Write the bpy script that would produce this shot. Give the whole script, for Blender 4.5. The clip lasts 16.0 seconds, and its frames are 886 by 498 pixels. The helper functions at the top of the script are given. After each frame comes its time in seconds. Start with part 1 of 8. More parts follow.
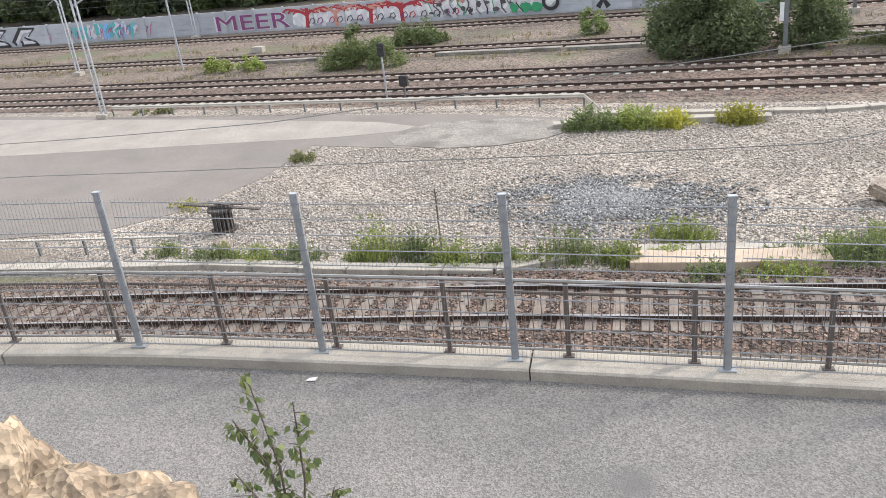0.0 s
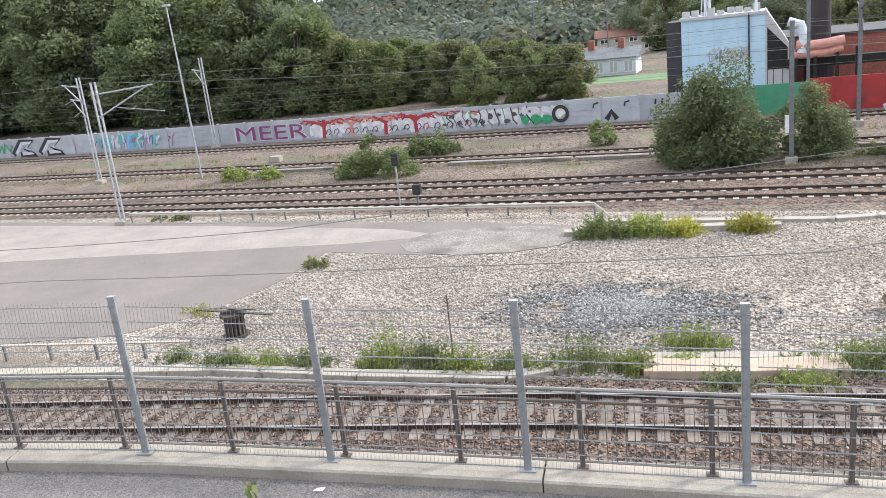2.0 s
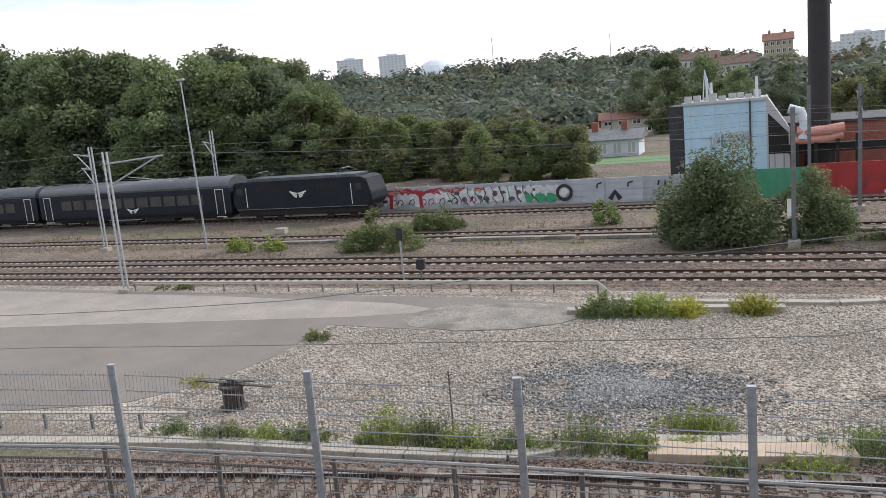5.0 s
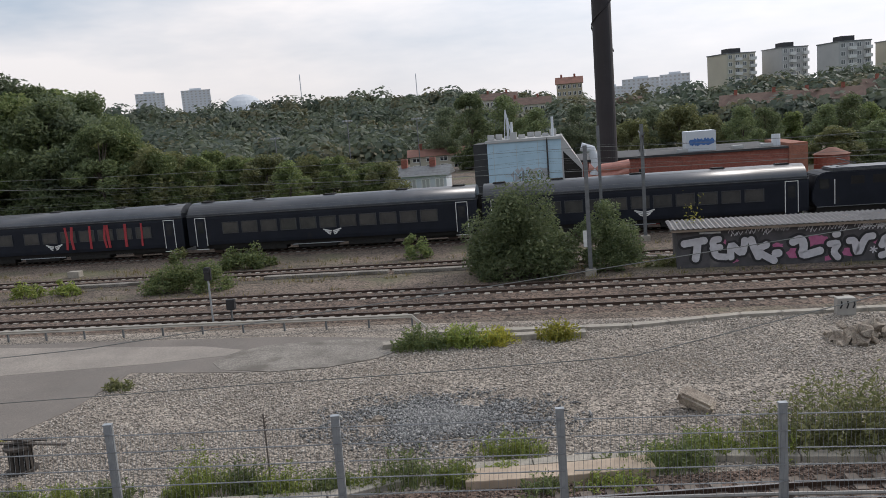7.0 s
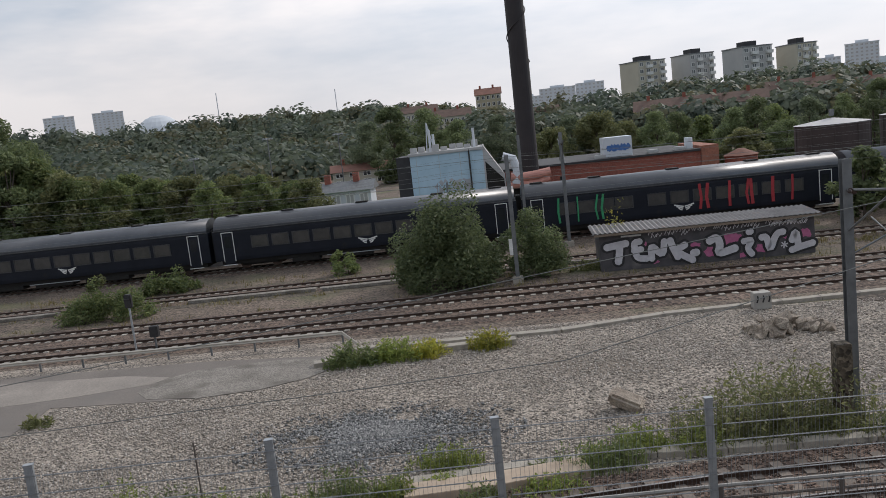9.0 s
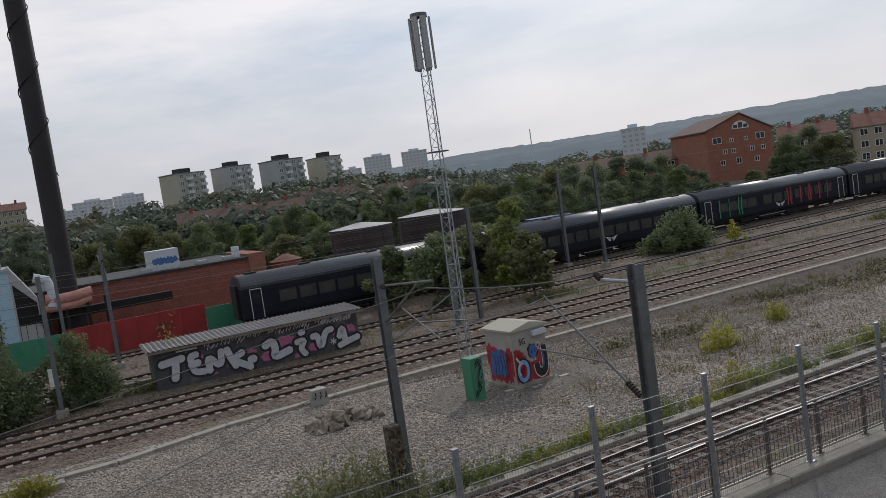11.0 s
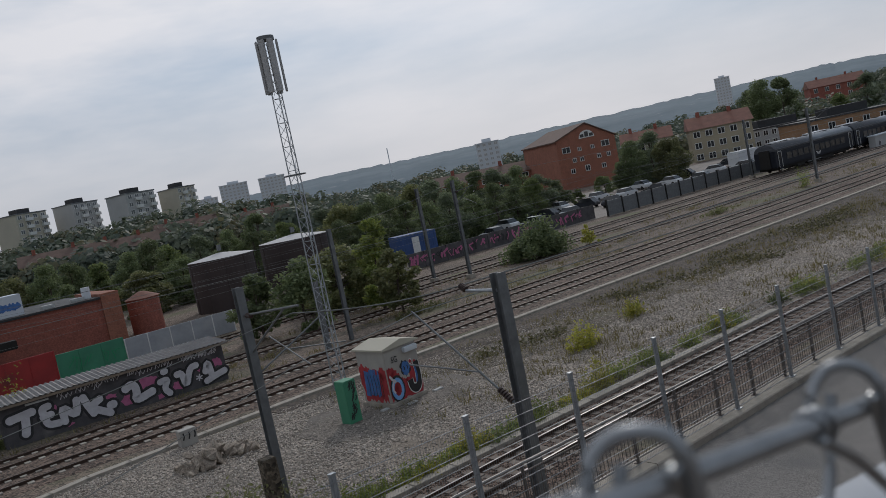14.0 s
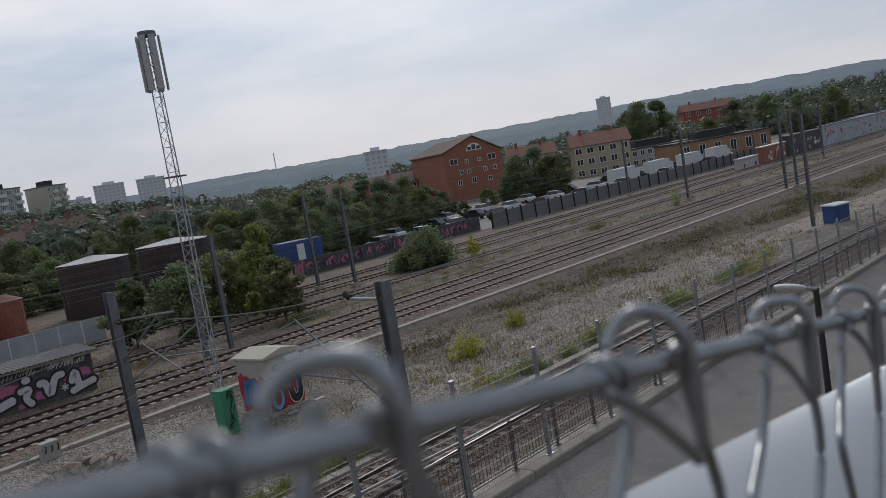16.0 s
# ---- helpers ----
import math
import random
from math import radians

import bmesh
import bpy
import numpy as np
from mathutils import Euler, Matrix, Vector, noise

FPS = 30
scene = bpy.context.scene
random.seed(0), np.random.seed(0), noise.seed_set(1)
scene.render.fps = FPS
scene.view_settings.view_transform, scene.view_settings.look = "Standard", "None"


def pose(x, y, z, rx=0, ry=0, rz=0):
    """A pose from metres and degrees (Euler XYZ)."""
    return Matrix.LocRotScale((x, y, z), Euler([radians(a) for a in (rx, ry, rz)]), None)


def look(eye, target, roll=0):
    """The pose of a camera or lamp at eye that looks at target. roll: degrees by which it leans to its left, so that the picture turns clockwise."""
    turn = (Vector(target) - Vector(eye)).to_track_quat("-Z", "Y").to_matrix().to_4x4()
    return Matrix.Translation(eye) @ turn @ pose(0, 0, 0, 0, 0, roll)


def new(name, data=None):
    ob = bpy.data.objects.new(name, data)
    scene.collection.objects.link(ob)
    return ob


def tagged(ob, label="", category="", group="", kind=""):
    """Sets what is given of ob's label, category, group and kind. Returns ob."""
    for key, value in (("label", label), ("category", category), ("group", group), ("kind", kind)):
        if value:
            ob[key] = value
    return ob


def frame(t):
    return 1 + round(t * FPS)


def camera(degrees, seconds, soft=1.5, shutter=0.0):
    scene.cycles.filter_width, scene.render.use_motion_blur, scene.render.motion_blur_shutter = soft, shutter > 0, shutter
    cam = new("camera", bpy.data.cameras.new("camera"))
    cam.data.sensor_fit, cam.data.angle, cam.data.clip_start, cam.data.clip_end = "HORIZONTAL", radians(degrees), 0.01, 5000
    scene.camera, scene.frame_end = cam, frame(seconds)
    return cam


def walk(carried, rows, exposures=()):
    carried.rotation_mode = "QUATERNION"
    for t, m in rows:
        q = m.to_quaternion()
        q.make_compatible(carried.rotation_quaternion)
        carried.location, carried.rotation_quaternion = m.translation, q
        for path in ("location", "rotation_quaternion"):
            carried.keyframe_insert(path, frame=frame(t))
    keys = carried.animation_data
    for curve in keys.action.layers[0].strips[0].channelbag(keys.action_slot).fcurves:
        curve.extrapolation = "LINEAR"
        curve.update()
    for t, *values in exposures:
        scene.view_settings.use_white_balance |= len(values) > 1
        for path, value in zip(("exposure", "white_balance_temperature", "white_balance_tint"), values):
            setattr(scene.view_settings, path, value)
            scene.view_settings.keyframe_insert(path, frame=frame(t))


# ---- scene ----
cam = camera(57.1, 16.0, soft=0.75)
cam.data.dof.use_dof, cam.data.dof.focus_distance, cam.data.dof.aperture_fstop = True, 45.0, 15.0
PATH = [
    (0, look((1.227, -0.082, 8.894), (0.512, 1.614, 8.112), -6.8)),
    (0.5, look((1.234, -0.090, 8.896), (0.510, 1.633, 8.182), -6.4)),
    (1, look((1.237, -0.094, 8.898), (0.481, 1.646, 8.266), -6.9)),
    (1.5, look((1.243, -0.102, 8.899), (0.487, 1.663, 8.341), -6.5)),
    (2, look((1.243, -0.102, 8.899), (0.495, 1.674, 8.365), -6.5)),
    (2.5, look((1.244, -0.103, 8.900), (0.493, 1.675, 8.375), -6.6)),
    (3, look((1.245, -0.104, 8.900), (0.497, 1.680, 8.393), -6.3)),
    (3.5, look((1.244, -0.103, 8.900), (0.490, 1.689, 8.431), -6.2)),
    (3.7, look((1.244, -0.103, 8.900), (0.471, 1.691, 8.470), -6.0)),
    (5.8, look((1.209, -0.120, 8.891), (0.518, 1.725, 8.544), -3.9)),
    (6, look((1.208, -0.114, 8.890), (0.578, 1.754, 8.549), -4.1)),
    (6.5, look((1.203, -0.112, 8.891), (0.758, 1.812, 8.573), -4.3)),
    (7, look((1.205, -0.103, 8.885), (0.894, 1.849, 8.580), -4.5)),
    (7.5, look((1.203, -0.092, 8.894), (0.982, 1.873, 8.596), -5.0)),
    (8, look((1.202, -0.084, 8.893), (1.045, 1.888, 8.598), -5.8)),
    (8.2, look((1.202, -0.090, 8.893), (1.050, 1.882, 8.599), -6.1)),
    (10.3, look((1.206, -0.116, 8.913), (1.271, 1.868, 8.667), -7.3)),
    (10.5, look((1.206, -0.116, 8.913), (1.500, 1.850, 8.693), -7.4)),
    (11, look((1.2120, -0.0790, 8.9230), (2.1400, 1.6840, 8.7580), -8.2)),
    (11.5, look((1.2154, -0.0879, 8.8946), (2.4124, 1.5041, 8.7186), -9.1)),
    (12, look((1.2160, -0.0910, 8.9060), (2.4620, 1.4710, 8.8230), -9.4)),
    (12.5, look((1.2160, -0.0930, 8.9060), (2.4790, 1.4570, 8.8730), -9.8)),
    (13, look((1.2230, -0.0850, 8.9090), (2.3720, 1.5450, 8.7610), -12.0)),
    (13.5, look((1.2210, -0.0840, 8.9050), (2.3310, 1.5710, 8.7360), -11.8)),
    (14, look((1.2548, -0.0709, 8.8736), (2.4628, 1.5131, 8.6996), -11.6)),
    (14.5, look((1.2928, -0.0573, 8.8543), (2.5988, 1.4457, 8.6673), -11.4)),
    (15, look((1.3001, -0.0559, 8.8521), (2.6581, 1.4031, 8.6811), -10.6)),
    (15.5, look((1.3010, -0.0600, 8.8480), (2.7010, 1.3570, 8.6720), -10.0)),
    (16, look((1.2969, -0.0611, 8.8464), (2.7119, 1.3379, 8.6434), -9.6)),
]
EXPOSURES = [(0, 1.12, 6500, 13), (2, 1.25, 6400, 13), (3.7, 1.05, 6380, 13), (5.8, 0.25, 6500, 13), (8, -0.17, 6450, 13), (10.5, -0.25, 6450, 13), (11.5, -0.95, 6250, 12), (12, -0.82, 6200, 11), (12.5, -1.05, 6150, 11), (13, -1.22, 6150, 11), (13.5, -0.9, 6150, 12), (14, -0.85, 6200, 12), (16, -0.75, 6200, 12)]
walk(cam, PATH, EXPOSURES)

# ---- world and sun ----
SUN_AZ, SUN_EL = 48.0, 34.0
world = bpy.data.worlds.new("sky")
scene.world = world
world.use_nodes = True
wn, wl = world.node_tree.nodes, world.node_tree.links
wn.clear()
w_out = wn.new("ShaderNodeOutputWorld")
w_bg = wn.new("ShaderNodeBackground")
w_sky = wn.new("ShaderNodeTexSky")
w_sky.sky_type = "NISHITA"
w_sky.sun_disc = False
w_sky.sun_elevation = radians(SUN_EL)
w_sky.sun_rotation = radians(SUN_AZ)
w_sky.dust_density = 3.0
w_co = wn.new("ShaderNodeTexCoord")
w_map = wn.new("ShaderNodeMapping")
w_map.inputs["Scale"].default_value = (1.0, 1.0, 3.8)
w_map.inputs["Rotation"].default_value = (0.0, 0.07, 0.4)
w_map.inputs["Location"].default_value = (0.3, 0.9, 0.5)
w_noise = wn.new("ShaderNodeTexNoise")
w_noise.inputs["Scale"].default_value = 1.25
w_noise.inputs["Detail"].default_value = 6.0
w_noise.inputs["Roughness"].default_value = 0.58
w_ramp = wn.new("ShaderNodeValToRGB")
w_ramp.color_ramp.elements[0].position = 0.41
w_ramp.color_ramp.elements[1].position = 0.63
w_mix = wn.new("ShaderNodeMixRGB")
w_mix.inputs["Color2"].default_value = (10.6, 10.5, 10.5, 1)
w_cl = wn.new("ShaderNodeMixRGB")
w_cl.inputs["Fac"].default_value = 0.85
w_cl.inputs["Color2"].default_value = (5.0, 6.4, 7.9, 1)
wl.new(w_co.outputs["Generated"], w_map.inputs["Vector"])
wl.new(w_map.outputs["Vector"], w_noise.inputs["Vector"])
wl.new(w_noise.outputs["Fac"], w_ramp.inputs["Fac"])
wl.new(w_sky.outputs["Color"], w_cl.inputs["Color1"])
wl.new(w_ramp.outputs["Color"], w_mix.inputs["Fac"])
wl.new(w_cl.outputs["Color"], w_mix.inputs["Color1"])
w_sep = wn.new("ShaderNodeSeparateXYZ")
w_low = wn.new("ShaderNodeMapRange")
w_low.inputs["From Min"].default_value, w_low.inputs["From Max"].default_value = 0.17, 0.02
w_low.inputs["To Min"].default_value, w_low.inputs["To Max"].default_value = 0.0, 0.75
w_haze = wn.new("ShaderNodeMixRGB")
w_haze.inputs["Color2"].default_value = (9.2, 8.85, 8.6, 1)
wl.new(w_co.outputs["Generated"], w_sep.inputs["Vector"])
wl.new(w_sep.outputs["Z"], w_low.inputs["Value"])
wl.new(w_low.outputs["Result"], w_haze.inputs["Fac"])
wl.new(w_mix.outputs["Color"], w_haze.inputs["Color1"])
# clouds are brighter towards the sun
w_dot = wn.new("ShaderNodeVectorMath")
w_dot.operation = "DOT_PRODUCT"
w_dot.inputs[1].default_value = (math.sin(radians(SUN_AZ)) * math.cos(radians(SUN_EL)), math.cos(radians(SUN_AZ)) * math.cos(radians(SUN_EL)), math.sin(radians(SUN_EL)))
w_glow = wn.new("ShaderNodeMapRange")
w_glow.inputs["From Min"].default_value, w_glow.inputs["From Max"].default_value = 0.35, 1.0
w_glow.inputs["To Min"].default_value, w_glow.inputs["To Max"].default_value = 0.92, 1.4
w_mul = wn.new("ShaderNodeMixRGB")
w_mul.blend_type = "MULTIPLY"
w_mul.inputs["Fac"].default_value = 1.0
wl.new(w_co.outputs["Generated"], w_dot.inputs[0])
wl.new(w_dot.outputs["Value"], w_glow.inputs["Value"])
wl.new(w_haze.outputs["Color"], w_mul.inputs["Color1"])
wl.new(w_glow.outputs["Result"], w_mul.inputs["Color2"])
wl.new(w_mul.outputs["Color"], w_bg.inputs["Color"])
w_bg.inputs["Strength"].default_value = 0.1
wl.new(w_bg.outputs["Background"], w_out.inputs["Surface"])

sun = new("sun", bpy.data.lights.new("sun", "SUN"))
sun.data.energy = 1.7
sun.data.angle = radians(6)
sun.data.color = (1.0, 0.94, 0.85)
sun.matrix_world = look((0, 0, 50), (-math.sin(radians(SUN_AZ)) * 50, -math.cos(radians(SUN_AZ)) * 50, 50 - 50 * math.tan(radians(SUN_EL))))


# ---- materials ----
def material(name, a, b=None, scale=4.0, rough=0.8, metal=0.0, bump=0.0, fine=None, spots=None, vary=0.0, coords="Object", stretch=None):
    """Two noise scales between colours a and b, optional voronoi grain (fine), dark spots, and per-object variation."""
    m = bpy.data.materials.new(name)
    m.use_nodes = True
    n, l = m.node_tree.nodes, m.node_tree.links
    p = n["Principled BSDF"]
    p.inputs["Roughness"].default_value = rough
    p.inputs["Metallic"].default_value = metal
    b = b or tuple(c * 0.7 for c in a)
    co = n.new("ShaderNodeTexCoord")
    vec = co.outputs[coords]
    if stretch:
        mp = n.new("ShaderNodeMapping")
        mp.inputs["Scale"].default_value = stretch
        l.new(vec, mp.inputs["Vector"])
        vec = mp.outputs["Vector"]
    big = n.new("ShaderNodeTexNoise")
    big.inputs["Scale"].default_value = scale
    big.inputs["Detail"].default_value = 6
    big.inputs["Roughness"].default_value = 0.65
    l.new(vec, big.inputs["Vector"])
    ramp = n.new("ShaderNodeValToRGB")
    ramp.color_ramp.elements[0].position, ramp.color_ramp.elements[1].position = 0.32, 0.68
    ramp.color_ramp.elements[0].color = (*b, 1)
    ramp.color_ramp.elements[1].color = (*a, 1)
    l.new(big.outputs["Fac"], ramp.inputs["Fac"])
    col = ramp.outputs["Color"]
    height = big.outputs["Fac"]
    if fine:
        size, dark, light = fine
        vo = n.new("ShaderNodeTexVoronoi")
        vo.inputs["Scale"].default_value = size
        l.new(vec, vo.inputs["Vector"])
        bw = n.new("ShaderNodeSeparateColor")
        l.new(vo.outputs["Color"], bw.inputs["Color"])
        mr = n.new("ShaderNodeMapRange")
        mr.inputs["To Min"].default_value, mr.inputs["To Max"].default_value = dark, light
        l.new(bw.outputs[0], mr.inputs["Value"])
        mul = n.new("ShaderNodeMixRGB")
        mul.blend_type = "MULTIPLY"
        mul.inputs["Fac"].default_value = 1
        l.new(col, mul.inputs["Color1"])
        l.new(mr.outputs["Result"], mul.inputs["Color2"])
        col = mul.outputs["Color"]
        height = vo.outputs["Distance"]
    if spots:
        sscale, thr, scol = spots
        sn = n.new("ShaderNodeTexNoise")
        sn.inputs["Scale"].default_value = sscale
        sn.inputs["Detail"].default_value = 5
        l.new(vec, sn.inputs["Vector"])
        sr = n.new("ShaderNodeValToRGB")
        sr.color_ramp.elements[0].position, sr.color_ramp.elements[1].position = thr, thr + 0.14
        l.new(sn.outputs["Fac"], sr.inputs["Fac"])
        mx = n.new("ShaderNodeMixRGB")
        mx.inputs["Color2"].default_value = (*scol, 1)
        l.new(sr.outputs["Color"], mx.inputs["Fac"])
        l.new(col, mx.inputs["Color1"])
        col = mx.outputs["Color"]
    if vary:
        oi = n.new("ShaderNodeObjectInfo")
        mr2 = n.new("ShaderNodeMapRange")
        mr2.inputs["To Min"].default_value, mr2.inputs["To Max"].default_value = 1 - vary, 1 + vary
        l.new(oi.outputs["Random"], mr2.inputs["Value"])
        mu2 = n.new("ShaderNodeMixRGB")
        mu2.blend_type = "MULTIPLY"
        mu2.inputs["Fac"].default_value = 1
        l.new(col, mu2.inputs["Color1"])
        l.new(mr2.outputs["Result"], mu2.inputs["Color2"])
        col = mu2.outputs["Color"]
    l.new(col, p.inputs["Base Color"])
    if bump:
        bp = n.new("ShaderNodeBump")
        bp.inputs["Strength"].default_value = bump
        bp.inputs["Distance"].default_value = 0.03
        l.new(height, bp.inputs["Height"])
        l.new(bp.outputs["Normal"], p.inputs["Normal"])
    return m


def leaf_material(name, a, b):
    """Leaves: colour varies from leaf to leaf, light passes through a little."""
    m = bpy.data.materials.new(name)
    m.use_nodes = True
    n, l = m.node_tree.nodes, m.node_tree.links
    p = n["Principled BSDF"]
    p.inputs["Roughness"].default_value = 0.6
    geo = n.new("ShaderNodeNewGeometry")
    ramp = n.new("ShaderNodeValToRGB")
    ramp.color_ramp.elements[0].color, ramp.color_ramp.elements[1].color = (*b, 1), (*a, 1)
    l.new(geo.outputs["Random Per Island"], ramp.inputs["Fac"])
    oi = n.new("ShaderNodeObjectInfo")
    mr = n.new("ShaderNodeMapRange")
    mr.inputs["To Min"].default_value, mr.inputs["To Max"].default_value = 0.75, 1.2
    l.new(oi.outputs["Random"], mr.inputs["Value"])
    mu = n.new("ShaderNodeMixRGB")
    mu.blend_type = "MULTIPLY"
    mu.inputs["Fac"].default_value = 1
    l.new(ramp.outputs["Color"], mu.inputs["Color1"])
    l.new(mr.outputs["Result"], mu.inputs["Color2"])
    l.new(mu.outputs["Color"], p.inputs["Base Color"])
    tr = n.new("ShaderNodeBsdfTranslucent")
    l.new(mu.outputs["Color"], tr.inputs["Color"])
    mix = n.new("ShaderNodeMixShader")
    mix.inputs["Fac"].default_value = 0.42
    l.new(p.outputs["BSDF"], mix.inputs[1])
    l.new(tr.outputs["BSDF"], mix.inputs[2])
    l.new(mix.outputs["Shader"], n["Material Output"].inputs["Surface"])
    return m


def stone_material(name, a, b, c):
    """Loose stones: each stone takes its own tone between three colours."""
    m = bpy.data.materials.new(name)
    m.use_nodes = True
    n, l = m.node_tree.nodes, m.node_tree.links
    p = n["Principled BSDF"]
    p.inputs["Roughness"].default_value = 0.9
    geo = n.new("ShaderNodeNewGeometry")
    ramp = n.new("ShaderNodeValToRGB")
    ramp.color_ramp.elements[0].color, ramp.color_ramp.elements[1].color = (*a, 1), (*c, 1)
    ramp.color_ramp.elements.new(0.55).color = (*b, 1)
    l.new(geo.outputs["Random Per Island"], ramp.inputs["Fac"])
    l.new(ramp.outputs["Color"], p.inputs["Base Color"])
    return m


M = {}
M["loose_stone"] = stone_material("loose_grey_stone", (0.185, 0.158, 0.134), (0.345, 0.305, 0.262), (0.52, 0.47, 0.42))
M["loose_dark"] = stone_material("loose_dark_stone", (0.075, 0.076, 0.077), (0.19, 0.19, 0.187), (0.42, 0.41, 0.395))
M["loose_ballast"] = stone_material("loose_ballast_stone", (0.04, 0.027, 0.021), (0.13, 0.088, 0.068), (0.36, 0.27, 0.215))
M["soil"] = material("soil", (0.155, 0.118, 0.09), (0.08, 0.061, 0.047), 0.25, 0.95, 0, 0.7, (10, 0.3, 1.9), (0.12, 0.54, (0.10, 0.105, 0.05)))
M["gravel"] = material("gravel", (0.29, 0.25, 0.208), (0.175, 0.148, 0.122), 0.35, 0.9, 0, 1.0, (15, 0.25, 1.85), (0.2, 0.56, (0.185, 0.15, 0.115)))
M["gravel_dark"] = material("gravel_dark", (0.165, 0.158, 0.148), (0.082, 0.078, 0.074), 1.4, 0.9, 0, 1.0, (13, 0.2, 1.9))
M["dirt"] = material("trodden_dirt", (0.19, 0.165, 0.14), (0.10, 0.086, 0.073), 0.6, 0.95, 0, 0.8, (14, 0.4, 1.6), (0.4, 0.55, (0.17, 0.15, 0.13)))
M["ballast"] = material("ballast", (0.135, 0.092, 0.07), (0.06, 0.04, 0.031), 0.7, 0.95, 0, 1.0, (13, 0.2, 2.2))
M["ballast_far"] = material("ballast_far", (0.128, 0.09, 0.069), (0.06, 0.042, 0.032), 0.4, 0.95, 0, 1.0, (9, 0.25, 2.1))
M["asphalt"] = material("asphalt", (0.2, 0.174, 0.152), (0.15, 0.131, 0.115), 0.3, 0.85, 0, 0.15, (30, 0.85, 1.12), (0.35, 0.58, (0.165, 0.148, 0.132)))
M["asphalt_pale"] = material("asphalt_pale", (0.31, 0.272, 0.236), (0.225, 0.2, 0.176), 0.5, 0.9, 0, 0.15, (22, 0.85, 1.12))
M["road"] = material("road", (0.18, 0.167, 0.154), (0.138, 0.129, 0.12), 0.6, 0.85, 0, 0.35, (55, 0.65, 1.5), (0.5, 0.6, (0.115, 0.112, 0.108)))
M["concrete"] = material("concrete", (0.42, 0.38, 0.32), (0.3, 0.27, 0.23), 1.5, 0.9, 0, 0.3, (60, 0.9, 1.08), (2.0, 0.58, (0.25, 0.23, 0.20)))
M["sleeper"] = material("sleeper", (0.225, 0.188, 0.157), (0.12, 0.094, 0.077), 3, 0.9, 0, 0.3, None, (1.2, 0.55, (0.17, 0.13, 0.10)), 0.2)
M["rail"] = material("rail_steel", (0.085, 0.05, 0.036), (0.045, 0.029, 0.022), 3, 0.6, 0.3)
M["rail_top"] = material("rail_head", (0.36, 0.34, 0.33), (0.22, 0.2, 0.19), 2, 0.3, 0.85)
M["rail_dull"] = material("rusty_rail_head", (0.10, 0.075, 0.062), (0.06, 0.045, 0.038), 2, 0.5, 0.4)
M["zinc"] = material("galvanised_steel", (0.42, 0.44, 0.46), (0.30, 0.32, 0.34), 6, 0.5, 0.55, 0.05)
M["zinc_dull"] = material("dull_steel", (0.20, 0.21, 0.215), (0.13, 0.135, 0.14), 3, 0.6, 0.4)
M["wire"] = material("fence_wire", (0.3, 0.31, 0.32), (0.22, 0.23, 0.24), 6, 0.5, 0.5)
M["rust"] = material("rusty_railing", (0.17, 0.145, 0.13), (0.11, 0.09, 0.08), 5, 0.75, 0.2, 0.1, None, (8, 0.6, (0.18, 0.10, 0.06)))
M["handrail"] = material("handrail_steel", (0.34, 0.33, 0.31), (0.24, 0.22, 0.2), 4, 0.45, 0.5)
M["rock"] = material("granite", (0.22, 0.17, 0.125), (0.075, 0.06, 0.05), 2.6, 0.95, 0, 1.0, (22, 0.55, 1.5), (3.5, 0.58, (0.30, 0.18, 0.08)))
M["stone"] = material("rubble_stone", (0.36, 0.31, 0.25), (0.19, 0.15, 0.12), 2.5, 0.95, 0, 0.6, (30, 0.7, 1.3), None, 0.3)
M["outcrop"] = material("pale_granite", (0.37, 0.29, 0.2), (0.17, 0.125, 0.085), 3.2, 0.95, 0, 0.35, (26, 0.6, 1.4), (2.2, 0.6, (0.42, 0.24, 0.08)))
M["dust"] = material("fine_stone_dust", (0.27, 0.245, 0.215), (0.175, 0.157, 0.136), 0.8, 0.95, 0, 0.4, (24, 0.6, 1.35), (0.6, 0.54, (0.13, 0.115, 0.098)))
M["bankside"] = material("dark_stony_bank", (0.095, 0.074, 0.058), (0.046, 0.036, 0.029), 0.6, 0.95, 0, 1.0, (10, 0.3, 1.8), (0.4, 0.6, (0.1, 0.085, 0.055)))
M["wood"] = material("weathered_wood", (0.30, 0.24, 0.18), (0.17, 0.13, 0.10), 3, 0.85, 0, 0.3, None, None, 0.15, "Object", (1, 8, 8))
M["wood_dark"] = material("dark_old_wood", (0.085, 0.07, 0.06), (0.045, 0.038, 0.033), 3, 0.9, 0, 0.3, None, None, 0.15, "Object", (1, 8, 8))
M["tan"] = material("tan_concrete_board", (0.47, 0.37, 0.28), (0.36, 0.28, 0.21), 2, 0.9, 0, 0.2)
M["coach"] = material("black_coach_paint", (0.015, 0.018, 0.027), (0.009, 0.011, 0.017), 0.8, 0.55, 0, 0.02, None, (0.9, 0.62, (0.022, 0.021, 0.02)))
M["coach"].node_tree.nodes["Principled BSDF"].inputs["Specular IOR Level"].default_value = 0.22
M["coach_roof"] = material("coach_roof", (0.088, 0.094, 0.108), (0.066, 0.07, 0.08), 0.7, 0.34, 0.2)
M["coach_trim"] = material("dark_window_trim", (0.05, 0.052, 0.056), (0.03, 0.032, 0.035), 2, 0.5, 0.2)
M["guard"] = material("cream_guard_rail", (0.5, 0.46, 0.4), (0.38, 0.345, 0.3), 1.2, 0.6, 0.1, 0.05)
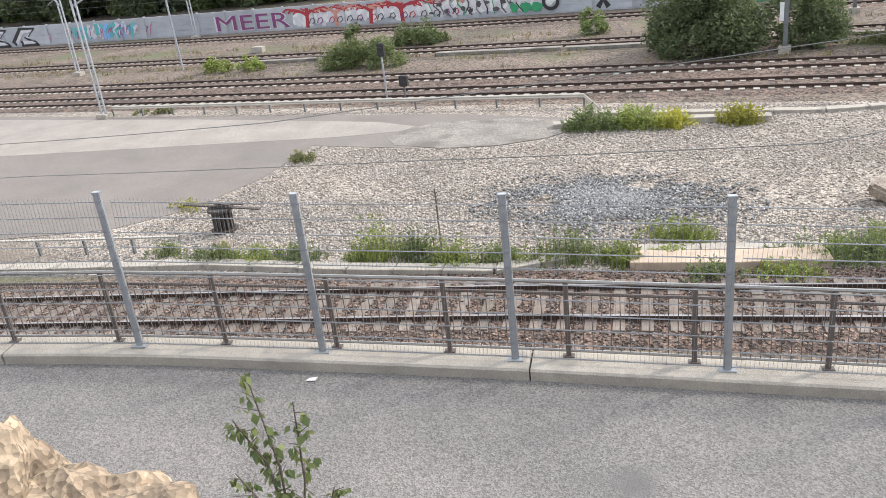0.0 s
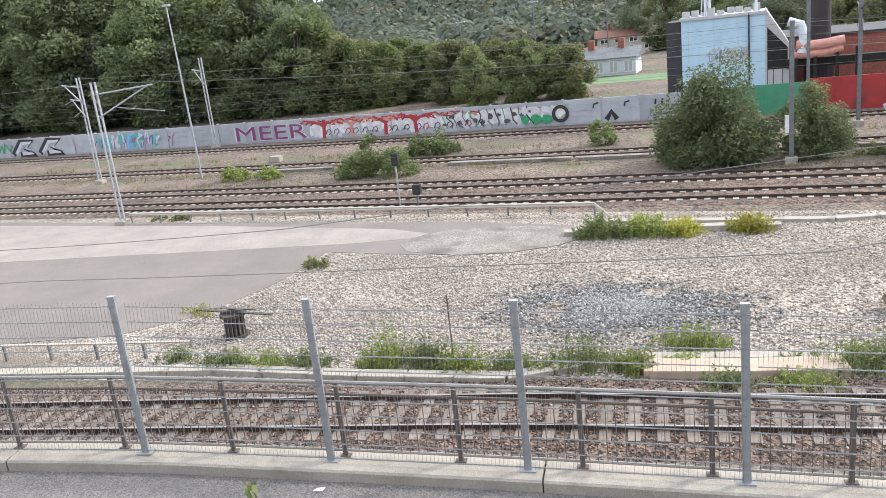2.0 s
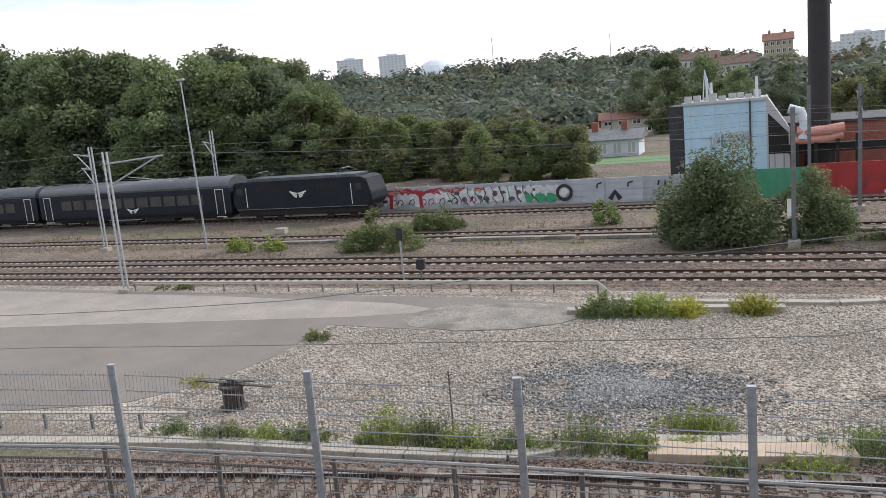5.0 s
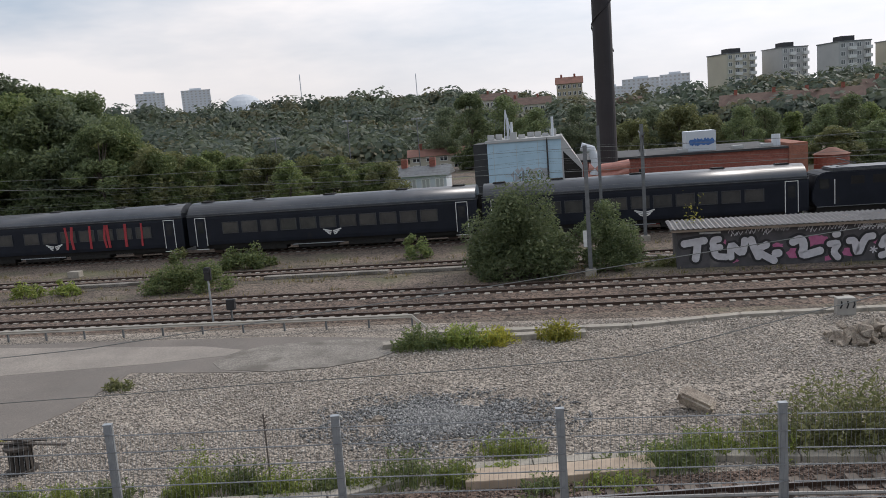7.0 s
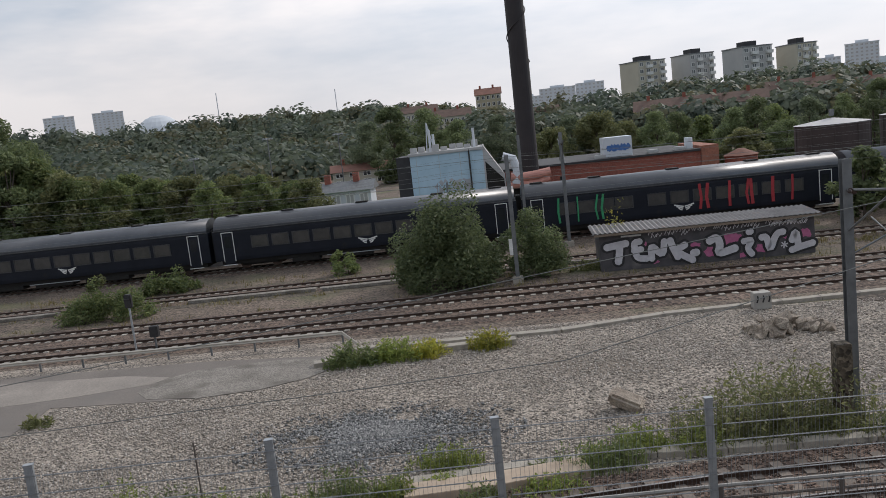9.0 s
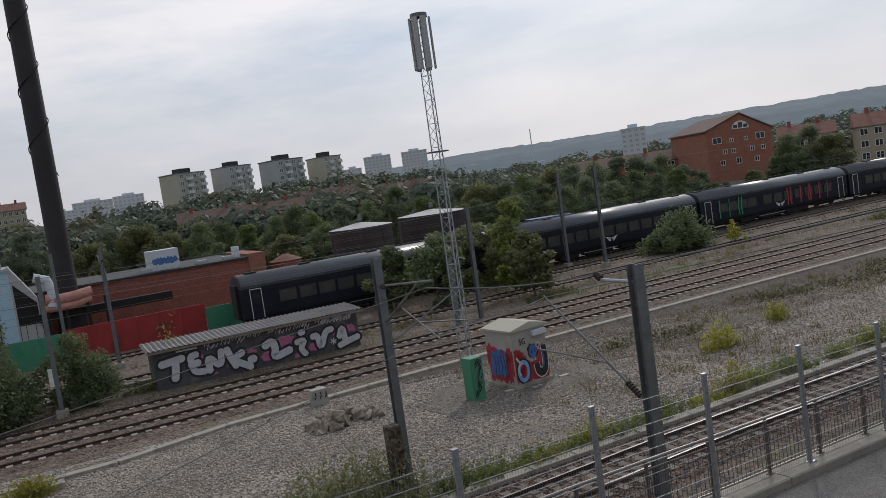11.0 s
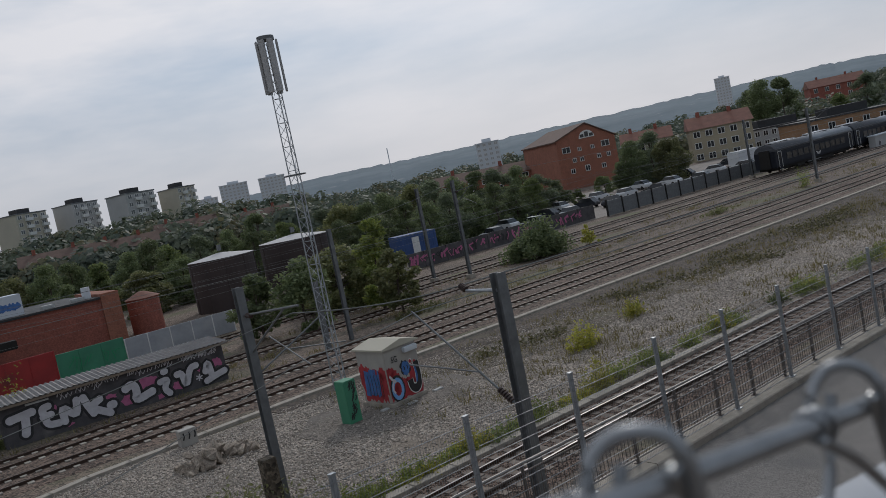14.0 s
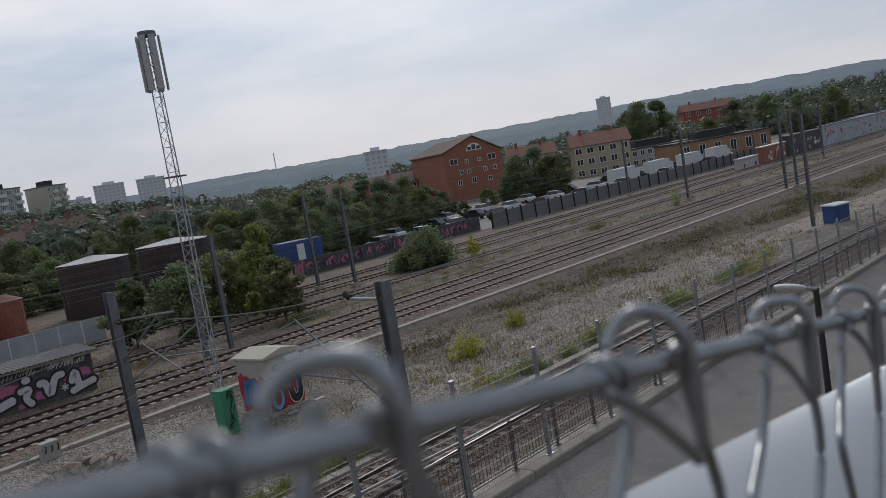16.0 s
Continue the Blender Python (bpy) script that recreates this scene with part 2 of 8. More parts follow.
M["sleeper_pale"] = material("pale_sleeper_block", (0.41, 0.37, 0.32), (0.28, 0.25, 0.213), 3, 0.9, 0, 0.2, None, None, 0.25)
M["under"] = material("underframe", (0.02, 0.018, 0.016), (0.012, 0.011, 0.01), 2, 0.9)
M["white"] = material("white_paint", (0.72, 0.72, 0.70), (0.58, 0.58, 0.56), 3, 0.6)
M["glass"] = material("dark_window_glass", (0.028, 0.032, 0.036), (0.018, 0.02, 0.023), 1, 0.08)
M["glass_dull"] = material("coach_window", (0.085, 0.08, 0.075), (0.05, 0.05, 0.048), 0.9, 0.15)
M["red"] = material("red_spray", (0.42, 0.035, 0.045), (0.30, 0.028, 0.035), 4, 0.6)
M["green"] = material("green_spray", (0.03, 0.33, 0.14), (0.03, 0.22, 0.10), 4, 0.6)
M["teal"] = material("teal_spray", (0.05, 0.33, 0.34), (0.12, 0.42, 0.45), 2, 0.6)
M["blue"] = material("blue_spray", (0.07, 0.19, 0.46), (0.04, 0.11, 0.30), 4, 0.6)
M["pink"] = material("pink_spray", (0.48, 0.15, 0.27), (0.38, 0.09, 0.20), 4, 0.6)
M["purple"] = material("purple_spray", (0.22, 0.05, 0.16), (0.16, 0.035, 0.12), 4, 0.6)
M["silver"] = material("silver_spray", (0.62, 0.60, 0.62), (0.48, 0.46, 0.48), 3, 0.5)
M["skyspray"] = material("pale_blue_spray", (0.25, 0.45, 0.75), (0.12, 0.3, 0.6), 4, 0.6)
M["ink"] = material("black_spray", (0.03, 0.028, 0.03), (0.018, 0.018, 0.02), 4, 0.6)
M["shedwall"] = material("shed_wall", (0.10, 0.092, 0.095), (0.055, 0.052, 0.055), 1.2, 0.85, 0, 0.1, None, (0.8, 0.58, (0.16, 0.145, 0.14)))
M["sheet"] = material("corrugated_sheet", (0.18, 0.172, 0.17), (0.10, 0.096, 0.096), 1.2, 0.6, 0.3, 0.05, None, (1.6, 0.62, (0.2, 0.13, 0.10)))
M["wallpanel"] = material("noise_wall_panel", (0.43, 0.44, 0.46), (0.31, 0.32, 0.34), 0.6, 0.8, 0.1, 0.05, None, (0.5, 0.6, (0.44, 0.44, 0.45)), 0.1)
M["paleblue"] = material("pale_blue_cladding", (0.44, 0.60, 0.70), (0.35, 0.50, 0.60), 0.6, 0.7, 0, 0.03, None, (0.7, 0.64, (0.45, 0.42, 0.38)))
M["darkclad"] = material("dark_cladding", (0.04, 0.04, 0.042), (0.025, 0.025, 0.027), 1, 0.7)
M["chimney"] = material("dark_chimney", (0.028, 0.022, 0.024), (0.018, 0.014, 0.015), 0.5, 0.6, 0.1)
M["brick"] = material("red_brick", (0.30, 0.10, 0.07), (0.22, 0.075, 0.055), 0.8, 0.9, 0, 0.1, (11, 0.8, 1.2))
M["brick_orange"] = material("orange_brick", (0.32, 0.13, 0.085), (0.24, 0.10, 0.065), 0.8, 0.9, 0, 0.1, (11, 0.85, 1.15))
M["redsteel"] = material("red_container", (0.38, 0.03, 0.028), (0.27, 0.024, 0.024), 0.8, 0.55, 0, 0.03, None, (0.5, 0.58, (0.17, 0.03, 0.03)))
M["greensteel"] = material("green_panel", (0.06, 0.27, 0.15), (0.05, 0.20, 0.12), 0.7, 0.6)
M["bluesteel"] = material("blue_container", (0.04, 0.09, 0.25), (0.03, 0.065, 0.18), 0.7, 0.6)
M["tank"] = material("brown_tank", (0.055, 0.038, 0.035), (0.038, 0.027, 0.026), 0.4, 0.75)
M["tankroof"] = material("pale_tank_roof", (0.52, 0.51, 0.50), (0.42, 0.41, 0.41), 0.5, 0.7)
M["roof"] = material("tile_roof", (0.24, 0.115, 0.085), (0.17, 0.085, 0.065), 0.7, 0.9)
M["roof_brown"] = material("brown_tile_roof", (0.15, 0.095, 0.075), (0.1, 0.066, 0.053), 0.7, 0.9)
M["cream"] = material("cream_render", (0.50, 0.47, 0.38), (0.43, 0.40, 0.33), 0.1, 0.9)
M["greyrender"] = material("grey_render", (0.46, 0.46, 0.45), (0.38, 0.38, 0.38), 0.1, 0.9)
# white with bluish distance haze put in; some nearer white parts share it
M["farwhite"] = material("haze_tinted_white", (0.62, 0.65, 0.68), (0.55, 0.58, 0.62), 0.1, 0.9)
M["yellow"] = material("yellow_render", (0.40, 0.35, 0.245), (0.33, 0.29, 0.205), 0.1, 0.9)
M["ochre"] = material("ochre_brick", (0.34, 0.2, 0.11), (0.25, 0.15, 0.085), 0.5, 0.9, 0, 0.05)
M["grass"] = material("grass_field", (0.12, 0.21, 0.09), (0.09, 0.16, 0.07), 0.1, 0.95)
M["drygrass"] = material("dry_grass_bank", (0.135, 0.11, 0.08), (0.066, 0.053, 0.038), 0.5, 0.95, 0, 0.8, (11, 0.3, 1.7), (0.35, 0.6, (0.125, 0.112, 0.065)))
M["bark"] = material("bark", (0.12, 0.095, 0.075), (0.07, 0.055, 0.045), 5, 0.95, 0, 0.3)
M["hill"] = material("wooded_hill", (0.06, 0.09, 0.045), (0.03, 0.05, 0.028), 0.05, 0.95)
# ridge on the horizon: blue-grey distance haze is part of its base colour
M["hill_far"] = material("hazed_hill", (0.13, 0.172, 0.2), (0.09, 0.128, 0.152), 0.012, 0.95, 0, 0.0, None, (0.03, 0.66, (0.27, 0.28, 0.29)))
M["kiosk"] = material("kiosk_panel", (0.40, 0.38, 0.34), (0.32, 0.30, 0.28), 1, 0.7)
M["insul"] = material("brown_insulator", (0.05, 0.025, 0.02), (0.03, 0.015, 0.012), 6, 0.3)
M["cable"] = material("overhead_wire", (0.22, 0.225, 0.215), (0.16, 0.165, 0.155), 3, 0.5, 0.4)
M["chain"] = material("chainlink_steel", (0.34, 0.355, 0.37), (0.24, 0.25, 0.26), 60, 0.36, 0.8, 0.05)
M["whitepipe"] = material("white_pipe", (0.70, 0.71, 0.72), (0.60, 0.61, 0.63), 5, 0.45, 0, 0.02)
M["salmon"] = material("salmon_pipe", (0.58, 0.28, 0.22), (0.45, 0.2, 0.16), 2, 0.5)
M["carpaint_w"] = material("white_car_paint", (0.62, 0.63, 0.65), (0.58, 0.59, 0.6), 1, 0.25)
M["carpaint_d"] = material("dark_car_paint", (0.04, 0.045, 0.055), (0.03, 0.033, 0.04), 1, 0.2)
M["rubber"] = material("tyre_rubber", (0.02, 0.02, 0.02), (0.015, 0.015, 0.015), 4, 0.9)
L_ = {"mid": leaf_material("leaf_mid", (0.25, 0.285, 0.105), (0.10, 0.145, 0.055)),
      "dark": leaf_material("leaf_dark", (0.215, 0.255, 0.115), (0.095, 0.13, 0.06)),
      "olive": leaf_material("leaf_olive", (0.26, 0.26, 0.11), (0.12, 0.14, 0.06)),
      "dry": leaf_material("leaf_dry", (0.30, 0.25, 0.11), (0.15, 0.13, 0.05)),
      "light": leaf_material("leaf_light", (0.34, 0.37, 0.09), (0.14, 0.20, 0.05)),
      "yellow": leaf_material("leaf_yellow", (0.52, 0.46, 0.07), (0.24, 0.27, 0.06)),
      "herb": leaf_material("leaf_herb", (0.16, 0.145, 0.07), (0.06, 0.06, 0.03)),
      # leaves for far trees, paled and greyed to paint in distance haze
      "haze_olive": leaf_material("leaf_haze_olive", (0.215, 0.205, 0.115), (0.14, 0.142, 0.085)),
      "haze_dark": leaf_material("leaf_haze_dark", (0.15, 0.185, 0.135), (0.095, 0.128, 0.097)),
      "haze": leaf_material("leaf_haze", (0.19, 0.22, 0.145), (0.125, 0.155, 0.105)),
      "far": leaf_material("leaf_far_hazed", (0.23, 0.265, 0.15), (0.105, 0.14, 0.085))}
M["wood_far"] = material("far_tree_crowns", (0.092, 0.112, 0.066), (0.045, 0.06, 0.038), 0.12, 0.95, 0, 1.0, (0.9, 0.35, 1.6), (0.03, 0.55, (0.12, 0.115, 0.05)))


# ---- mesh helpers ----
def mesh_from(bm, name):
    me = bpy.data.meshes.new(name)
    bm.to_mesh(me)
    bm.free()
    return me


def part(name, bm, mat, parent=None, label=""):
    """One mesh object from a bmesh, under a thing or a part."""
    me = mesh_from(bm, name)
    me.materials.append(mat)
    ob = new(name, me)
    if parent is not None:
        ob.parent = parent
    if label:
        ob["label"] = label
    return ob


def share(name, me, parent, m):
    ob = new(name, me)
    ob.parent = parent
    ob.matrix_local = m
    return ob


def thing(name, m, label, category, group="", kind=""):
    ob = new(name)
    ob.matrix_world = m
    ob.empty_display_size = 0.2
    return tagged(ob, label, category, group, kind)


def box(bm, x0, x1, y0, y1, z0, z1):
    v = [bm.verts.new(p) for p in ((x0, y0, z0), (x1, y0, z0), (x1, y1, z0), (x0, y1, z0), (x0, y0, z1), (x1, y0, z1), (x1, y1, z1), (x0, y1, z1))]
    for f in ((0, 3, 2, 1), (4, 5, 6, 7), (0, 1, 5, 4), (1, 2, 6, 5), (2, 3, 7, 6), (3, 0, 4, 7)):
        bm.faces.new([v[i] for i in f])
    return v


def boxm(x0, x1, y0, y1, z0, z1, bevel=0.0):
    bm = bmesh.new()
    box(bm, x0, x1, y0, y1, z0, z1)
    if bevel:
        bmesh.ops.bevel(bm, geom=bm.edges[:], offset=bevel, segments=2, affect="EDGES")
    return bm


def tube(bm, pts, r, sides=8, r2=None):
    """A tube along points, from radius r to r2."""
    r2 = r if r2 is None else r2
    pts = [Vector(p) for p in pts]
    rings = []
    for i, p in enumerate(pts):
        d = (pts[min(i + 1, len(pts) - 1)] - pts[max(i - 1, 0)]).normalized()
        up = Vector((0, 0, 1)) if abs(d.z) < 0.9 else Vector((1, 0, 0))
        u = d.cross(up).normalized()
        w = d.cross(u)
        rr = r + (r2 - r) * i / max(1, len(pts) - 1)
        rings.append([bm.verts.new(p + (u * math.cos(a) + w * math.sin(a)) * rr) for a in (2 * math.pi * k / sides for k in range(sides))])
    for a, b in zip(rings, rings[1:]):
        for k in range(sides):
            bm.faces.new((a[k], a[(k + 1) % sides], b[(k + 1) % sides], b[k]))
    bm.faces.new(rings[0][::-1])
    bm.faces.new(rings[-1])


def tubem(pts, r, sides=8, r2=None):
    bm = bmesh.new()
    tube(bm, pts, r, sides, r2)
    return bm


def slab(pts, z, thick):
    """A flat polygon with thickness under it."""
    bm = bmesh.new()
    f = bm.faces.new([bm.verts.new((x, y, z)) for x, y in pts])
    if f.normal.z < 0:
        f.normal_flip()
    g = bmesh.ops.extrude_face_region(bm, geom=[f])
    for v in (e for e in g["geom"] if isinstance(e, bmesh.types.BMVert)):
        v.co.z -= thick
    bmesh.ops.recalc_face_normals(bm, faces=bm.faces[:])
    return bm


def rockm(sx, sy, sz, seed, sub=2):
    bm = bmesh.new()
    bmesh.ops.create_icosphere(bm, subdivisions=sub, radius=1)
    for v in bm.verts:
        k = 1 + 0.6 * noise.noise(v.co * 1.1 + Vector((seed * 7.1, 0, 0))) + 0.2 * noise.noise(v.co * 4 + Vector((0, seed * 3.3, 0)))
        v.co = Vector((v.co.x * sx * k, v.co.y * sy * k, max(-0.35, v.co.z) * sz * k))
    return bm


def stonem(sx, sy, sz, seed):
    """An angular broken stone: the hull of a few scattered corners."""
    r = random.Random(seed)
    bm = bmesh.new()
    for k in range(11):
        p = Vector((r.uniform(-1, 1), r.uniform(-1, 1), r.uniform(-1, 1)))
        p /= max(abs(p.x), abs(p.y), abs(p.z)) ** 0.7
        bm.verts.new((p.x * sx, p.y * sy, p.z * sz))
    res = bmesh.ops.convex_hull(bm, input=bm.verts[:])
    bmesh.ops.delete(bm, geom=list({g for g in res["geom_interior"] if isinstance(g, bmesh.types.BMVert)}), context="VERTS")
    bmesh.ops.recalc_face_normals(bm, faces=bm.faces[:])
    return bm


def text_mesh(text, size, depth, fat=0.0):
    """Mesh of lettering in the built-in font, upright in the xz plane, facing -y."""
    cu = bpy.data.curves.new("letters", "FONT")
    cu.body, cu.size, cu.extrude, cu.offset, cu.resolution_u = text, size, depth, fat, 3
    ob = bpy.data.objects.new("letters", cu)
    scene.collection.objects.link(ob)
    me = bpy.data.meshes.new_from_object(ob.evaluated_get(bpy.context.evaluated_depsgraph_get()))
    bpy.data.objects.remove(ob)
    me.transform(pose(0, 0, 0, 90, 0, 0))
    return me


def letters(name, text, size, mat, parent, m, sx=1.0, fat=0.0, label="", width=0.0):
    me = text_mesh(text, size, 0.006, fat)
    if width:
        xs = [v.co.x for v in me.vertices]
        me.transform(Matrix.Translation((-min(xs), 0, 0)))
        sx = width / (max(xs) - min(xs))
    me.transform(Matrix.Diagonal((sx, 1, 1, 1)))
    me.materials.append(mat)
    ob = new(name, me)
    ob.parent = parent
    ob.matrix_local = m
    if label:
        ob["label"] = label
    return ob


def blotch(bm, rng, cx, cz, w, h, y, n=14):
    """A flat, uneven painted patch in the xz plane."""
    c = bm.verts.new((cx, y, cz))
    ring = []
    for k in range(n):
        a = 2 * math.pi * k / n
        q = 0.55 + 0.45 * rng.random()
        ring.append(bm.verts.new((cx + math.cos(a) * w * q, y, cz + math.sin(a) * h * q)))
    for k in range(n):
        bm.faces.new((c, ring[(k + 1) % n], ring[k]))


def stroke(bm, pts, w, y):
    """A painted stroke of width w along points in the xz plane."""
    pts = [Vector((p[0], 0, p[1])) for p in pts]
    prev = None
    for i, p in enumerate(pts):
        d = (pts[min(i + 1, len(pts) - 1)] - pts[max(i - 1, 0)]).normalized()
        q = Vector((-d.z, 0, d.x)) * w / 2
        a, b = bm.verts.new((p.x + q.x, y, p.z + q.z)), bm.verts.new((p.x - q.x, y, p.z - q.z))
        if prev:
            bm.faces.new((prev[0], prev[1], b, a))
        prev = (a, b)


# ---- ground ----
RAIL_Y = (37.9, 41.75)          # the two main tracks
SIDE_Y = 49.9                   # a siding
TRAIN_Y = 59.95                 # the track of the train


def ground_sheet():
    bm = bmesh.new()
    n = 48
    rings = [0.5, 30, 120, 400, 1200, 4500]
    rows = []
    for r in rings:
        rows.append([bm.verts.new((20 + r * math.cos(2 * math.pi * k / n), 40 + r * math.sin(2 * math.pi * k / n), 0.0 if r < 1000 else -2)) for k in range(n)])
    for a, b in zip(rows, rows[1:]):
        for k in range(n):
            bm.faces.new((a[k], b[k], b[(k + 1) % n], a[(k + 1) % n]))
    bm.faces.new(rows[0])
    bmesh.ops.recalc_face_normals(bm, faces=bm.faces[:])
    ob = part("ground", bm, M["soil"])
    return tagged(ob, "bare brown soil with thin dry growth between the tracks", "ground", kind="structure")


ground_sheet()


def sheet(name, pts, z, mat, label, category="ground", kind="structure"):
    ob = part(name, slab(pts, z, 0.3), mat)
    return tagged(ob, label, category, kind=kind)


sheet("yard_gravel", [(-60, 12), (-30, 14.5), (-10, 17.2), (6, 19.2), (20, 19.6), (36, 19.2), (60, 17.5), (110, 13), (110, 26), (68, 30), (30, 33.2), (10, 34.4), (-6, 35.2), (-60, 36.3)], 0.012, M["gravel"], "light grey crushed stone covering the railway yard", "gravel")
sheet("asphalt_yard", [(-75, 14), (-40, 15.2), (-23.1, 18.2), (-19.0, 19.5), (-17.2, 21.5), (-16.3, 25.0), (-16.4, 29.0), (-11.7, 28.6), (-9, 28.9), (-6.7, 29.7), (-5.4, 31.3), (-6.6, 32.9), (-12, 33.8), (-25.6, 34.2), (-75, 36.8)], 0.026, M["asphalt"], "grey worn asphalt yard with an uneven edge", "asphalt")
sheet("pale_strip", [(-75, 27.0), (-33.9, 27.2), (-22, 29.2), (-16, 30.2), (-13.2, 31.0), (-12.8, 31.8), (-15, 32.6), (-25.6, 33.6), (-75, 36.0)], 0.032, M["asphalt_pale"], "pale dusty strip worn across the asphalt", "asphalt")


def irregular(cx, cy, rx, ry, seed, n=28, turn=0.0):
    rng = random.Random(seed)
    out = []
    for k in range(n):
        a = 2 * math.pi * k / n
        q = 0.86 + 0.24 * rng.random()
        x, y = math.cos(a) * rx * q, math.sin(a) * ry * q
        out.append((cx + x * math.cos(turn) - y * math.sin(turn), cy + x * math.sin(turn) + y * math.cos(turn)))
    return out


sheet("dry_bank", [(20, 29.5), (27, 27.0), (38, 27.8), (48, 26.8), (58, 25.2), (110, 20.5), (110, 27.5), (68, 31.2), (30, 33.8), (18, 33.6)], 0.022, M["drygrass"], "bank of dry grass and brown stones beside the main track", "bank")
sheet("stony_bank", [(16, 33.4), (30, 31.6), (41, 30.2), (55, 28.6), (64, 26.8), (90, 24.5), (150, 22), (150, 34.3), (31, 34.35), (16, 34.4)], 0.034, M["bankside"], "dark brown stony bank below the main track's trough", "bank")
sheet("dust_patch", [(-12.6, 29.0), (-10.4, 28.55), (-8.2, 28.9), (-6.5, 29.9), (-5.5, 31.3), (-6.0, 32.4), (-8.5, 32.9), (-12.0, 32.4), (-13.1, 31.2), (-13.4, 30.0)], 0.038, M["dust"], "pale trodden stone dust at the asphalt's end", "gravel")
sheet("dry_strip", [(-60, 52.5), (0, 52.8), (60, 52.0), (60, 46.5), (0, 46.8), (-60, 47.5)], 0.008, M["drygrass"], "strip of dry grass and weeds between tracks", "bank")


# ---- tracks ----
def near_y(x):
    return float(np.interp(x, [-60, -40, -16, -4.5, 7, 19, 35, 60, 120], [5.3, 9.2, 13.95, 16.12, 17.75, 18.25, 18.1, 16.6, 11.5]))


def track_line(yf, x0, x1, step):
    xs = np.arange(x0, x1 + step / 2, step)
    return [Vector((x, yf(x), 0)) for x in xs]


def offset_line(line, d):
    out = []
    for i, p in enumerate(line):
        t = (line[min(i + 1, len(line) - 1)] - line[max(i - 1, 0)]).normalized()
        out.append(p + Vector((-t.y, t.x, 0)) * d)
    return out


def loft(bm, lines):
    rows = [[bm.verts.new(p) for p in ln] for ln in lines]
    for a, b in zip(rows, rows[1:]):
        for k in range(len(a) - 1):
            bm.faces.new((a[k], a[k + 1], b[k + 1], b[k]))


def rail_mesh(line, d):
    """Rail profile: foot, web and head, along a line at offset d."""
    prof = [(-0.065, 0.02), (-0.065, 0.035), (-0.012, 0.05), (-0.012, 0.13), (-0.035, 0.14), (-0.035, 0.175), (0.035, 0.175), (0.035, 0.14), (0.012, 0.13), (0.012, 0.05), (0.065, 0.035), (0.065, 0.02)]
    bm = bmesh.new()
    lines = []
    for dy, z in prof:
        lines.append([p + Vector((0, 0, z)) for p in offset_line(line, d - dy)])
    loft(bm, lines)
    bmesh.ops.recalc_face_normals(bm, faces=bm.faces[:])
    return bm


def sleeper_mesh():
    bm = bmesh.new()
    for y0, y1, z in ((-1.25, -0.45, 0.05), (-0.45, 0.45, 0.02), (0.45, 1.25, 0.05)):
        box(bm, -0.13, 0.13, y0 + (0.001 if y0 > -1 else 0), y1, -0.15, z)
    me = mesh_from(bm, "sleeper")
    me.materials.append(M["sleeper"])
    return me


def sleeper_blocks():
    """A sleeper sunk in stones: only its rail seats stand out."""
    bm = bmesh.new()
    box(bm, -0.13, 0.13, -1.25, 1.25, -0.15, 0.0)
    for sg in (-1, 1):
        a, b = sorted((sg * 0.5, sg * 1.08))
        box(bm, -0.13, 0.13, a, b, 0.001, 0.055)
    me = mesh_from(bm, "sleeper")
    me.materials.append(M["sleeper_pale"])
    return me


SLEEPER = sleeper_mesh()
SLEEPER_SUNK = sleeper_blocks()


def track(yf, x0, x1, parts_from, parts_to, label, bed, width=1.75, step=2.0):
    th = thing("railway_track", Matrix(), label, "railway track", "railway tracks", "structure")
    line = track_line(yf, x0, x1, step)
    bm = bmesh.new()
    loft(bm, [[p + Vector((0, 0, z)) for p in offset_line(line, d)] for d, z in ((-width - 0.7, -0.1), (-width, 0.04), (width, 0.04), (width + 0.7, -0.1))])
    bmesh.ops.recalc_face_normals(bm, faces=bm.faces[:])
    part("ballast", bm, bed, th, "brown and grey crushed stone bed")
    for d in (-0.7525, 0.7525):
        r = part("rail", rail_mesh(line, d), M["rail"], th, "rusty brown steel rail")
        r.data.materials.append(M["rail_dull" if bed is M["ballast_far"] else "rail_top"])
        for f in r.data.polygons:
            if f.center.z > 0.172:
                f.material_index = 1
    rest = bmesh.new()
    x = x0
    while x < x1:
        y = yf(x)
        t = math.atan2(yf(x + 0.3) - yf(x - 0.3), 0.6)
        m = pose(x, y, 0.022, 0, 0, math.degrees(t))
        if parts_from <= x <= parts_to:
            share("sleeper", SLEEPER_SUNK if bed is M["ballast_far"] else SLEEPER, th, m)
        else:
            for y0, y1, z in ((-1.08, -0.5, 0.055), (0.5, 1.08, 0.055)):
                for v in box(rest, -0.13, 0.13, y0, y1, -0.05, z):
                    v.co = m @ v.co
        x += 0.6
    if rest.verts:
        s = part("sleeper_row", rest, M["sleeper_pale" if bed is M["ballast_far"] else "sleeper"], th)
        s["kind"] = "stuff"
    else:
        rest.free()
    return th


track(near_y, -46, 112, -22, 50, "single railway track on brown crushed stone below a fence", M["ballast"])
track(lambda x: RAIL_Y[0], -140, 260, -38, 62, "straight railway track with pale concrete sleepers", M["ballast_far"])
track(lambda x: RAIL_Y[1], -140, 260, -38, 62, "straight railway track with pale concrete sleepers", M["ballast_far"])
track(lambda x: SIDE_Y, -140, 200, -20, -19, "rusty railway siding beside weeds", M["ballast_far"])
track(lambda x: TRAIN_Y, -260, 320, -20, -19, "railway track that carries the black train", M["ballast_far"])
track(lambda x: 55.4, 30, 260, 30, 31, "railway siding running beside the train's track", M["ballast_far"])


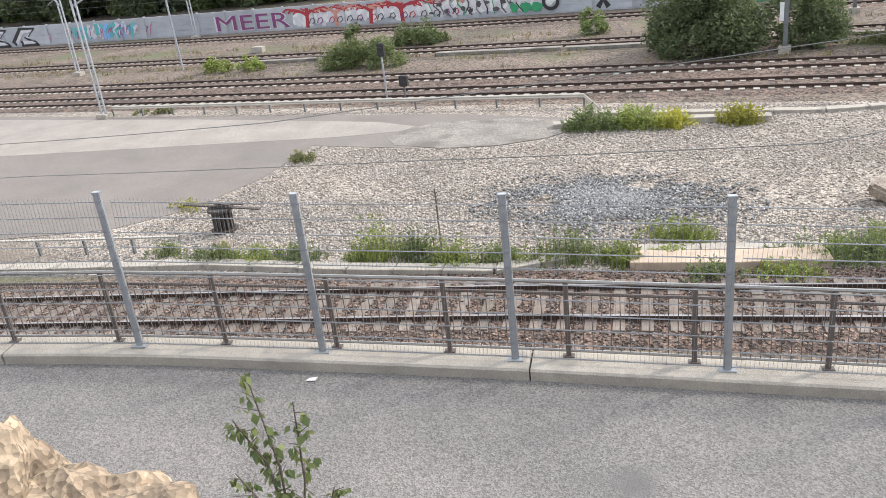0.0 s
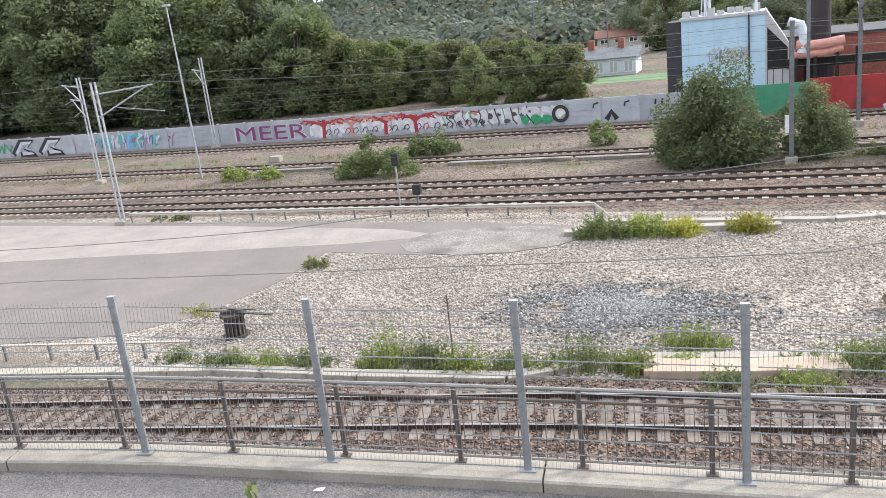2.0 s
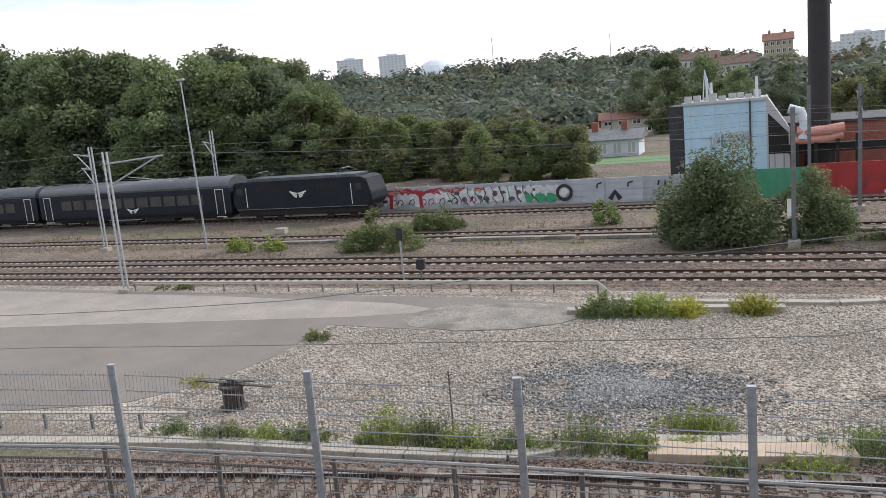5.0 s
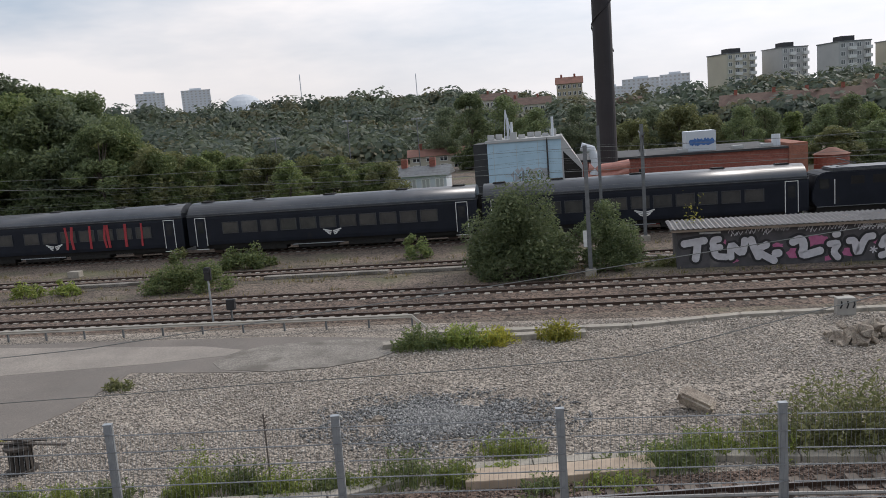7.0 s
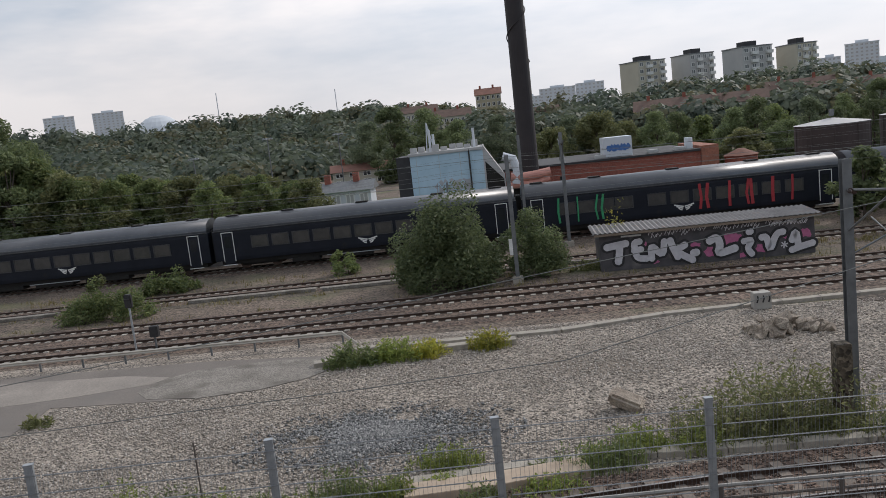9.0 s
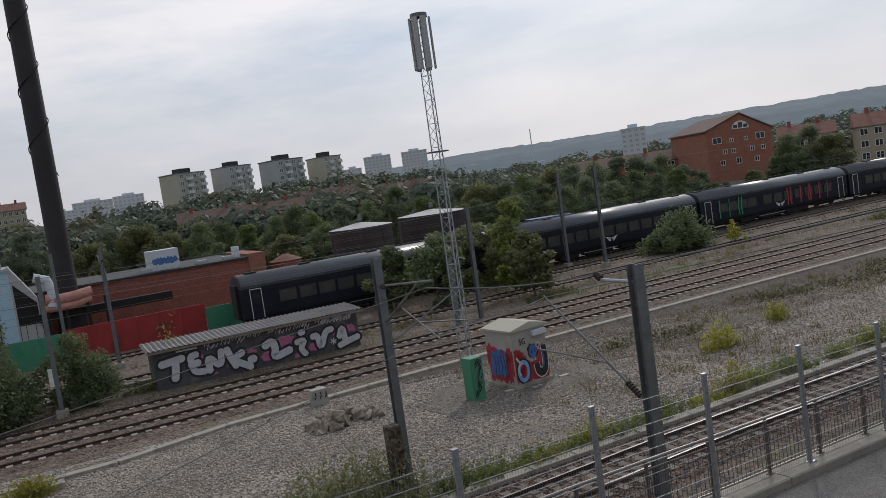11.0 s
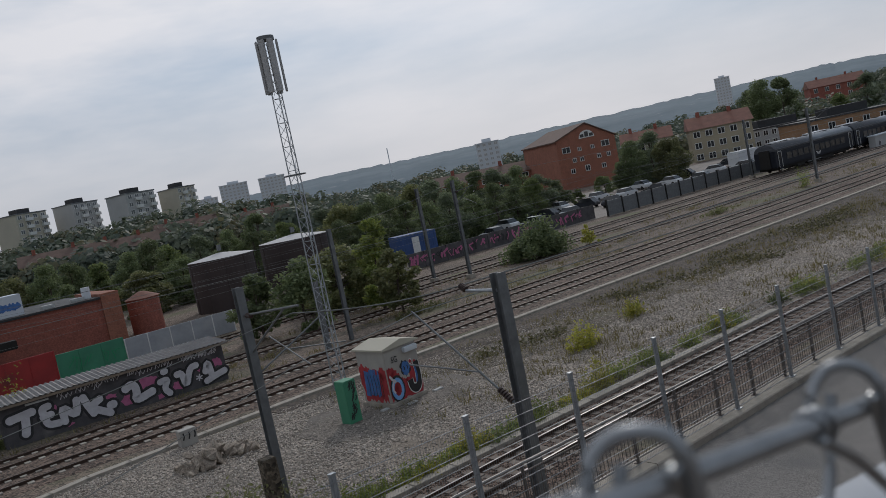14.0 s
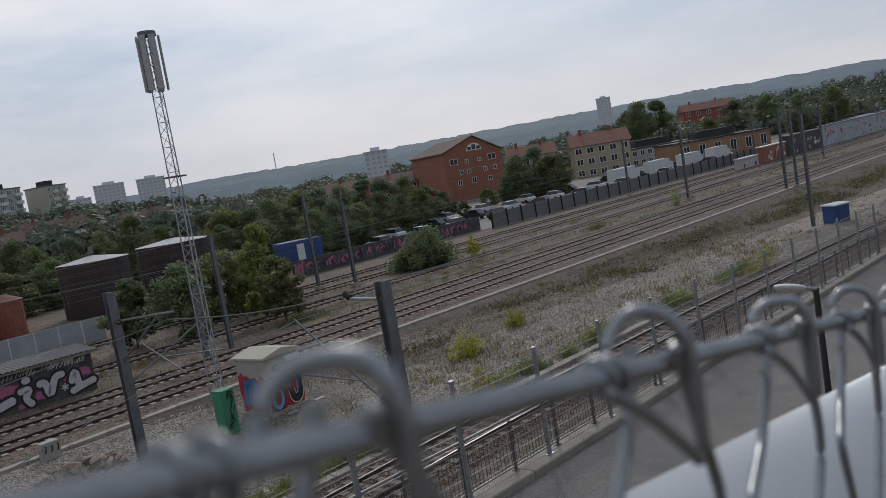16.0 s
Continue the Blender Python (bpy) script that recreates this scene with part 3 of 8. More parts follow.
# ---- road, edge beam, retaining wall ----
EDGE_X = [-60, -30, -6.4, -3.95, -1.49, 0.98, 3.44, 5.92, 8.4, 10.89, 13.39, 15.88, 18.37, 20.87, 23.37, 40, 70, 120]
EDGE_Y = [-8.5, 1.3, 7.26, 7.82, 8.26, 8.63, 9.04, 9.36, 9.6, 9.77, 9.91, 10.06, 10.2, 10.3, 10.4, 11.0, 11.0, 9.0]
EDGE_Z = [6.0, 5.0, 3.89, 3.71, 3.59, 3.48, 3.34, 3.21, 3.1, 2.98, 2.88, 2.77, 2.69, 2.61, 2.52, 2.0, 1.2, 0.5]


def edge(x):
    return Vector((x, float(np.interp(x, EDGE_X, EDGE_Y)), float(np.interp(x, EDGE_X, EDGE_Z))))


def edge_line(x0, x1, step=0.8):
    return [edge(x) for x in np.arange(x0, x1 + step / 2, step)]


def strip_along(line, prof, name, mat, label, category):
    bm = bmesh.new()
    loft(bm, [[p + Vector((0, 0, z)) for p in offset_line(line, d)] for d, z in prof])
    bmesh.ops.recalc_face_normals(bm, faces=bm.faces[:])
    return tagged(part(name, bm, mat), label, category, kind="structure")


FULL = edge_line(-46, 112, 1.0)
strip_along(FULL, [(-0.24, -0.15), (-4.2, -0.13), (-8.3, -0.17)], "road", M["road"], "grey asphalt road above the railway", "road")
strip_along(FULL, [(0.25, -0.05), (0.27, -6.5), (0.05, -6.5), (0.05, -0.3)], "retaining_wall", M["concrete"], "concrete retaining wall under the road's edge", "wall")
beam = thing("kerb", Matrix(), "pale weathered concrete edge beam in cast lengths", "kerb", kind="structure")
x = -42.7
while x < 90:
    seg = edge_line(x + 0.012, x + 6.888, 6.876 / 6)
    bm = bmesh.new()
    prof = [(-0.24, -0.3), (-0.24, -0.025), (-0.215, 0.0), (0.235, 0.0), (0.25, -0.02), (0.25, -0.3)]
    rows = [[p + Vector((0, 0, z)) for p in offset_line(seg, d)] for d, z in prof]
    loft(bm, rows)
    bm.faces.new([bm.verts[i * len(seg)] for i in range(6)] if bm.verts.ensure_lookup_table() is None else [])
    bm.faces.new([bm.verts[i * len(seg) + len(seg) - 1] for i in range(6)])
    bmesh.ops.recalc_face_normals(bm, faces=bm.faces[:])
    part("kerb_length", bm, M["concrete"], beam)
    x += 6.9


# ---- mesh fence and railing on the edge beam ----
POST_X = [-6.4 - 2.43 * k for k in range(10, 0, -1)] + EDGE_X[2:15] + [23.37 + 2.48 * k for k in range(1, 18)]
fence = thing("mesh_fence", Matrix(), "tall galvanised steel mesh fence on a concrete edge beam", "fence")
bm = boxm(-0.045, 0.045, -0.03, 0.03, 0, 2.17, 0.008)
box(bm, -0.05, 0.05, -0.035, 0.035, 2.165, 2.185)
box(bm, -0.1, 0.1, -0.07, 0.07, 0, 0.014)
POST = mesh_from(bm, "post")
POST.materials.append(M["zinc"])


def panel_mesh(length):
    bm = bmesh.new()
    z = 0.06
    while z < 2.12:
        for y in (-0.008, 0.008):
            box(bm, 0, length, y - 0.003, y + 0.003, z - 0.003, z + 0.003)
        z += 0.2
    n = int(length / 0.05)
    for k in range(n + 1):
        xx = length * k / n
        box(bm, xx - 0.0014, xx + 0.0014, -0.0015, 0.0015, 0.03, 2.12)
    me = mesh_from(bm, "mesh_panel")
    me.materials.append(M["wire"])
    return me


PANEL = panel_mesh(2.42)
for k, px in enumerate(POST_X):
    p = edge(px)
    q = edge(POST_X[k + 1]) if k + 1 < len(POST_X) else p + Vector((1, 0, 0))
    d = q - p
    yaw, tilt = math.degrees(math.atan2(d.y, d.x)), -math.degrees(math.atan2(d.z, math.hypot(d.x, d.y)))
    share("post", POST, fence, pose(p.x, p.y, p.z, 0, 0, yaw))
    if k + 1 < len(POST_X):
        m = pose(p.x, p.y, p.z, 0, tilt, yaw) @ pose(0.04, -0.04, 0) @ Matrix.Diagonal(((d.length - 0.08) / 2.42, 1, 1, 1))
        share("mesh_panel", PANEL, fence, m)

railing = thing("railing", Matrix(), "low brown steel bar railing behind the mesh fence", "railing")
bm = boxm(-0.03, 0.03, -0.02, 0.02, 0, 1.03, 0.005)
box(bm, -0.07, 0.07, -0.05, 0.05, 0, 0.012)
RPOST = mesh_from(bm, "railing_post")
RPOST.materials.append(M["rust"])
BAR = mesh_from(boxm(-0.0045, 0.0045, -0.0045, 0.0045, 0.085, 0.86), "bar")
BAR.materials.append(M["rust"])
rest_bars = bmesh.new()
RX = list(np.arange(-30.35, 65, 1.475))
for k, px in enumerate(RX):
    p = edge(px)
    q = edge(px + 1.475)
    d = q - p
    off = Vector((-d.y, d.x, 0)).normalized() * 0.13
    p = p + off
    yaw, tilt = math.degrees(math.atan2(d.y, d.x)), -math.degrees(math.atan2(d.z, math.hypot(d.x, d.y)))
    share("railing_post", RPOST, railing, pose(p.x, p.y, p.z, 0, 0, yaw))
    for j in range(13):
        m = pose(p.x, p.y, p.z) @ Matrix.Translation(d * ((j + 0.7) / 13.4))
        if -9 < px < 19:
            share("bar", BAR, railing, m)
        else:
            for v in box(rest_bars, -0.0045, 0.0045, -0.0045, 0.0045, 0.085, 0.86):
                v.co = m @ v.co
part("infill_grille", rest_bars, M["rust"], railing)["kind"] = "stuff"
RL = [p + Vector((0, 0, 0)) for p in offset_line(edge_line(-30.35, 65, 1.475), 0.13)]
# bottom rail takes the paler steel to stand in for its glint
for z, r, mt, lb in ((1.03, 0.024, "handrail", "worn pale top rail"), (0.87, 0.02, "rust", ""), (0.085, 0.02, "handrail", "bottom rail coloured pale for its sun glint")):
    part("rail_bar", tubem([p + Vector((0, 0, z)) for p in RL], r, 6), M[mt], railing, lb)


# ---- hillside under the camera ----
def hillside():
    bm = bmesh.new()
    xs = np.arange(-46, 80, 1.0)
    ds = [-0.0, 0.5, 1.0, 1.6, 2.3, 3.2, 4.5, 7, 12, 30]
    grid = []
    for x in xs:
        e = edge(x)
        row = []
        for k, d in enumerate(ds):
            y = min(e.y - 4.6, 4.1) - d - 0.25 * noise.noise(Vector((x * 0.5, 3, 0)))
            z = (e.z - 0.2) + (7.1 - e.z + 0.2) * min(1, (d / 3.4)) ** 0.9 if d else e.z - 0.3
            if 0 < d < 10:
                z += 0.28 * noise.noise(Vector((x * 0.7, d * 1.1, 1))) + 0.12 * noise.noise(Vector((x * 2.1, d * 2.4, 5)))
            row.append(bm.verts.new((x, y, z)))
        grid.append(row)
    for a, b in zip(grid, grid[1:]):
        for k in range(len(ds) - 1):
            bm.faces.new((a[k], b[k], b[k + 1], a[k + 1]))
    bmesh.ops.recalc_face_normals(bm, faces=bm.faces[:])
    return tagged(part("rocky_slope", bm, M["rock"]), "bare granite slope beside the road", "rock slope", kind="structure")


hillside()


# ---- plants ----
def leaf_quads(bm, rng, c, r, n, size, flat=1.0):
    """n small leaf cards scattered in a ball of radius r round c, denser near its skin."""
    for _ in range(n):
        d = Vector((rng.gauss(0, 1), rng.gauss(0, 1), rng.gauss(0, 1)))
        if d.length < 1e-3:
            continue
        d.normalize()
        p = Vector(c) + Vector((d.x, d.y, d.z * flat)) * r * (rng.random() ** 0.4)
        u = Vector((rng.gauss(0, 1), rng.gauss(0, 1), rng.gauss(0, 0.6))).normalized()
        w = u.cross(Vector((rng.gauss(0, 1), rng.gauss(0, 1), rng.gauss(0, 1)))).normalized()
        s = size * (0.6 + 0.8 * rng.random())
        a = [p - u * s, p + w * s * 0.45, p + u * s, p - w * s * 0.45]
        bm.faces.new([bm.verts.new(q) for q in a])


def clump(bm, rng, c, r, sub=1):
    """An uneven leafy clump for far trees."""
    g = bmesh.ops.create_icosphere(bm, subdivisions=sub, radius=r)
    for v in g["verts"]:
        k = 0.7 + 0.6 * rng.random()
        v.co = Vector(c) + Vector((v.co.x * k, v.co.y * k, v.co.z * k * 0.85))


def tree_parts(seed, h, w, leaf, n_leaf, trunk_h=0.28, lobes=26):
    """Trunk with limbs, and a crown of leafy lobes with gaps."""
    rng = random.Random(seed)
    tb, cb = bmesh.new(), bmesh.new()
    tube(tb, [(0, 0, -0.2), (0.05 * w * rng.uniform(-1, 1), 0.03 * w, h * 0.3), (0.06 * w * rng.uniform(-1, 1), 0, h * 0.62)], h * 0.022, 7, h * 0.008)
    for k in range(lobes):
        a = rng.random() * 2 * math.pi
        t = rng.random()
        z = h * (trunk_h + (0.97 - trunk_h) * t)
        prof = math.sin(math.pi * (0.16 + 0.8 * t)) ** 0.75
        r = w * 0.5 * prof * math.sqrt(rng.uniform(0.1, 1))
        c = Vector((math.cos(a) * r, math.sin(a) * r, z))
        lr = w * rng.uniform(0.13, 0.21)
        leaf_quads(cb, rng, c, lr, n_leaf // lobes, leaf, 0.75)
        if k % 3 == 0:
            tube(tb, [(0, 0, h * (0.22 + 0.35 * t)), tuple(c * 0.6 + Vector((0, 0, z * 0.35))), tuple(c)], h * 0.007, 5, h * 0.002)
    return tb, cb


def bush_parts(seed, w, d, h, leaf, n, stems=7):
    rng = random.Random(seed)
    tb, cb = bmesh.new(), bmesh.new()
    lobes = max(6, int(10 * max(w, d)))
    for k in range(lobes):
        x, y = rng.uniform(-0.5, 0.5) * w, rng.uniform(-0.5, 0.5) * d
        e = 1 - (2 * x / w) ** 2 * 0.6 - (2 * y / d) ** 2 * 0.5
        top = h * max(0.3, e) * rng.uniform(0.55, 1)
        zz = top * rng.uniform(0.25, 0.95)
        r = min(0.28 * h, 0.22 * max(w, d)) * rng.uniform(0.6, 1.1)
        leaf_quads(cb, rng, (x, y, max(r * 0.5, zz)), r, n // lobes, leaf, 1.0)
        if k < stems:
            tube(tb, [(x * 0.4, y * 0.4, -0.05), (x * 0.8, y * 0.8, zz * 0.6), (x, y, zz)], 0.03 * min(1, h / 2), 5, 0.006)
    for v in cb.verts:
        v.co.z = max(0.01, v.co.z)
    return tb, cb


def weed_parts(seed, w, d, h, leaf, n):
    """Loose herbs: thin upright stems with small leaves, higher in the middle, and grass blades between."""
    rng = random.Random(seed)
    tb, cb = bmesh.new(), bmesh.new()
    for k in range(max(10, n // 16)):
        px, py = max(-0.6, min(0.6, rng.gauss(0, 0.28))) * w, max(-0.6, min(0.6, rng.gauss(0, 0.28))) * d
        tall = h * rng.uniform(0.35, 1.0) * max(0.35, 1 - 1.1 * (px / w) ** 2 - 0.8 * (py / d) ** 2)
        tip = Vector((px + rng.gauss(0, 0.12) * tall, py + rng.gauss(0, 0.12) * tall, tall))
        foot = Vector((px, py, -0.02))
        if k % 3 == 0:
            tube(tb, [foot, foot.lerp(tip, 0.6), tip], 0.005, 3, 0.002)
        for q in range(12):
            p = foot.lerp(tip, rng.uniform(0.08, 1))
            u = Vector((rng.gauss(0, 1), rng.gauss(0, 1), rng.uniform(0.1, 1.1))).normalized()
            v = u.cross(Vector((rng.gauss(0, 1), rng.gauss(0, 1), rng.gauss(0, 1)))).normalized()
            size = leaf * rng.uniform(0.7, 1.7)
            p = p + u * size * 0.8
            cb.faces.new([cb.verts.new(c) for c in (p - u * size, p + v * size * 0.33, p + u * size, p - v * size * 0.33)])
        for q in range(3):
            f = foot + Vector((rng.gauss(0, 0.06), rng.gauss(0, 0.06), 0))
            e = f + Vector((rng.gauss(0, 0.12), rng.gauss(0, 0.12), 0.6 + 0.3 * rng.random())) * min(0.6, tall)
            s = Vector((0.012, 0.006, 0))
            cb.faces.new([cb.verts.new(c) for c in (f - s, f + s, e)])
    for v in cb.verts:
        v.co.z = max(0.01, v.co.z)
    return tb, cb


def bush(x, y, w, d, h, leaf, n, kind, label, seed, z=0.0, name="bush", category="bush", group=""):
    th = thing(name, pose(x, y, z), label, category, group)
    tb, cb = weed_parts(seed, w, d, h, leaf, n) if name == "weed" or leaf == 0.06 else bush_parts(seed, w, d, h, leaf, n)
    st = part("stem", tb, M["bark"], th)
    fo = part("foliage", cb, L_[kind], th)
    if name == "weed":
        st["kind"] = fo["kind"] = "stuff"
    return th


bush(-1.6, 45.9, 5.5, 3.7, 6.4, 0.1, 34000, "dark", "large dense green bush between two tracks", 1)
bush(3.2, 46.6, 3.2, 2.6, 5.0, 0.09, 13000, "dark", "loose green bush beside a steel mast", 2)
bush(-21.9, 45.7, 4.8, 1.8, 2.5, 0.085, 9000, "mid", "spreading green bush beside the main track", 3)
bush(-22.6, 46.0, 1.5, 1.2, 4.2, 0.12, 2000, "olive", "slender upright shrub among weeds", 4)
bush(-20.9, 53.0, 3.6, 1.6, 1.9, 0.12, 2900, "mid", "low green bush beside the siding", 5)
bush(-9.1, 53.5, 1.8, 1.4, 1.9, 0.12, 1300, "mid", "small green bush beside the siding", 6)
bush(-33.0, 46.1, 2.0, 1.2, 1.3, 0.1, 1000, "light", "yellow-green shrub beside the track", 7)
bush(-30.4, 46.0, 1.6, 1.2, 1.2, 0.1, 900, "light", "yellow-green shrub beside the track", 8)
bush(8.3, 20.9, 4.6, 1.9, 2.0, 0.06, 9000, "olive", "sprawling yellow-green shrub under a mast", 9)
bush(-29.5, 35.1, 2.6, 0.8, 0.5, 0.07, 700, "olive", "low tangled weeds beside a guard rail", 10)
bush(-39.0, 27.0, 4.6, 3.0, 2.2, 0.09, 4200, "yellow", "yellow-green shrub at the edge of the asphalt", 11)
bush(52.2, 53.0, 5.0, 3.6, 4.0, 0.16, 9000, "dark", "rounded dark green bush between tracks", 12)
bush(57.0, 51.0, 1.5, 1.2, 2.4, 0.12, 700, "yellow", "small yellow-green sapling beside the tracks", 13)
for k, (x, y, w, h, n, kd) in enumerate(((-5.0, 31.1, 1.6, 0.75, 1300, "mid"), (-3.3, 31.3, 1.7, 0.7, 1200, "light"), (-1.9, 31.4, 1.2, 0.55, 900, "yellow"), (0.5, 31.7, 1.2, 0.65, 900, "yellow"),
                                         (-13.6, 17.6, 1.4, 0.35, 800, "mid"), (-12.0, 17.8, 1.2, 0.4, 700, "light"), (-10.6, 17.9, 0.9, 0.4, 600, "mid"), (-8.6, 18.5, 1.2, 0.95, 900, "light"), (-7.4, 18.5, 1.0, 0.7, 900, "mid"),
                                         (-6.2, 18.3, 1.1, 0.6, 900, "light"), (-5.0, 18.5, 0.9, 0.5, 700, "mid"), (-3.2, 18.9, 1.3, 0.8, 1000, "mid"), (-1.9, 18.8, 0.9, 0.45, 700, "light"), (-0.7, 20.4, 1.5, 0.6, 900, "light"),
                                         (0.3, 18.3, 1.0, 0.35, 600, "mid"), (1.9, 18.6, 1.3, 0.3, 700, "light"), (3.4, 19.6, 1.8, 0.75, 1300, "mid"), (4.4, 20.5, 1.3, 0.7, 900, "light"), (5.9, 20.2, 1.2, 0.6, 800, "light"),
                                         (12.0, 20.5, 2.0, 0.6, 1200, "light"), (14.2, 20.6, 1.8, 0.5, 1000, "light"), (16.5, 20.6, 1.6, 0.6, 1000, "yellow"), (19.5, 20.6, 2.2, 0.5, 1100, "light"), (23.0, 20.7, 1.4, 0.9, 900, "yellow"),
                                         (26.0, 20.9, 2.0, 0.5, 900, "light"), (31.0, 20.8, 2.4, 0.5, 900, "light"), (38.0, 20.2, 2.5, 0.6, 900, "light"), (46.0, 19.6, 3.0, 0.7, 900, "yellow"), (27.5, 25.5, 1.4, 0.9, 700, "yellow"), (33.0, 27.0, 1.1, 0.8, 500, "yellow"),
                                         (-15.8, 27.0, 0.8, 0.3, 300, "olive"), (-17.4, 21.6, 1.0, 0.25, 300, "yellow"), (-23.5, 17.0, 1.4, 0.4, 500, "yellow"), (6.3, 46.2, 2.0, 0.5, 600, "olive"), (8.0, 46.9, 1.2, 2.9, 500, "yellow"), (24.0, 36.2, 1.0, 0.7, 400, "yellow"), (33.0, 45.5, 3.0, 0.6, 700, "olive"), (70.0, 46.0, 4.0, 0.5, 700, "olive"), (85.0, 45.0, 1.2, 2.0, 500, "light"))):
    bush(x, y, w * 1.15, min(w, 0.9), h * 1.45, 0.045 if y < 25 else 0.07, int(n * 1.7), kd, {"mid": "green weeds growing in crushed stone", "light": "fresh yellow-green weeds growing in crushed stone", "yellow": "tall yellow-flowering weeds in crushed stone", "olive": "dry olive weeds beside the track"}[kd], 100 + k, name="weed", category="weeds", group="weeds in the yard")

rngx = random.Random(77)
for k in range(20):
    x = 9.5 + 40 * ((k + rngx.uniform(-0.4, 0.4)) / 19 if k else 0) ** 1.2
    kd = ("light", "mid", "light", "yellow")[k % 4]
    bush(x, 20.45 + rngx.uniform(-0.2, 0.35), rngx.uniform(0.8, 1.9), 0.8, rngx.uniform(0.35, 0.95), 0.055, 800, kd, {"mid": "green weeds along a concrete trough", "light": "fresh yellow-green weeds along a concrete trough", "yellow": "tall yellow-flowering weeds along a trough"}[kd], 300 + k, name="weed", category="weeds", group="weeds in the yard")
for k in range(10):
    x = -14.5 + 18.5 * (k + rngx.uniform(-0.4, 0.4)) / 9
    kd = ("mid", "light")[k % 2]
    bush(x, float(np.interp(x, [-14.5, -4, 4], [17.9, 18.6, 20.4])) + rngx.uniform(-0.25, 0.25), rngx.uniform(0.7, 1.3), 0.6, rngx.uniform(0.25, 0.6), 0.045, 700, kd, {"mid": "green weeds along a concrete trough", "light": "fresh yellow-green weeds along a concrete trough"}[kd], 350 + k, name="weed", category="weeds", group="weeds in the yard")


def grass_tufts():
    """Dry grass on the banks and between the tracks, too much to count."""
    r = random.Random(55)
    vs, fs = [], []
    areas = ((18, 110, 24.5, 33.2, 2600), (-60, 60, 46.4, 48.6, 700), (-60, 80, 51.4, 54.6, 800), (-40, 60, 43.3, 44.4, 300), (20, 60, 20.6, 24.5, 500), (60, 110, 17, 25, 400), (30, 150, 43.5, 48.2, 900))
    for x0, x1, y0, y1, n in areas:
        for _ in range(n):
            x, y = r.uniform(x0, x1), r.uniform(y0, y1)
            if noise.noise(Vector((x * 0.16, y * 0.3, 0))) < 0.0 and r.random() < 0.75:
                continue
            h = r.uniform(0.12, 0.42)
            for _ in range(8):
                a = r.uniform(0, 6.28)
                bx, by = x + r.gauss(0, 0.16), y + r.gauss(0, 0.16)
                w = r.uniform(0.012, 0.03)
                lx, ly = math.cos(a) * h * 0.5, math.sin(a) * h * 0.5
                o = len(vs)
                vs.extend(((bx - math.sin(a) * w, by + math.cos(a) * w, 0.0), (bx + math.sin(a) * w, by - math.cos(a) * w, 0.0), (bx + lx, by + ly, h * r.uniform(0.6, 1))))
                fs.append((o, o + 1, o + 2))
    me = bpy.data.meshes.new("dry_grass")
    me.from_pydata(vs, [], fs)
    me.materials.append(L_["dry"])
    tagged(new("dry_grass", me), "thin dry grass tufts on stony banks", "grass", kind="stuff")


def bank_herbs():
    """Low olive herbs on the bank beside the main track, too many to count."""
    r = random.Random(77)
    vs, fs = [], []
    for _ in range(2600):
        x = r.uniform(22, 112)
        lo = float(np.interp(x, [24, 40, 70, 110], [26.5, 27.0, 25.5, 21.5]))
        hi = float(np.interp(x, [24, 68, 110], [33.6, 31.2, 27.8]))
        y = r.uniform(lo, hi)
        if noise.noise(Vector((x * 0.12, y * 0.35, 3))) < 0.02 + 0.35 * (x < 45):
            continue
        h = r.uniform(0.15, 0.45)
        for _ in range(14):
            c = Vector((x + r.gauss(0, 0.35), y + r.gauss(0, 0.3), r.uniform(0.05, 1.0) * h))
            u = Vector((r.gauss(0, 1), r.gauss(0, 1), r.gauss(0, 0.6))).normalized()
            w = u.cross(Vector((r.gauss(0, 1), r.gauss(0, 1), r.gauss(0, 1)))).normalized()
            s = r.uniform(0.05, 0.11)
            o = len(vs)
            vs.extend(tuple(p) for p in (c - u * s, c + w * s * 0.6, c + u * s, c - w * s * 0.6))
            fs.append((o, o + 1, o + 2, o + 3))
    me = bpy.data.meshes.new("bank_herbs")
    me.from_pydata(vs, [], fs)
    me.materials.append(L_["herb"])
    tagged(new("bank_herbs", me), "low dull olive herbs on a brown bank", "plants", kind="stuff")


grass_tufts()
bank_herbs()

# trees: a few kinds, repeated with turns and sizes
TREES = []
for k, (h, w, kd, n) in enumerate(((15, 11, "dark", 5200), (13, 9, "mid", 4200), (17, 10, "dark", 5200), (11, 9, "olive", 3800), (10, 7, "mid", 3200), (14, 12, "far", 4600))):
    tb, cb = tree_parts(40 + k, h, w, 0.25, int(n * 3.8), 0.04, 46)
    tm, cm = mesh_from(tb, "trunk"), mesh_from(cb, "crown")
    tm.materials.append(M["bark"])
    cm.materials.append(L_[kd])
    TREES.append((tm, cm, kd))
TREE_LABEL = {"dark": "tall dark green broadleaf tree", "mid": "green broadleaf tree with an uneven crown", "olive": "olive-tinted broadleaf tree turning early", "far": "broad green tree in a distant wood"}


def tree(kind, x, y, z, s, turn, wide=1.0, group="trees behind the railway"):
    tm, cm, kd = TREES[kind]
    m = pose(x, y, z, 0, 0, turn) @ Matrix.Diagonal((s * wide, s * wide, s, 1))
    th = thing("tree", m, TREE_LABEL[kd], "tree", group)
    for nm, me in (("trunk", tm), ("crown", cm)):
        new(nm, me).parent = th


def at_az(az, d):
    return 1.25 + d * math.sin(radians(az)), d * math.cos(radians(az))


rng = random.Random(5)
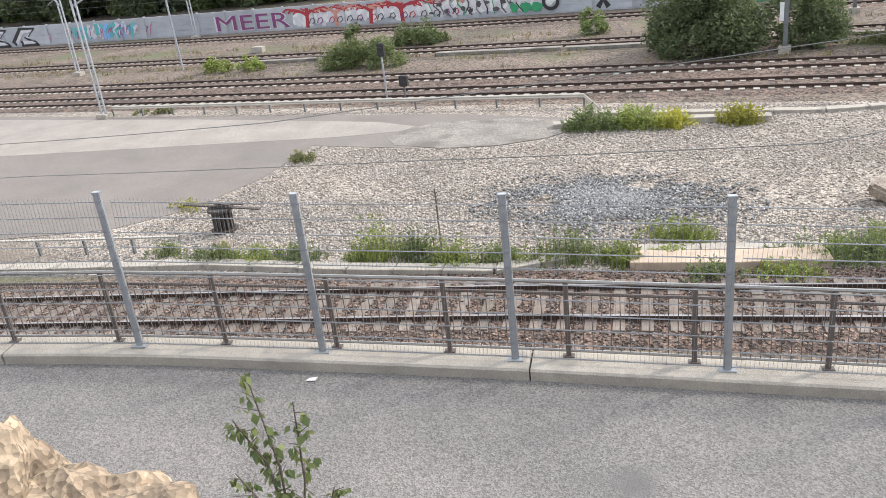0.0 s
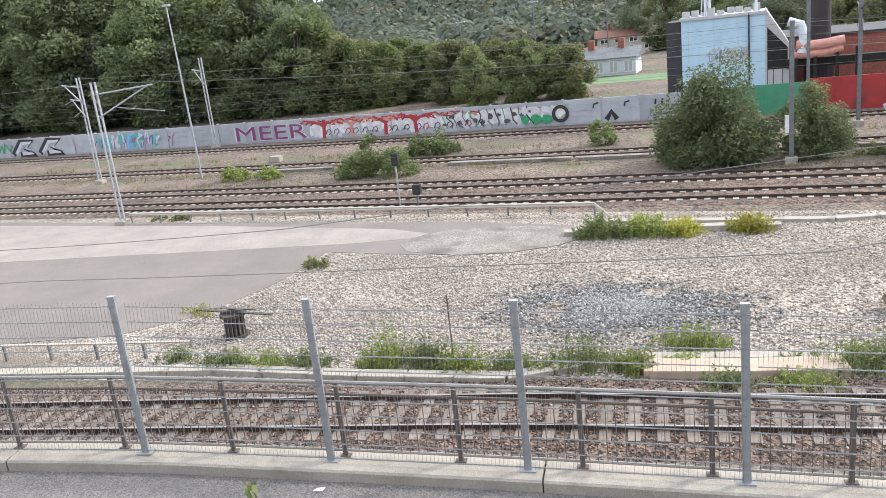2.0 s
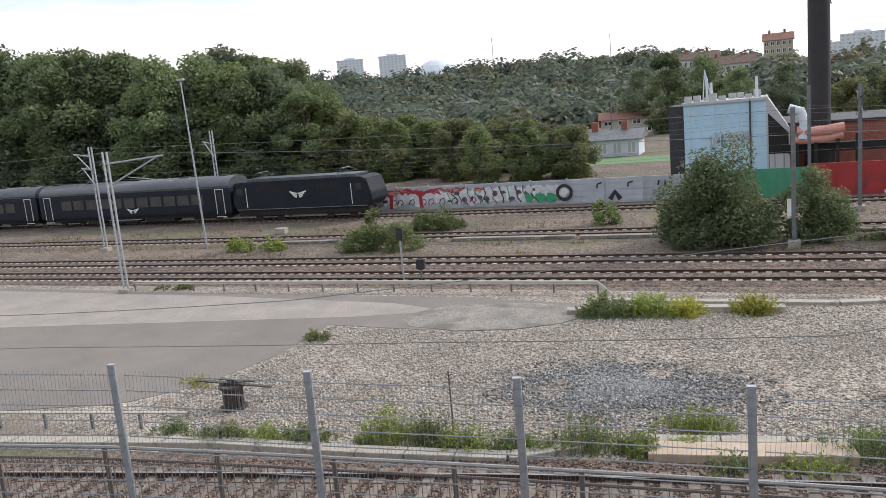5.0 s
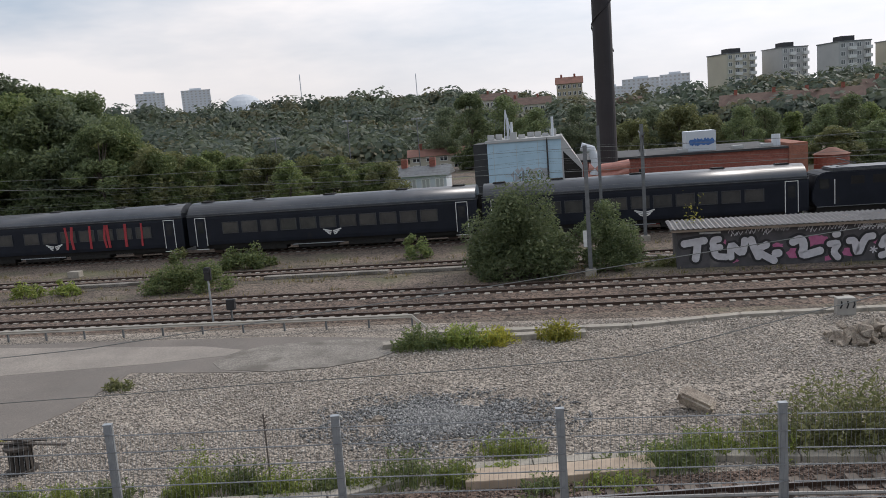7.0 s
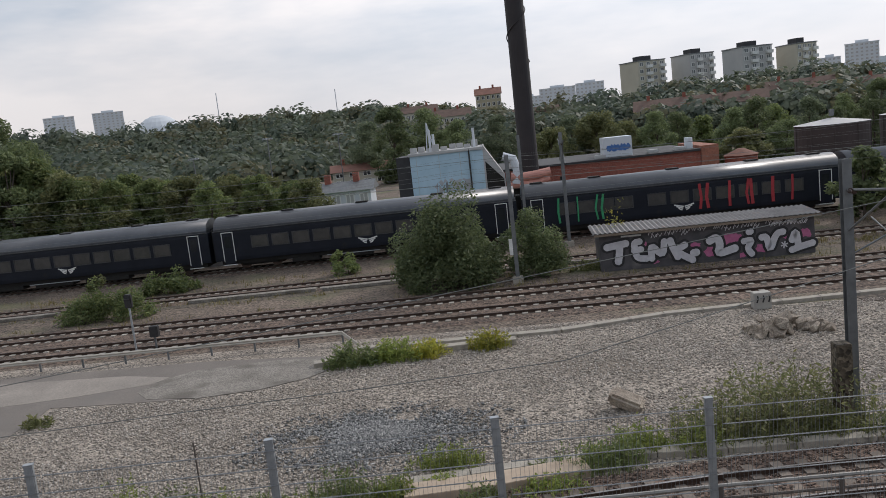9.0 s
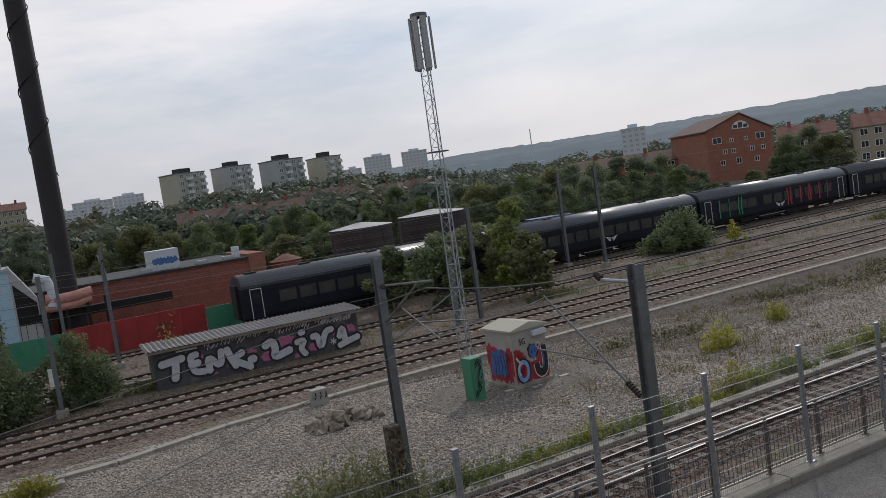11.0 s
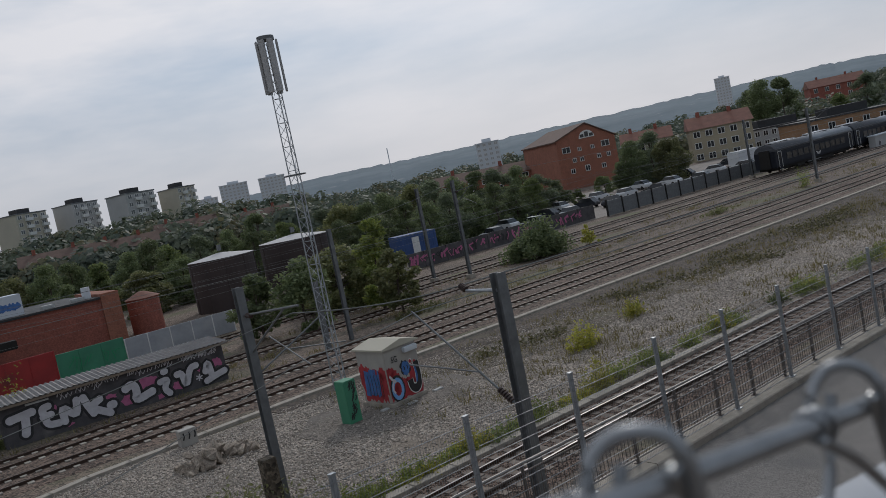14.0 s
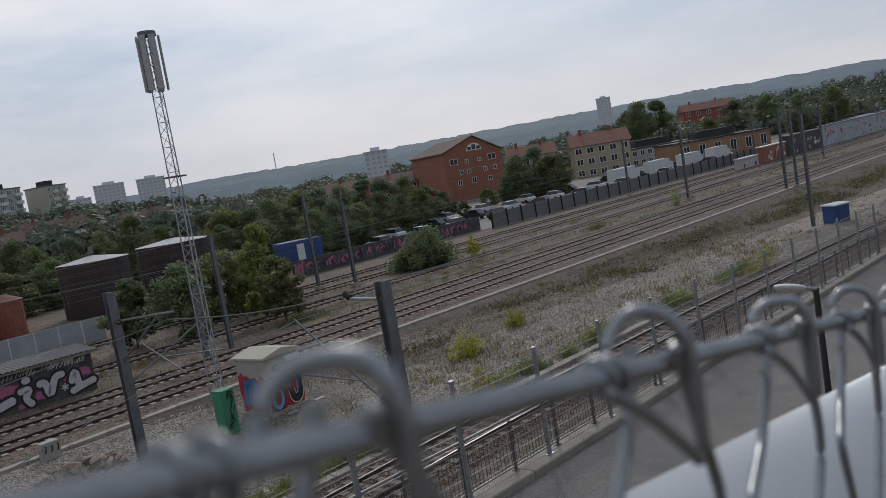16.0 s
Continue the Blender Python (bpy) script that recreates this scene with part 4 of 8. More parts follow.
# the dark wood behind the noise wall, high at one end
for k in range(46):
    az = -54 + 24 * (k % 23) / 22 + rng.uniform(-0.6, 0.6)
    d = 88 / math.cos(radians(az)) * (1.0 if k < 23 else 1.28) + rng.uniform(-4, 4)
    x, y = at_az(az, d)
    top = 8.85 + d * math.tan(radians(float(np.interp(az, [-54, -43, -38, -34, -32, -30, -29], [6.3, 5.2, 4.8, 4.4, 4.2, 2.6, 1.4]) - rng.choice((0.1, 0.4, 1.0, 1.8)))))
    kind = (0, 2, 1, 0, 5)[k % 5]
    h = (15, 13, 17, 11, 10, 14)[kind]
    tree(kind, x, y, -0.5, top / h, rng.uniform(0, 360), rng.uniform(0.8, 1.0))
# the lower edge of the wood
for k in range(34):
    az = -31 + 18.3 * k / 33 + rng.uniform(-0.4, 0.4)
    d = 86 / math.cos(radians(az)) + rng.uniform(-5, 14)
    x, y = at_az(az, d)
    top = 8.85 + d * math.tan(radians(float(np.interp(az, [-31, -28, -25, -20, -14, -11, -7], [1.6, 0.3, -0.3, -1.0, -1.6, -2.6, -3.6]) - rng.choice((0, 0.3, 0.9, 1.7)))))
    kind = (3, 1, 4, 3, 1)[k % 5]
    h = (15, 13, 17, 11, 10, 14)[kind]
    tree(kind, x, y, -0.5, max(0.25, top / h), rng.uniform(0, 360), rng.uniform(0.85, 1.15))
# trees of the far hill and of the rise under the apartment blocks
FAR_TREES = []
# these crowns use the leaf colours with painted haze
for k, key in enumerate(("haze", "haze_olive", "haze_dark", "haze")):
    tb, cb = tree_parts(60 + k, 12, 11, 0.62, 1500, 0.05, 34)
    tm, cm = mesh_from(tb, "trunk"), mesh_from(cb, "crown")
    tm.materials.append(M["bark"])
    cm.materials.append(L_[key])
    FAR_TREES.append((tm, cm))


def far_tree(k, az, d, el, h):
    x, y = at_az(az, d)
    z = 8.85 + d * math.tan(radians(el)) - h
    m = pose(x, y, z, 0, 0, rng.uniform(0, 360)) @ Matrix.Diagonal((h / 12 * rng.uniform(0.85, 1.2), h / 12 * rng.uniform(0.85, 1.2), h / 12, 1))
    th = thing("tree", m, ("hazy green tree on the far hill", "olive tree on the far hill", "dark green tree on the far hill")[k % 3], "tree", "trees of the far hill")
    for nm, me in zip(("trunk", "crown"), FAR_TREES[k]):
        new(nm, me).parent = th


for k in range(70):
    az, t = -34 + 36 * (k * 0.618034 % 1), rng.random() ** 0.8
    crest = float(np.interp(az, [-75, -33, -22, -15, -8, -4, 2], [3.0, 2.4, 1.8, 2.1, 1.9, 1.6, 0.6]))
    far_tree(k % 4, az, 180 + 215 * t, -2.3 + (crest + 2.5) * t + rng.uniform(-0.2, 0.35), rng.uniform(7, 14))
for k in range(70):
    az, t = -1 + 31 * (k * 0.618034 % 1), rng.random()
    crest = float(np.interp(az, [-2, 6, 9, 22, 26, 30], [0.3, 0.7, 0.9, 0.9, 0.4, -0.1]))
    far_tree(k % 4, az, 150 + 140 * t, -2.3 + (crest + 2.3) * t + rng.uniform(-0.2, 0.3), rng.uniform(6, 11))
# trees behind the works, the tanks and the car park
MID = [(-6.5, 150, 2.0, 2), (-4, 160, 1.6, 0), (-2, 150, 0.6, 0), (-8, 170, 0.9, 5), (1, 165, 0.4, 5), (4.5, 120, -0.6, 3), (6, 125, -0.2, 5), (7.6, 122, 0.1, 3), (9.3, 120, -0.7, 3), (11.5, 118, -0.3, 0), (13, 125, -0.5, 0), (14.5, 130, -0.9, 4), (16.5, 115, -0.6, 0), (17.8, 118, -0.1, 0), (19, 128, -0.6, 1),
       (21, 135, -0.6, 5), (23, 140, -0.5, 0), (25, 138, 0.2, 2), (27, 130, -0.7, 1), (29.5, 120, -0.6, 5), (31, 112, -0.3, 3), (32.5, 110, -0.6, 0), (34, 125, -0.2, 0), (36, 130, 0.0, 3), (37.5, 118, -0.2, 5), (39, 120, -0.1, 0), (40.5, 128, 0.0, 2), (41.8, 125, -0.3, 5), (43.3, 130, -0.2, 0), (44.2, 122, -1.2, 1), (51.3, 150, -0.1, 0), (52.6, 155, 0.1, 5), (53.8, 150, -0.4, 3), (49.2, 140, -2.0, 1), (47.3, 135, -2.6, 4), (33.2, 104, -1.6, 0), (35.2, 108, -0.9, 2), (36.8, 102, -1.4, 0), (38.4, 106, -1.2, 5), (40.0, 108, -1.5, 0), (41.6, 112, -1.0, 2), (43.0, 116, -1.4, 0), (44.8, 128, -1.2, 5), (45.9, 132, -1.7, 0), (50.6, 150, -1.4, 0), (52.2, 160, -1.0, 2), (54.2, 165, -0.9, 0), (22.6, 112, -1.2, 0), (24.6, 116, -1.0, 2), (30.6, 104, -1.4, 0), (19.6, 104, -1.7, 0), (17.0, 100, -1.9, 3),
       (31.6, 70, -3.2, 4), (29.6, 66, -3.0, 3), (28.2, 70, -3.4, 1), (60.0, 300, 2.0, 0), (61.2, 305, 1.9, 2), (59.2, 310, 1.5, 0), (66, 330, 0.9, 5), (68, 320, 1.0, 0), (70, 300, 0.6, 5), (72, 310, 0.8, 0), (64.5, 300, 0.2, 1), (56.5, 240, 0.3, 3)]
for az, d, el, kind in MID:
    x, y = at_az(az, d)
    h = (15, 13, 17, 11, 10, 14)[kind]
    top = 8.85 + d * math.tan(radians(el))
    tree(kind, x, y, -0.3, max(0.25, top / h), rng.uniform(0, 360), 0.95 if top > 6 else 1.25)
# a thin poplar-like tree and a shrub beside the tracks on the far side
for x, y, h, w, kd, lb, sd in ((33.8, 51.0, 6.8, 3.2, "light", "slender pale green tree beside the main tracks", 71), (33.0, 47.4, 4.6, 3.0, "olive", "bushy young tree beside the main tracks", 72), (27.8, 52.0, 5.0, 4.4, "dark", "bushy young tree below a steel mast", 73), (25.4, 54.5, 4.6, 3.4, "dark", "bushy young tree below a steel mast", 74)):
    th = thing("tree", pose(x, y, 0), lb, "tree", "young trees between tracks")
    tb, cb = tree_parts(sd, h, w, 0.17, 4200, 0.08, 30)
    part("trunk", tb, M["bark"], th)
    part("crown", cb, L_[kd], th)


# ---- wooded hills and the far ridge ----
def ridge(name, az0, az1, d, els, mat, label, base=-4, rough=0.25, step=0.25, seed=1):
    """A far hill as a solid ridge; els: (azimuth, elevation) along its crest."""
    bm = bmesh.new()
    rows = [[], [], [], []]
    azs = np.arange(az0, az1 + step / 2, step)
    for az in azs:
        el = float(np.interp(az, [a for a, b in els], [b for a, b in els]))
        el += rough * 0.5 * noise.noise(Vector((az * 0.9, seed, 0))) + rough * 0.4 * noise.noise(Vector((az * 4.1, seed, 2)))
        top = 8.85 + d * math.tan(radians(el))
        for k, (dd, zz) in enumerate(((d * 0.72, base), (d * 0.86, base + (top - base) * 0.62), (d, top), (d * 1.1, base))):
            x, y = at_az(az, dd)
            rows[k].append(bm.verts.new((x, y, zz)))
    for a, b in zip(rows, rows[1:]):
        for k in range(len(a) - 1):
            bm.faces.new((a[k], a[k + 1], b[k + 1], b[k]))
    bmesh.ops.recalc_face_normals(bm, faces=bm.faces[:])
    for f in bm.faces:
        f.smooth = True
    return tagged(part(name, bm, mat), label, "hill", kind="structure")


ridge("backdrop_hill", -75, 2, 420, [(-75, 3.0), (-33, 2.4), (-22, 1.8), (-15, 2.1), (-8, 1.9), (-4, 1.6), (2, 0.6)], M["hill"], "wooded hill behind the railway")
ridge("backdrop_rise", -2, 30, 300, [(-2, 0.2), (6, 0.5), (9, 0.7), (22, 0.6), (26, 0.2), (30, -0.4)], M["hill"], "wooded rise under the apartment blocks", seed=2)
ridge("backdrop_ridge", 18, 100, 1900, [(18, 0.9), (26, 1.45), (30, 1.66), (36, 1.66), (42, 1.72), (47, 1.82), (54, 1.92), (59, 1.98), (63, 2.05), (67, 1.95), (75, 1.92), (100, 2.2)], M["hill_far"], "horizon ridge with blue-grey haze put into its colour", -10, 0.2, 0.25, 3)
ridge("backdrop_town_rise", 28, 100, 620, [(28, -0.3), (38, 0.1), (45, 0.1), (56, 0.4), (64, 0.7), (80, 0.9), (100, 1.0)], M["hill"], "wooded low rise beyond the town", -6, 0.3, 0.25, 4)


def hill_wood():
    """Crowns of the far woods, too many to count; haze is mixed into their leaf colours."""
    rng2 = random.Random(9)
    vs, fs, ms = [], [], []

    def crown(az, d, el, r):
        x, y = at_az(az, d)
        z = 8.85 + d * math.tan(radians(el))
        pick = rng2.choice((0, 0, 0, 1, 2, 2))
        ms.extend([pick] * 150)
        for _ in range(150):
            n = Vector((rng2.gauss(0, 1), rng2.gauss(0, 1), rng2.gauss(0.2, 1))).normalized()
            u = n.cross(Vector((rng2.gauss(0, 1), rng2.gauss(0, 1), rng2.gauss(0, 1)))).normalized()
            w = n.cross(u) * 0.8 + n * rng2.uniform(-0.5, 0.5)
            c = Vector((x, y, z)) + Vector((n.x, n.y, n.z * 0.9)) * r * rng2.uniform(0.5, 1.05)
            s = min(1.0, r * rng2.uniform(0.1, 0.19))
            o = len(vs)
            for p in (c - u * s, c + w * s, c + u * s, c - w * s):
                vs.append(tuple(p))
            fs.append([o, o + 1, o + 2, o + 3])

    for k in range(1500):
        az = rng2.uniform(-62, 2)
        t = rng2.random()
        crest = float(np.interp(az, [-75, -33, -22, -15, -8, -4, 2], [3.0, 2.4, 1.8, 2.1, 1.9, 1.6, 0.6]))
        el = -2.6 + (crest + 2.55) * t
        crown(az, 190 + 215 * t, el, rng2.choice((3.4, 4.5, 5.5, 7.5)) * rng2.uniform(0.9, 1.15))
    for k in range(420):
        az = rng2.uniform(-1, 30)
        t = rng2.random()
        crest = float(np.interp(az, [-2, 6, 9, 22, 26, 30], [0.3, 0.6, 0.8, 0.8, 0.3, -0.2]))
        crown(az, 200 + 80 * t, -1.6 + (crest + 1.5) * t, rng2.choice((2.8, 3.6, 4.6, 6.0)) * rng2.uniform(0.9, 1.15))
    for k in range(900):
        az = rng2.uniform(29, 92)
        t = rng2.random()
        crest = float(np.interp(az, [28, 38, 45, 56, 64, 80, 100], [-0.2, 0.15, 0.15, 0.4, 0.7, 0.9, 1.0]))
        crown(az, 300 + 300 * t, -1.4 + (crest + 1.4) * t, rng2.uniform(4.0, 7.5))
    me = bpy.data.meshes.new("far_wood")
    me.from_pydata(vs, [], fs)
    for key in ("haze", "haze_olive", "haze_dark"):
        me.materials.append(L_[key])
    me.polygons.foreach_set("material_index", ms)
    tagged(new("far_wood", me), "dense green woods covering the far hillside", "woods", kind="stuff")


hill_wood()


# ---- train ----
def coach_profile(n=9):
    """Half cross-section of a coach: side wall, shoulder and domed roof."""
    side = [(1.52, 0.95), (1.55, 1.2), (1.55, 2.95), (1.52, 3.15)]
    roof = [(1.52 * math.cos(a), 3.15 + 0.98 * math.sin(a) ** 0.9) for a in (math.pi / 2 * k / n for k in range(1, n + 1))]
    return side, roof


def prism(bm, prof, x0, x1):
    a = [bm.verts.new((x0, y, z)) for y, z in prof]
    b = [bm.verts.new((x1, y, z)) for y, z in prof]
    n = len(prof)
    for k in range(n):
        bm.faces.new((a[k], a[(k + 1) % n], b[(k + 1) % n], b[k]))
    bm.faces.new(a[::-1])
    bm.faces.new(b)


def bogie(th, x):
    bg = part("bogie", boxm(x - 1.5, x + 1.5, -1.05, 1.05, 0.45, 0.75, 0.04), M["under"], th)
    for dx in (-1.25, 1.25):
        for y in (-0.78, 0.78):
            bm = bmesh.new()
            tube(bm, [(x + dx, y - 0.06, 0.635), (x + dx, y + 0.06, 0.635)], 0.46, 20)
            part("wheel", bm, M["rail"], bg)


def wing_logo(th, x, z, y=-1.556, s=1.0):
    bm = bmesh.new()
    for sg in (-1, 1):
        for k in range(3):
            stroke(bm, [(x + sg * (0.04 + 0.05 * k), z - 0.12 * k * s), (x + sg * 0.3 * s, z - (0.12 * k - 0.05) * s), (x + sg * (0.75 - 0.16 * k) * s, z + (0.16 - 0.12 * k) * s)], 0.09 * s, y)
    part("emblem", bm, M["white"], th, "white winged emblem shape")


def coach(label, windows, paint=()):
    """A passenger coach 23.9 m long with its left end at x = 0.2 and near side at y = -1.55."""
    th = thing("passenger_coach", Matrix(), label, "railway coach", "coaches of the train")
    side, roof = coach_profile()
    x0, x1 = 0.2, 24.1
    bm = bmesh.new()
    prof = [(-y, z) for y, z in side] + [(y, z) for y, z in reversed(side)]
    prism(bm, prof, x0, x1)
    bmesh.ops.recalc_face_normals(bm, faces=bm.faces[:])
    part("body", bm, M["coach"], th)
    bm = bmesh.new()
    rp = [(1.56, 3.13)] + roof + [(-y, z) for y, z in reversed(roof[:-1])] + [(-1.56, 3.13)]
    prism(bm, rp, x0 + 0.1, x1 - 0.1)
    bmesh.ops.recalc_face_normals(bm, faces=bm.faces[:])
    r = part("roof", bm, M["coach_roof"], th, "dark grey domed roof")
    for f in r.data.polygons:
        f.use_smooth = abs(f.normal.x) < 0.5
    for z in (3.2, 3.36):
        part("gutter", boxm(x0, x1, -1.59, -1.56, z - 0.015, z + 0.015), M["zinc_dull"], th)
    part("underframe", boxm(x0 + 0.4, x1 - 0.4, -1.3, 1.3, 0.62, 0.95, 0.03), M["under"], th)
    for bx0, bx1 in ((6.2, 8.4), (9.4, 12.6), (13.6, 17.2)):
        part("equipment_box", boxm(bx0, bx1, -1.35, -0.4, 0.35, 0.64, 0.03), M["under"], th)
    part("step_rail", boxm(9.0, 13.2, -1.42, -1.38, 0.6, 0.66), M["zinc"], th)
    bogie(th, 3.6)
    bogie(th, 20.7)
    for k, wx in enumerate(windows):
        w = part("window", boxm(wx - 0.62, wx + 0.62, -1.575, -1.54, 1.82, 2.6, 0.03), M["glass_dull"], th)
        bm = bmesh.new()
        for a in ((wx - 0.7, wx + 0.7, 2.6, 2.66), (wx - 0.7, wx + 0.7, 1.76, 1.82), (wx - 0.7, wx - 0.62, 1.82, 2.6), (wx + 0.62, wx + 0.7, 1.82, 2.6)):
            box(bm, a[0], a[1], -1.585, -1.545, a[2], a[3])
        part("frame", bm, M["coach_trim"], w)
    for dx in (1.35, 22.9):
        d = part("door", boxm(dx - 0.42, dx + 0.42, -1.57, -1.53, 0.75, 3.02, 0.01), M["coach"], th)
        bm = bmesh.new()
        for a in ((dx - 0.47, dx + 0.47, 3.02, 3.07), (dx - 0.47, dx - 0.42, 0.9, 3.02), (dx + 0.42, dx + 0.47, 0.9, 3.02), (dx - 0.55, dx + 0.55, 0.62, 0.67)):
            box(bm, a[0], a[1], -1.6, -1.545, a[2], a[3])
        part("door_frame", bm, M["white"], d, "white painted door frame")
        part("door_window", boxm(dx - 0.26, dx + 0.26, -1.58, -1.56, 1.9, 2.75), M["glass"], d)
    wing_logo(th, 12.4, 1.5)
    for vx in (1.5, 6.0, 12.0, 18.0, 22.6):
        part("roof_vent", boxm(vx - 0.5, vx + 0.5, -0.35, 0.35, 4.06, 4.2, 0.05), M["under"], th)
    for ex in (0.0, 24.1):
        part("gangway", boxm(ex, ex + 0.2, -0.75, 0.75, 0.9, 3.4, 0.03), M["under"], th)
    if paint:
        rngp = random.Random(3)
        for px, key in paint:
            b = bmesh.new()
            stroke(b, [(px, 1.2), (px + rngp.uniform(-0.15, 0.15), 2.0), (px + rngp.uniform(-0.1, 0.1), 3.0)], rngp.uniform(0.1, 0.26), -1.6)
            part("paint_stroke", b, M[key], th, key + " sprayed stroke")
    return th


def locomotive():
    th = thing("electric_locomotive", Matrix(), "black electric locomotive with white trim at the train's head", "locomotive")
    bm = bmesh.new()
    prof = [(0.2, 1.1), (14.9, 1.1), (15.3, 1.6), (15.25, 2.2), (14.85, 3.3), (14.3, 3.5), (0.8, 3.5), (0.25, 3.3), (-0.15, 2.2), (-0.2, 1.6)]
    a = [bm.verts.new((x + 0.2, -1.5, z)) for x, z in prof]
    b = [bm.verts.new((x + 0.2, 1.5, z)) for x, z in prof]
    for k in range(len(prof)):
        bm.faces.new((a[k], a[(k + 1) % len(prof)], b[(k + 1) % len(prof)], b[k]))
    bm.faces.new(a[::-1])
    bm.faces.new(b)
    bmesh.ops.recalc_face_normals(bm, faces=bm.faces[:])
    bmesh.ops.bevel(bm, geom=bm.edges[:], offset=0.06, segments=2, affect="EDGES")
    part("body", bm, M["coach"], th)
    part("roof", boxm(1.6, 13.9, -1.2, 1.2, 3.5, 3.72, 0.08), M["coach_roof"], th)
    part("underframe", boxm(0.4, 15.0, -1.35, 1.35, 0.55, 1.1, 0.05), M["under"], th)
    bogie(th, 3.6)
    bogie(th, 11.8)
    for wx in (0.95, 14.2):
        part("cab_window", boxm(wx - 0.38, wx + 0.38, -1.515, -1.48, 2.35, 3.05, 0.02), M["glass"], th)
        for dx in (-0.75, 0.75):
            if 0.3 < wx + dx < 14.9:
                part("grab_rail", boxm(wx + dx - 0.03, wx + dx + 0.03, -1.56, -1.52, 1.3, 3.0), M["white"], th)
    for wx in (3.4, 5.0, 10.2, 11.6):
        part("side_grille", boxm(wx - 0.5, wx + 0.5, -1.515, -1.49, 2.6, 3.15, 0.01), M["under"], th)
    wing_logo(th, 7.6, 2.35, -1.512, 1.25)
    part("frame_line", boxm(0.4, 15.0, -1.52, -1.49, 1.12, 1.17), M["zinc_dull"], th)
    for bx in (3.0, 12.4):
        bm = bmesh.new()
        for y in (-0.6, 0.6):
            tube(bm, [(bx - 0.9, y, 3.75), (bx + 0.6, y, 3.95), (bx - 0.3, y, 4.2)], 0.03, 6)
        tube(bm, [(bx - 0.3, -0.9, 4.2), (bx - 0.3, 0.9, 4.2)], 0.03, 6)
        part("pantograph", bm, M["zinc_dull"], th, "folded pantograph")
    for ex in (0.0, 15.4):
        for y in (-0.88, 0.88):
            part("buffer", tubem([(ex - 0.1, y, 1.05), (ex + 0.3, y, 1.05)], 0.14, 10), M["under"], th)
    return th


STD = [3.9 + 1.64 * k for k in range(11)]
WIDE = [3.6 + 1.45 * k for k in range(4)] + [10.4 + 1.7 * k for k in range(7)]
LOCO = locomotive()
LOCO.scale = (0.87, 1, 1)
COACHES = [coach("black passenger coach with a row of framed windows", STD),
           coach("black passenger coach with a row of framed windows", STD),
           coach("black passenger coach with red and green sprayed strokes", WIDE, ((3.0, "green"), (4.4, "green"), (5.9, "green"), (6.3, "green"), (13.6, "red"), (14.2, "red"), (15.8, "red"), (17.2, "red"), (17.5, "red"), (19.0, "red"), (20.4, "red"))),
           coach("black passenger coach with white-framed end doors", STD),
           coach("black passenger coach at the tail of the train", STD)]
for c in COACHES:
    c.scale = (22.8 / 24.3, 1, 1)

# joint between the first two coaches, metres along the track
PITCH = 22.8                    # coach length over couplings
TRAIN_X = [(0, -262), (1.5, -202), (3, -143), (3.7, -115.5), (5.8, -38.0), (6.5, -18.3), (7, -5.2), (7.5, 8.0), (8, 21.0), (9.2, 54.5), (10.5, 92.4), (11, 106.2), (11.5, 120.1), (12, 134.0), (12.5, 147.8), (13, 162.4), (13.5, 178.2), (14, 194.7), (14.5, 212.8), (15, 233), (16, 277)]


# ---- noise wall with painted lettering ----
WALL_Y = 63.6


def noise_wall(x0, x1, top, label):
    th = thing("noise_wall", Matrix(), label, "wall", kind="structure")
    n = int((x1 - x0) / 3.0)
    bm = boxm(0, 2.94, -0.05, 0.05, 0, top, 0.0)
    for k in range(4):
        box(bm, 0.02, 2.92, -0.08, -0.052, 0.1 + k * top / 4, 0.04 + (k + 0.9) * top / 4)
    PM = mesh_from(bm, "panel")
    PM.materials.append(M["wallpanel"])
    bm = boxm(-0.07, 0.07, -0.11, 0.11, 0, top + 0.08)
    QM = mesh_from(bm, "post")
    QM.materials.append(M["zinc"])
    for k in range(n):
        share("panel", PM, th, pose(x0 + 3.0 * k + 0.03, WALL_Y, 0))
        share("post", QM, th, pose(x0 + 3.0 * k, WALL_Y, 0))
    return th


wall = noise_wall(-140, -4, 1.95, "long grey panelled noise wall covered with graffiti")
rngw = random.Random(21)
GY = WALL_Y - 0.1
groups = {}


def paint(key, fn):
    b = groups.setdefault(key, bmesh.new())
    fn(b)


def branch(cx, lean, tall, key="red"):
    """A painted tree: a trunk and drooping limbs along the wall's top."""
    paint(key, lambda b: stroke(b, [(cx, 0.12), (cx + lean * 0.2, 0.8), (cx + lean * 0.5, tall)], 0.34, GY - 0.02))
    for side in (-1, 1):
        for q in range(3):
            paint(key, lambda b: stroke(b, [(cx + lean * 0.4, 1.05 + 0.14 * q), (cx + side * (0.45 + 0.2 * q), 1.42 + 0.1 * q), (cx + side * (1.0 + 0.45 * q), 1.5 + 0.12 * q), (cx + side * (1.25 + 0.5 * q), 1.28 + 0.1 * q)], 0.15, GY - 0.023 - 0.002 * q - 0.001 * (side > 0)))


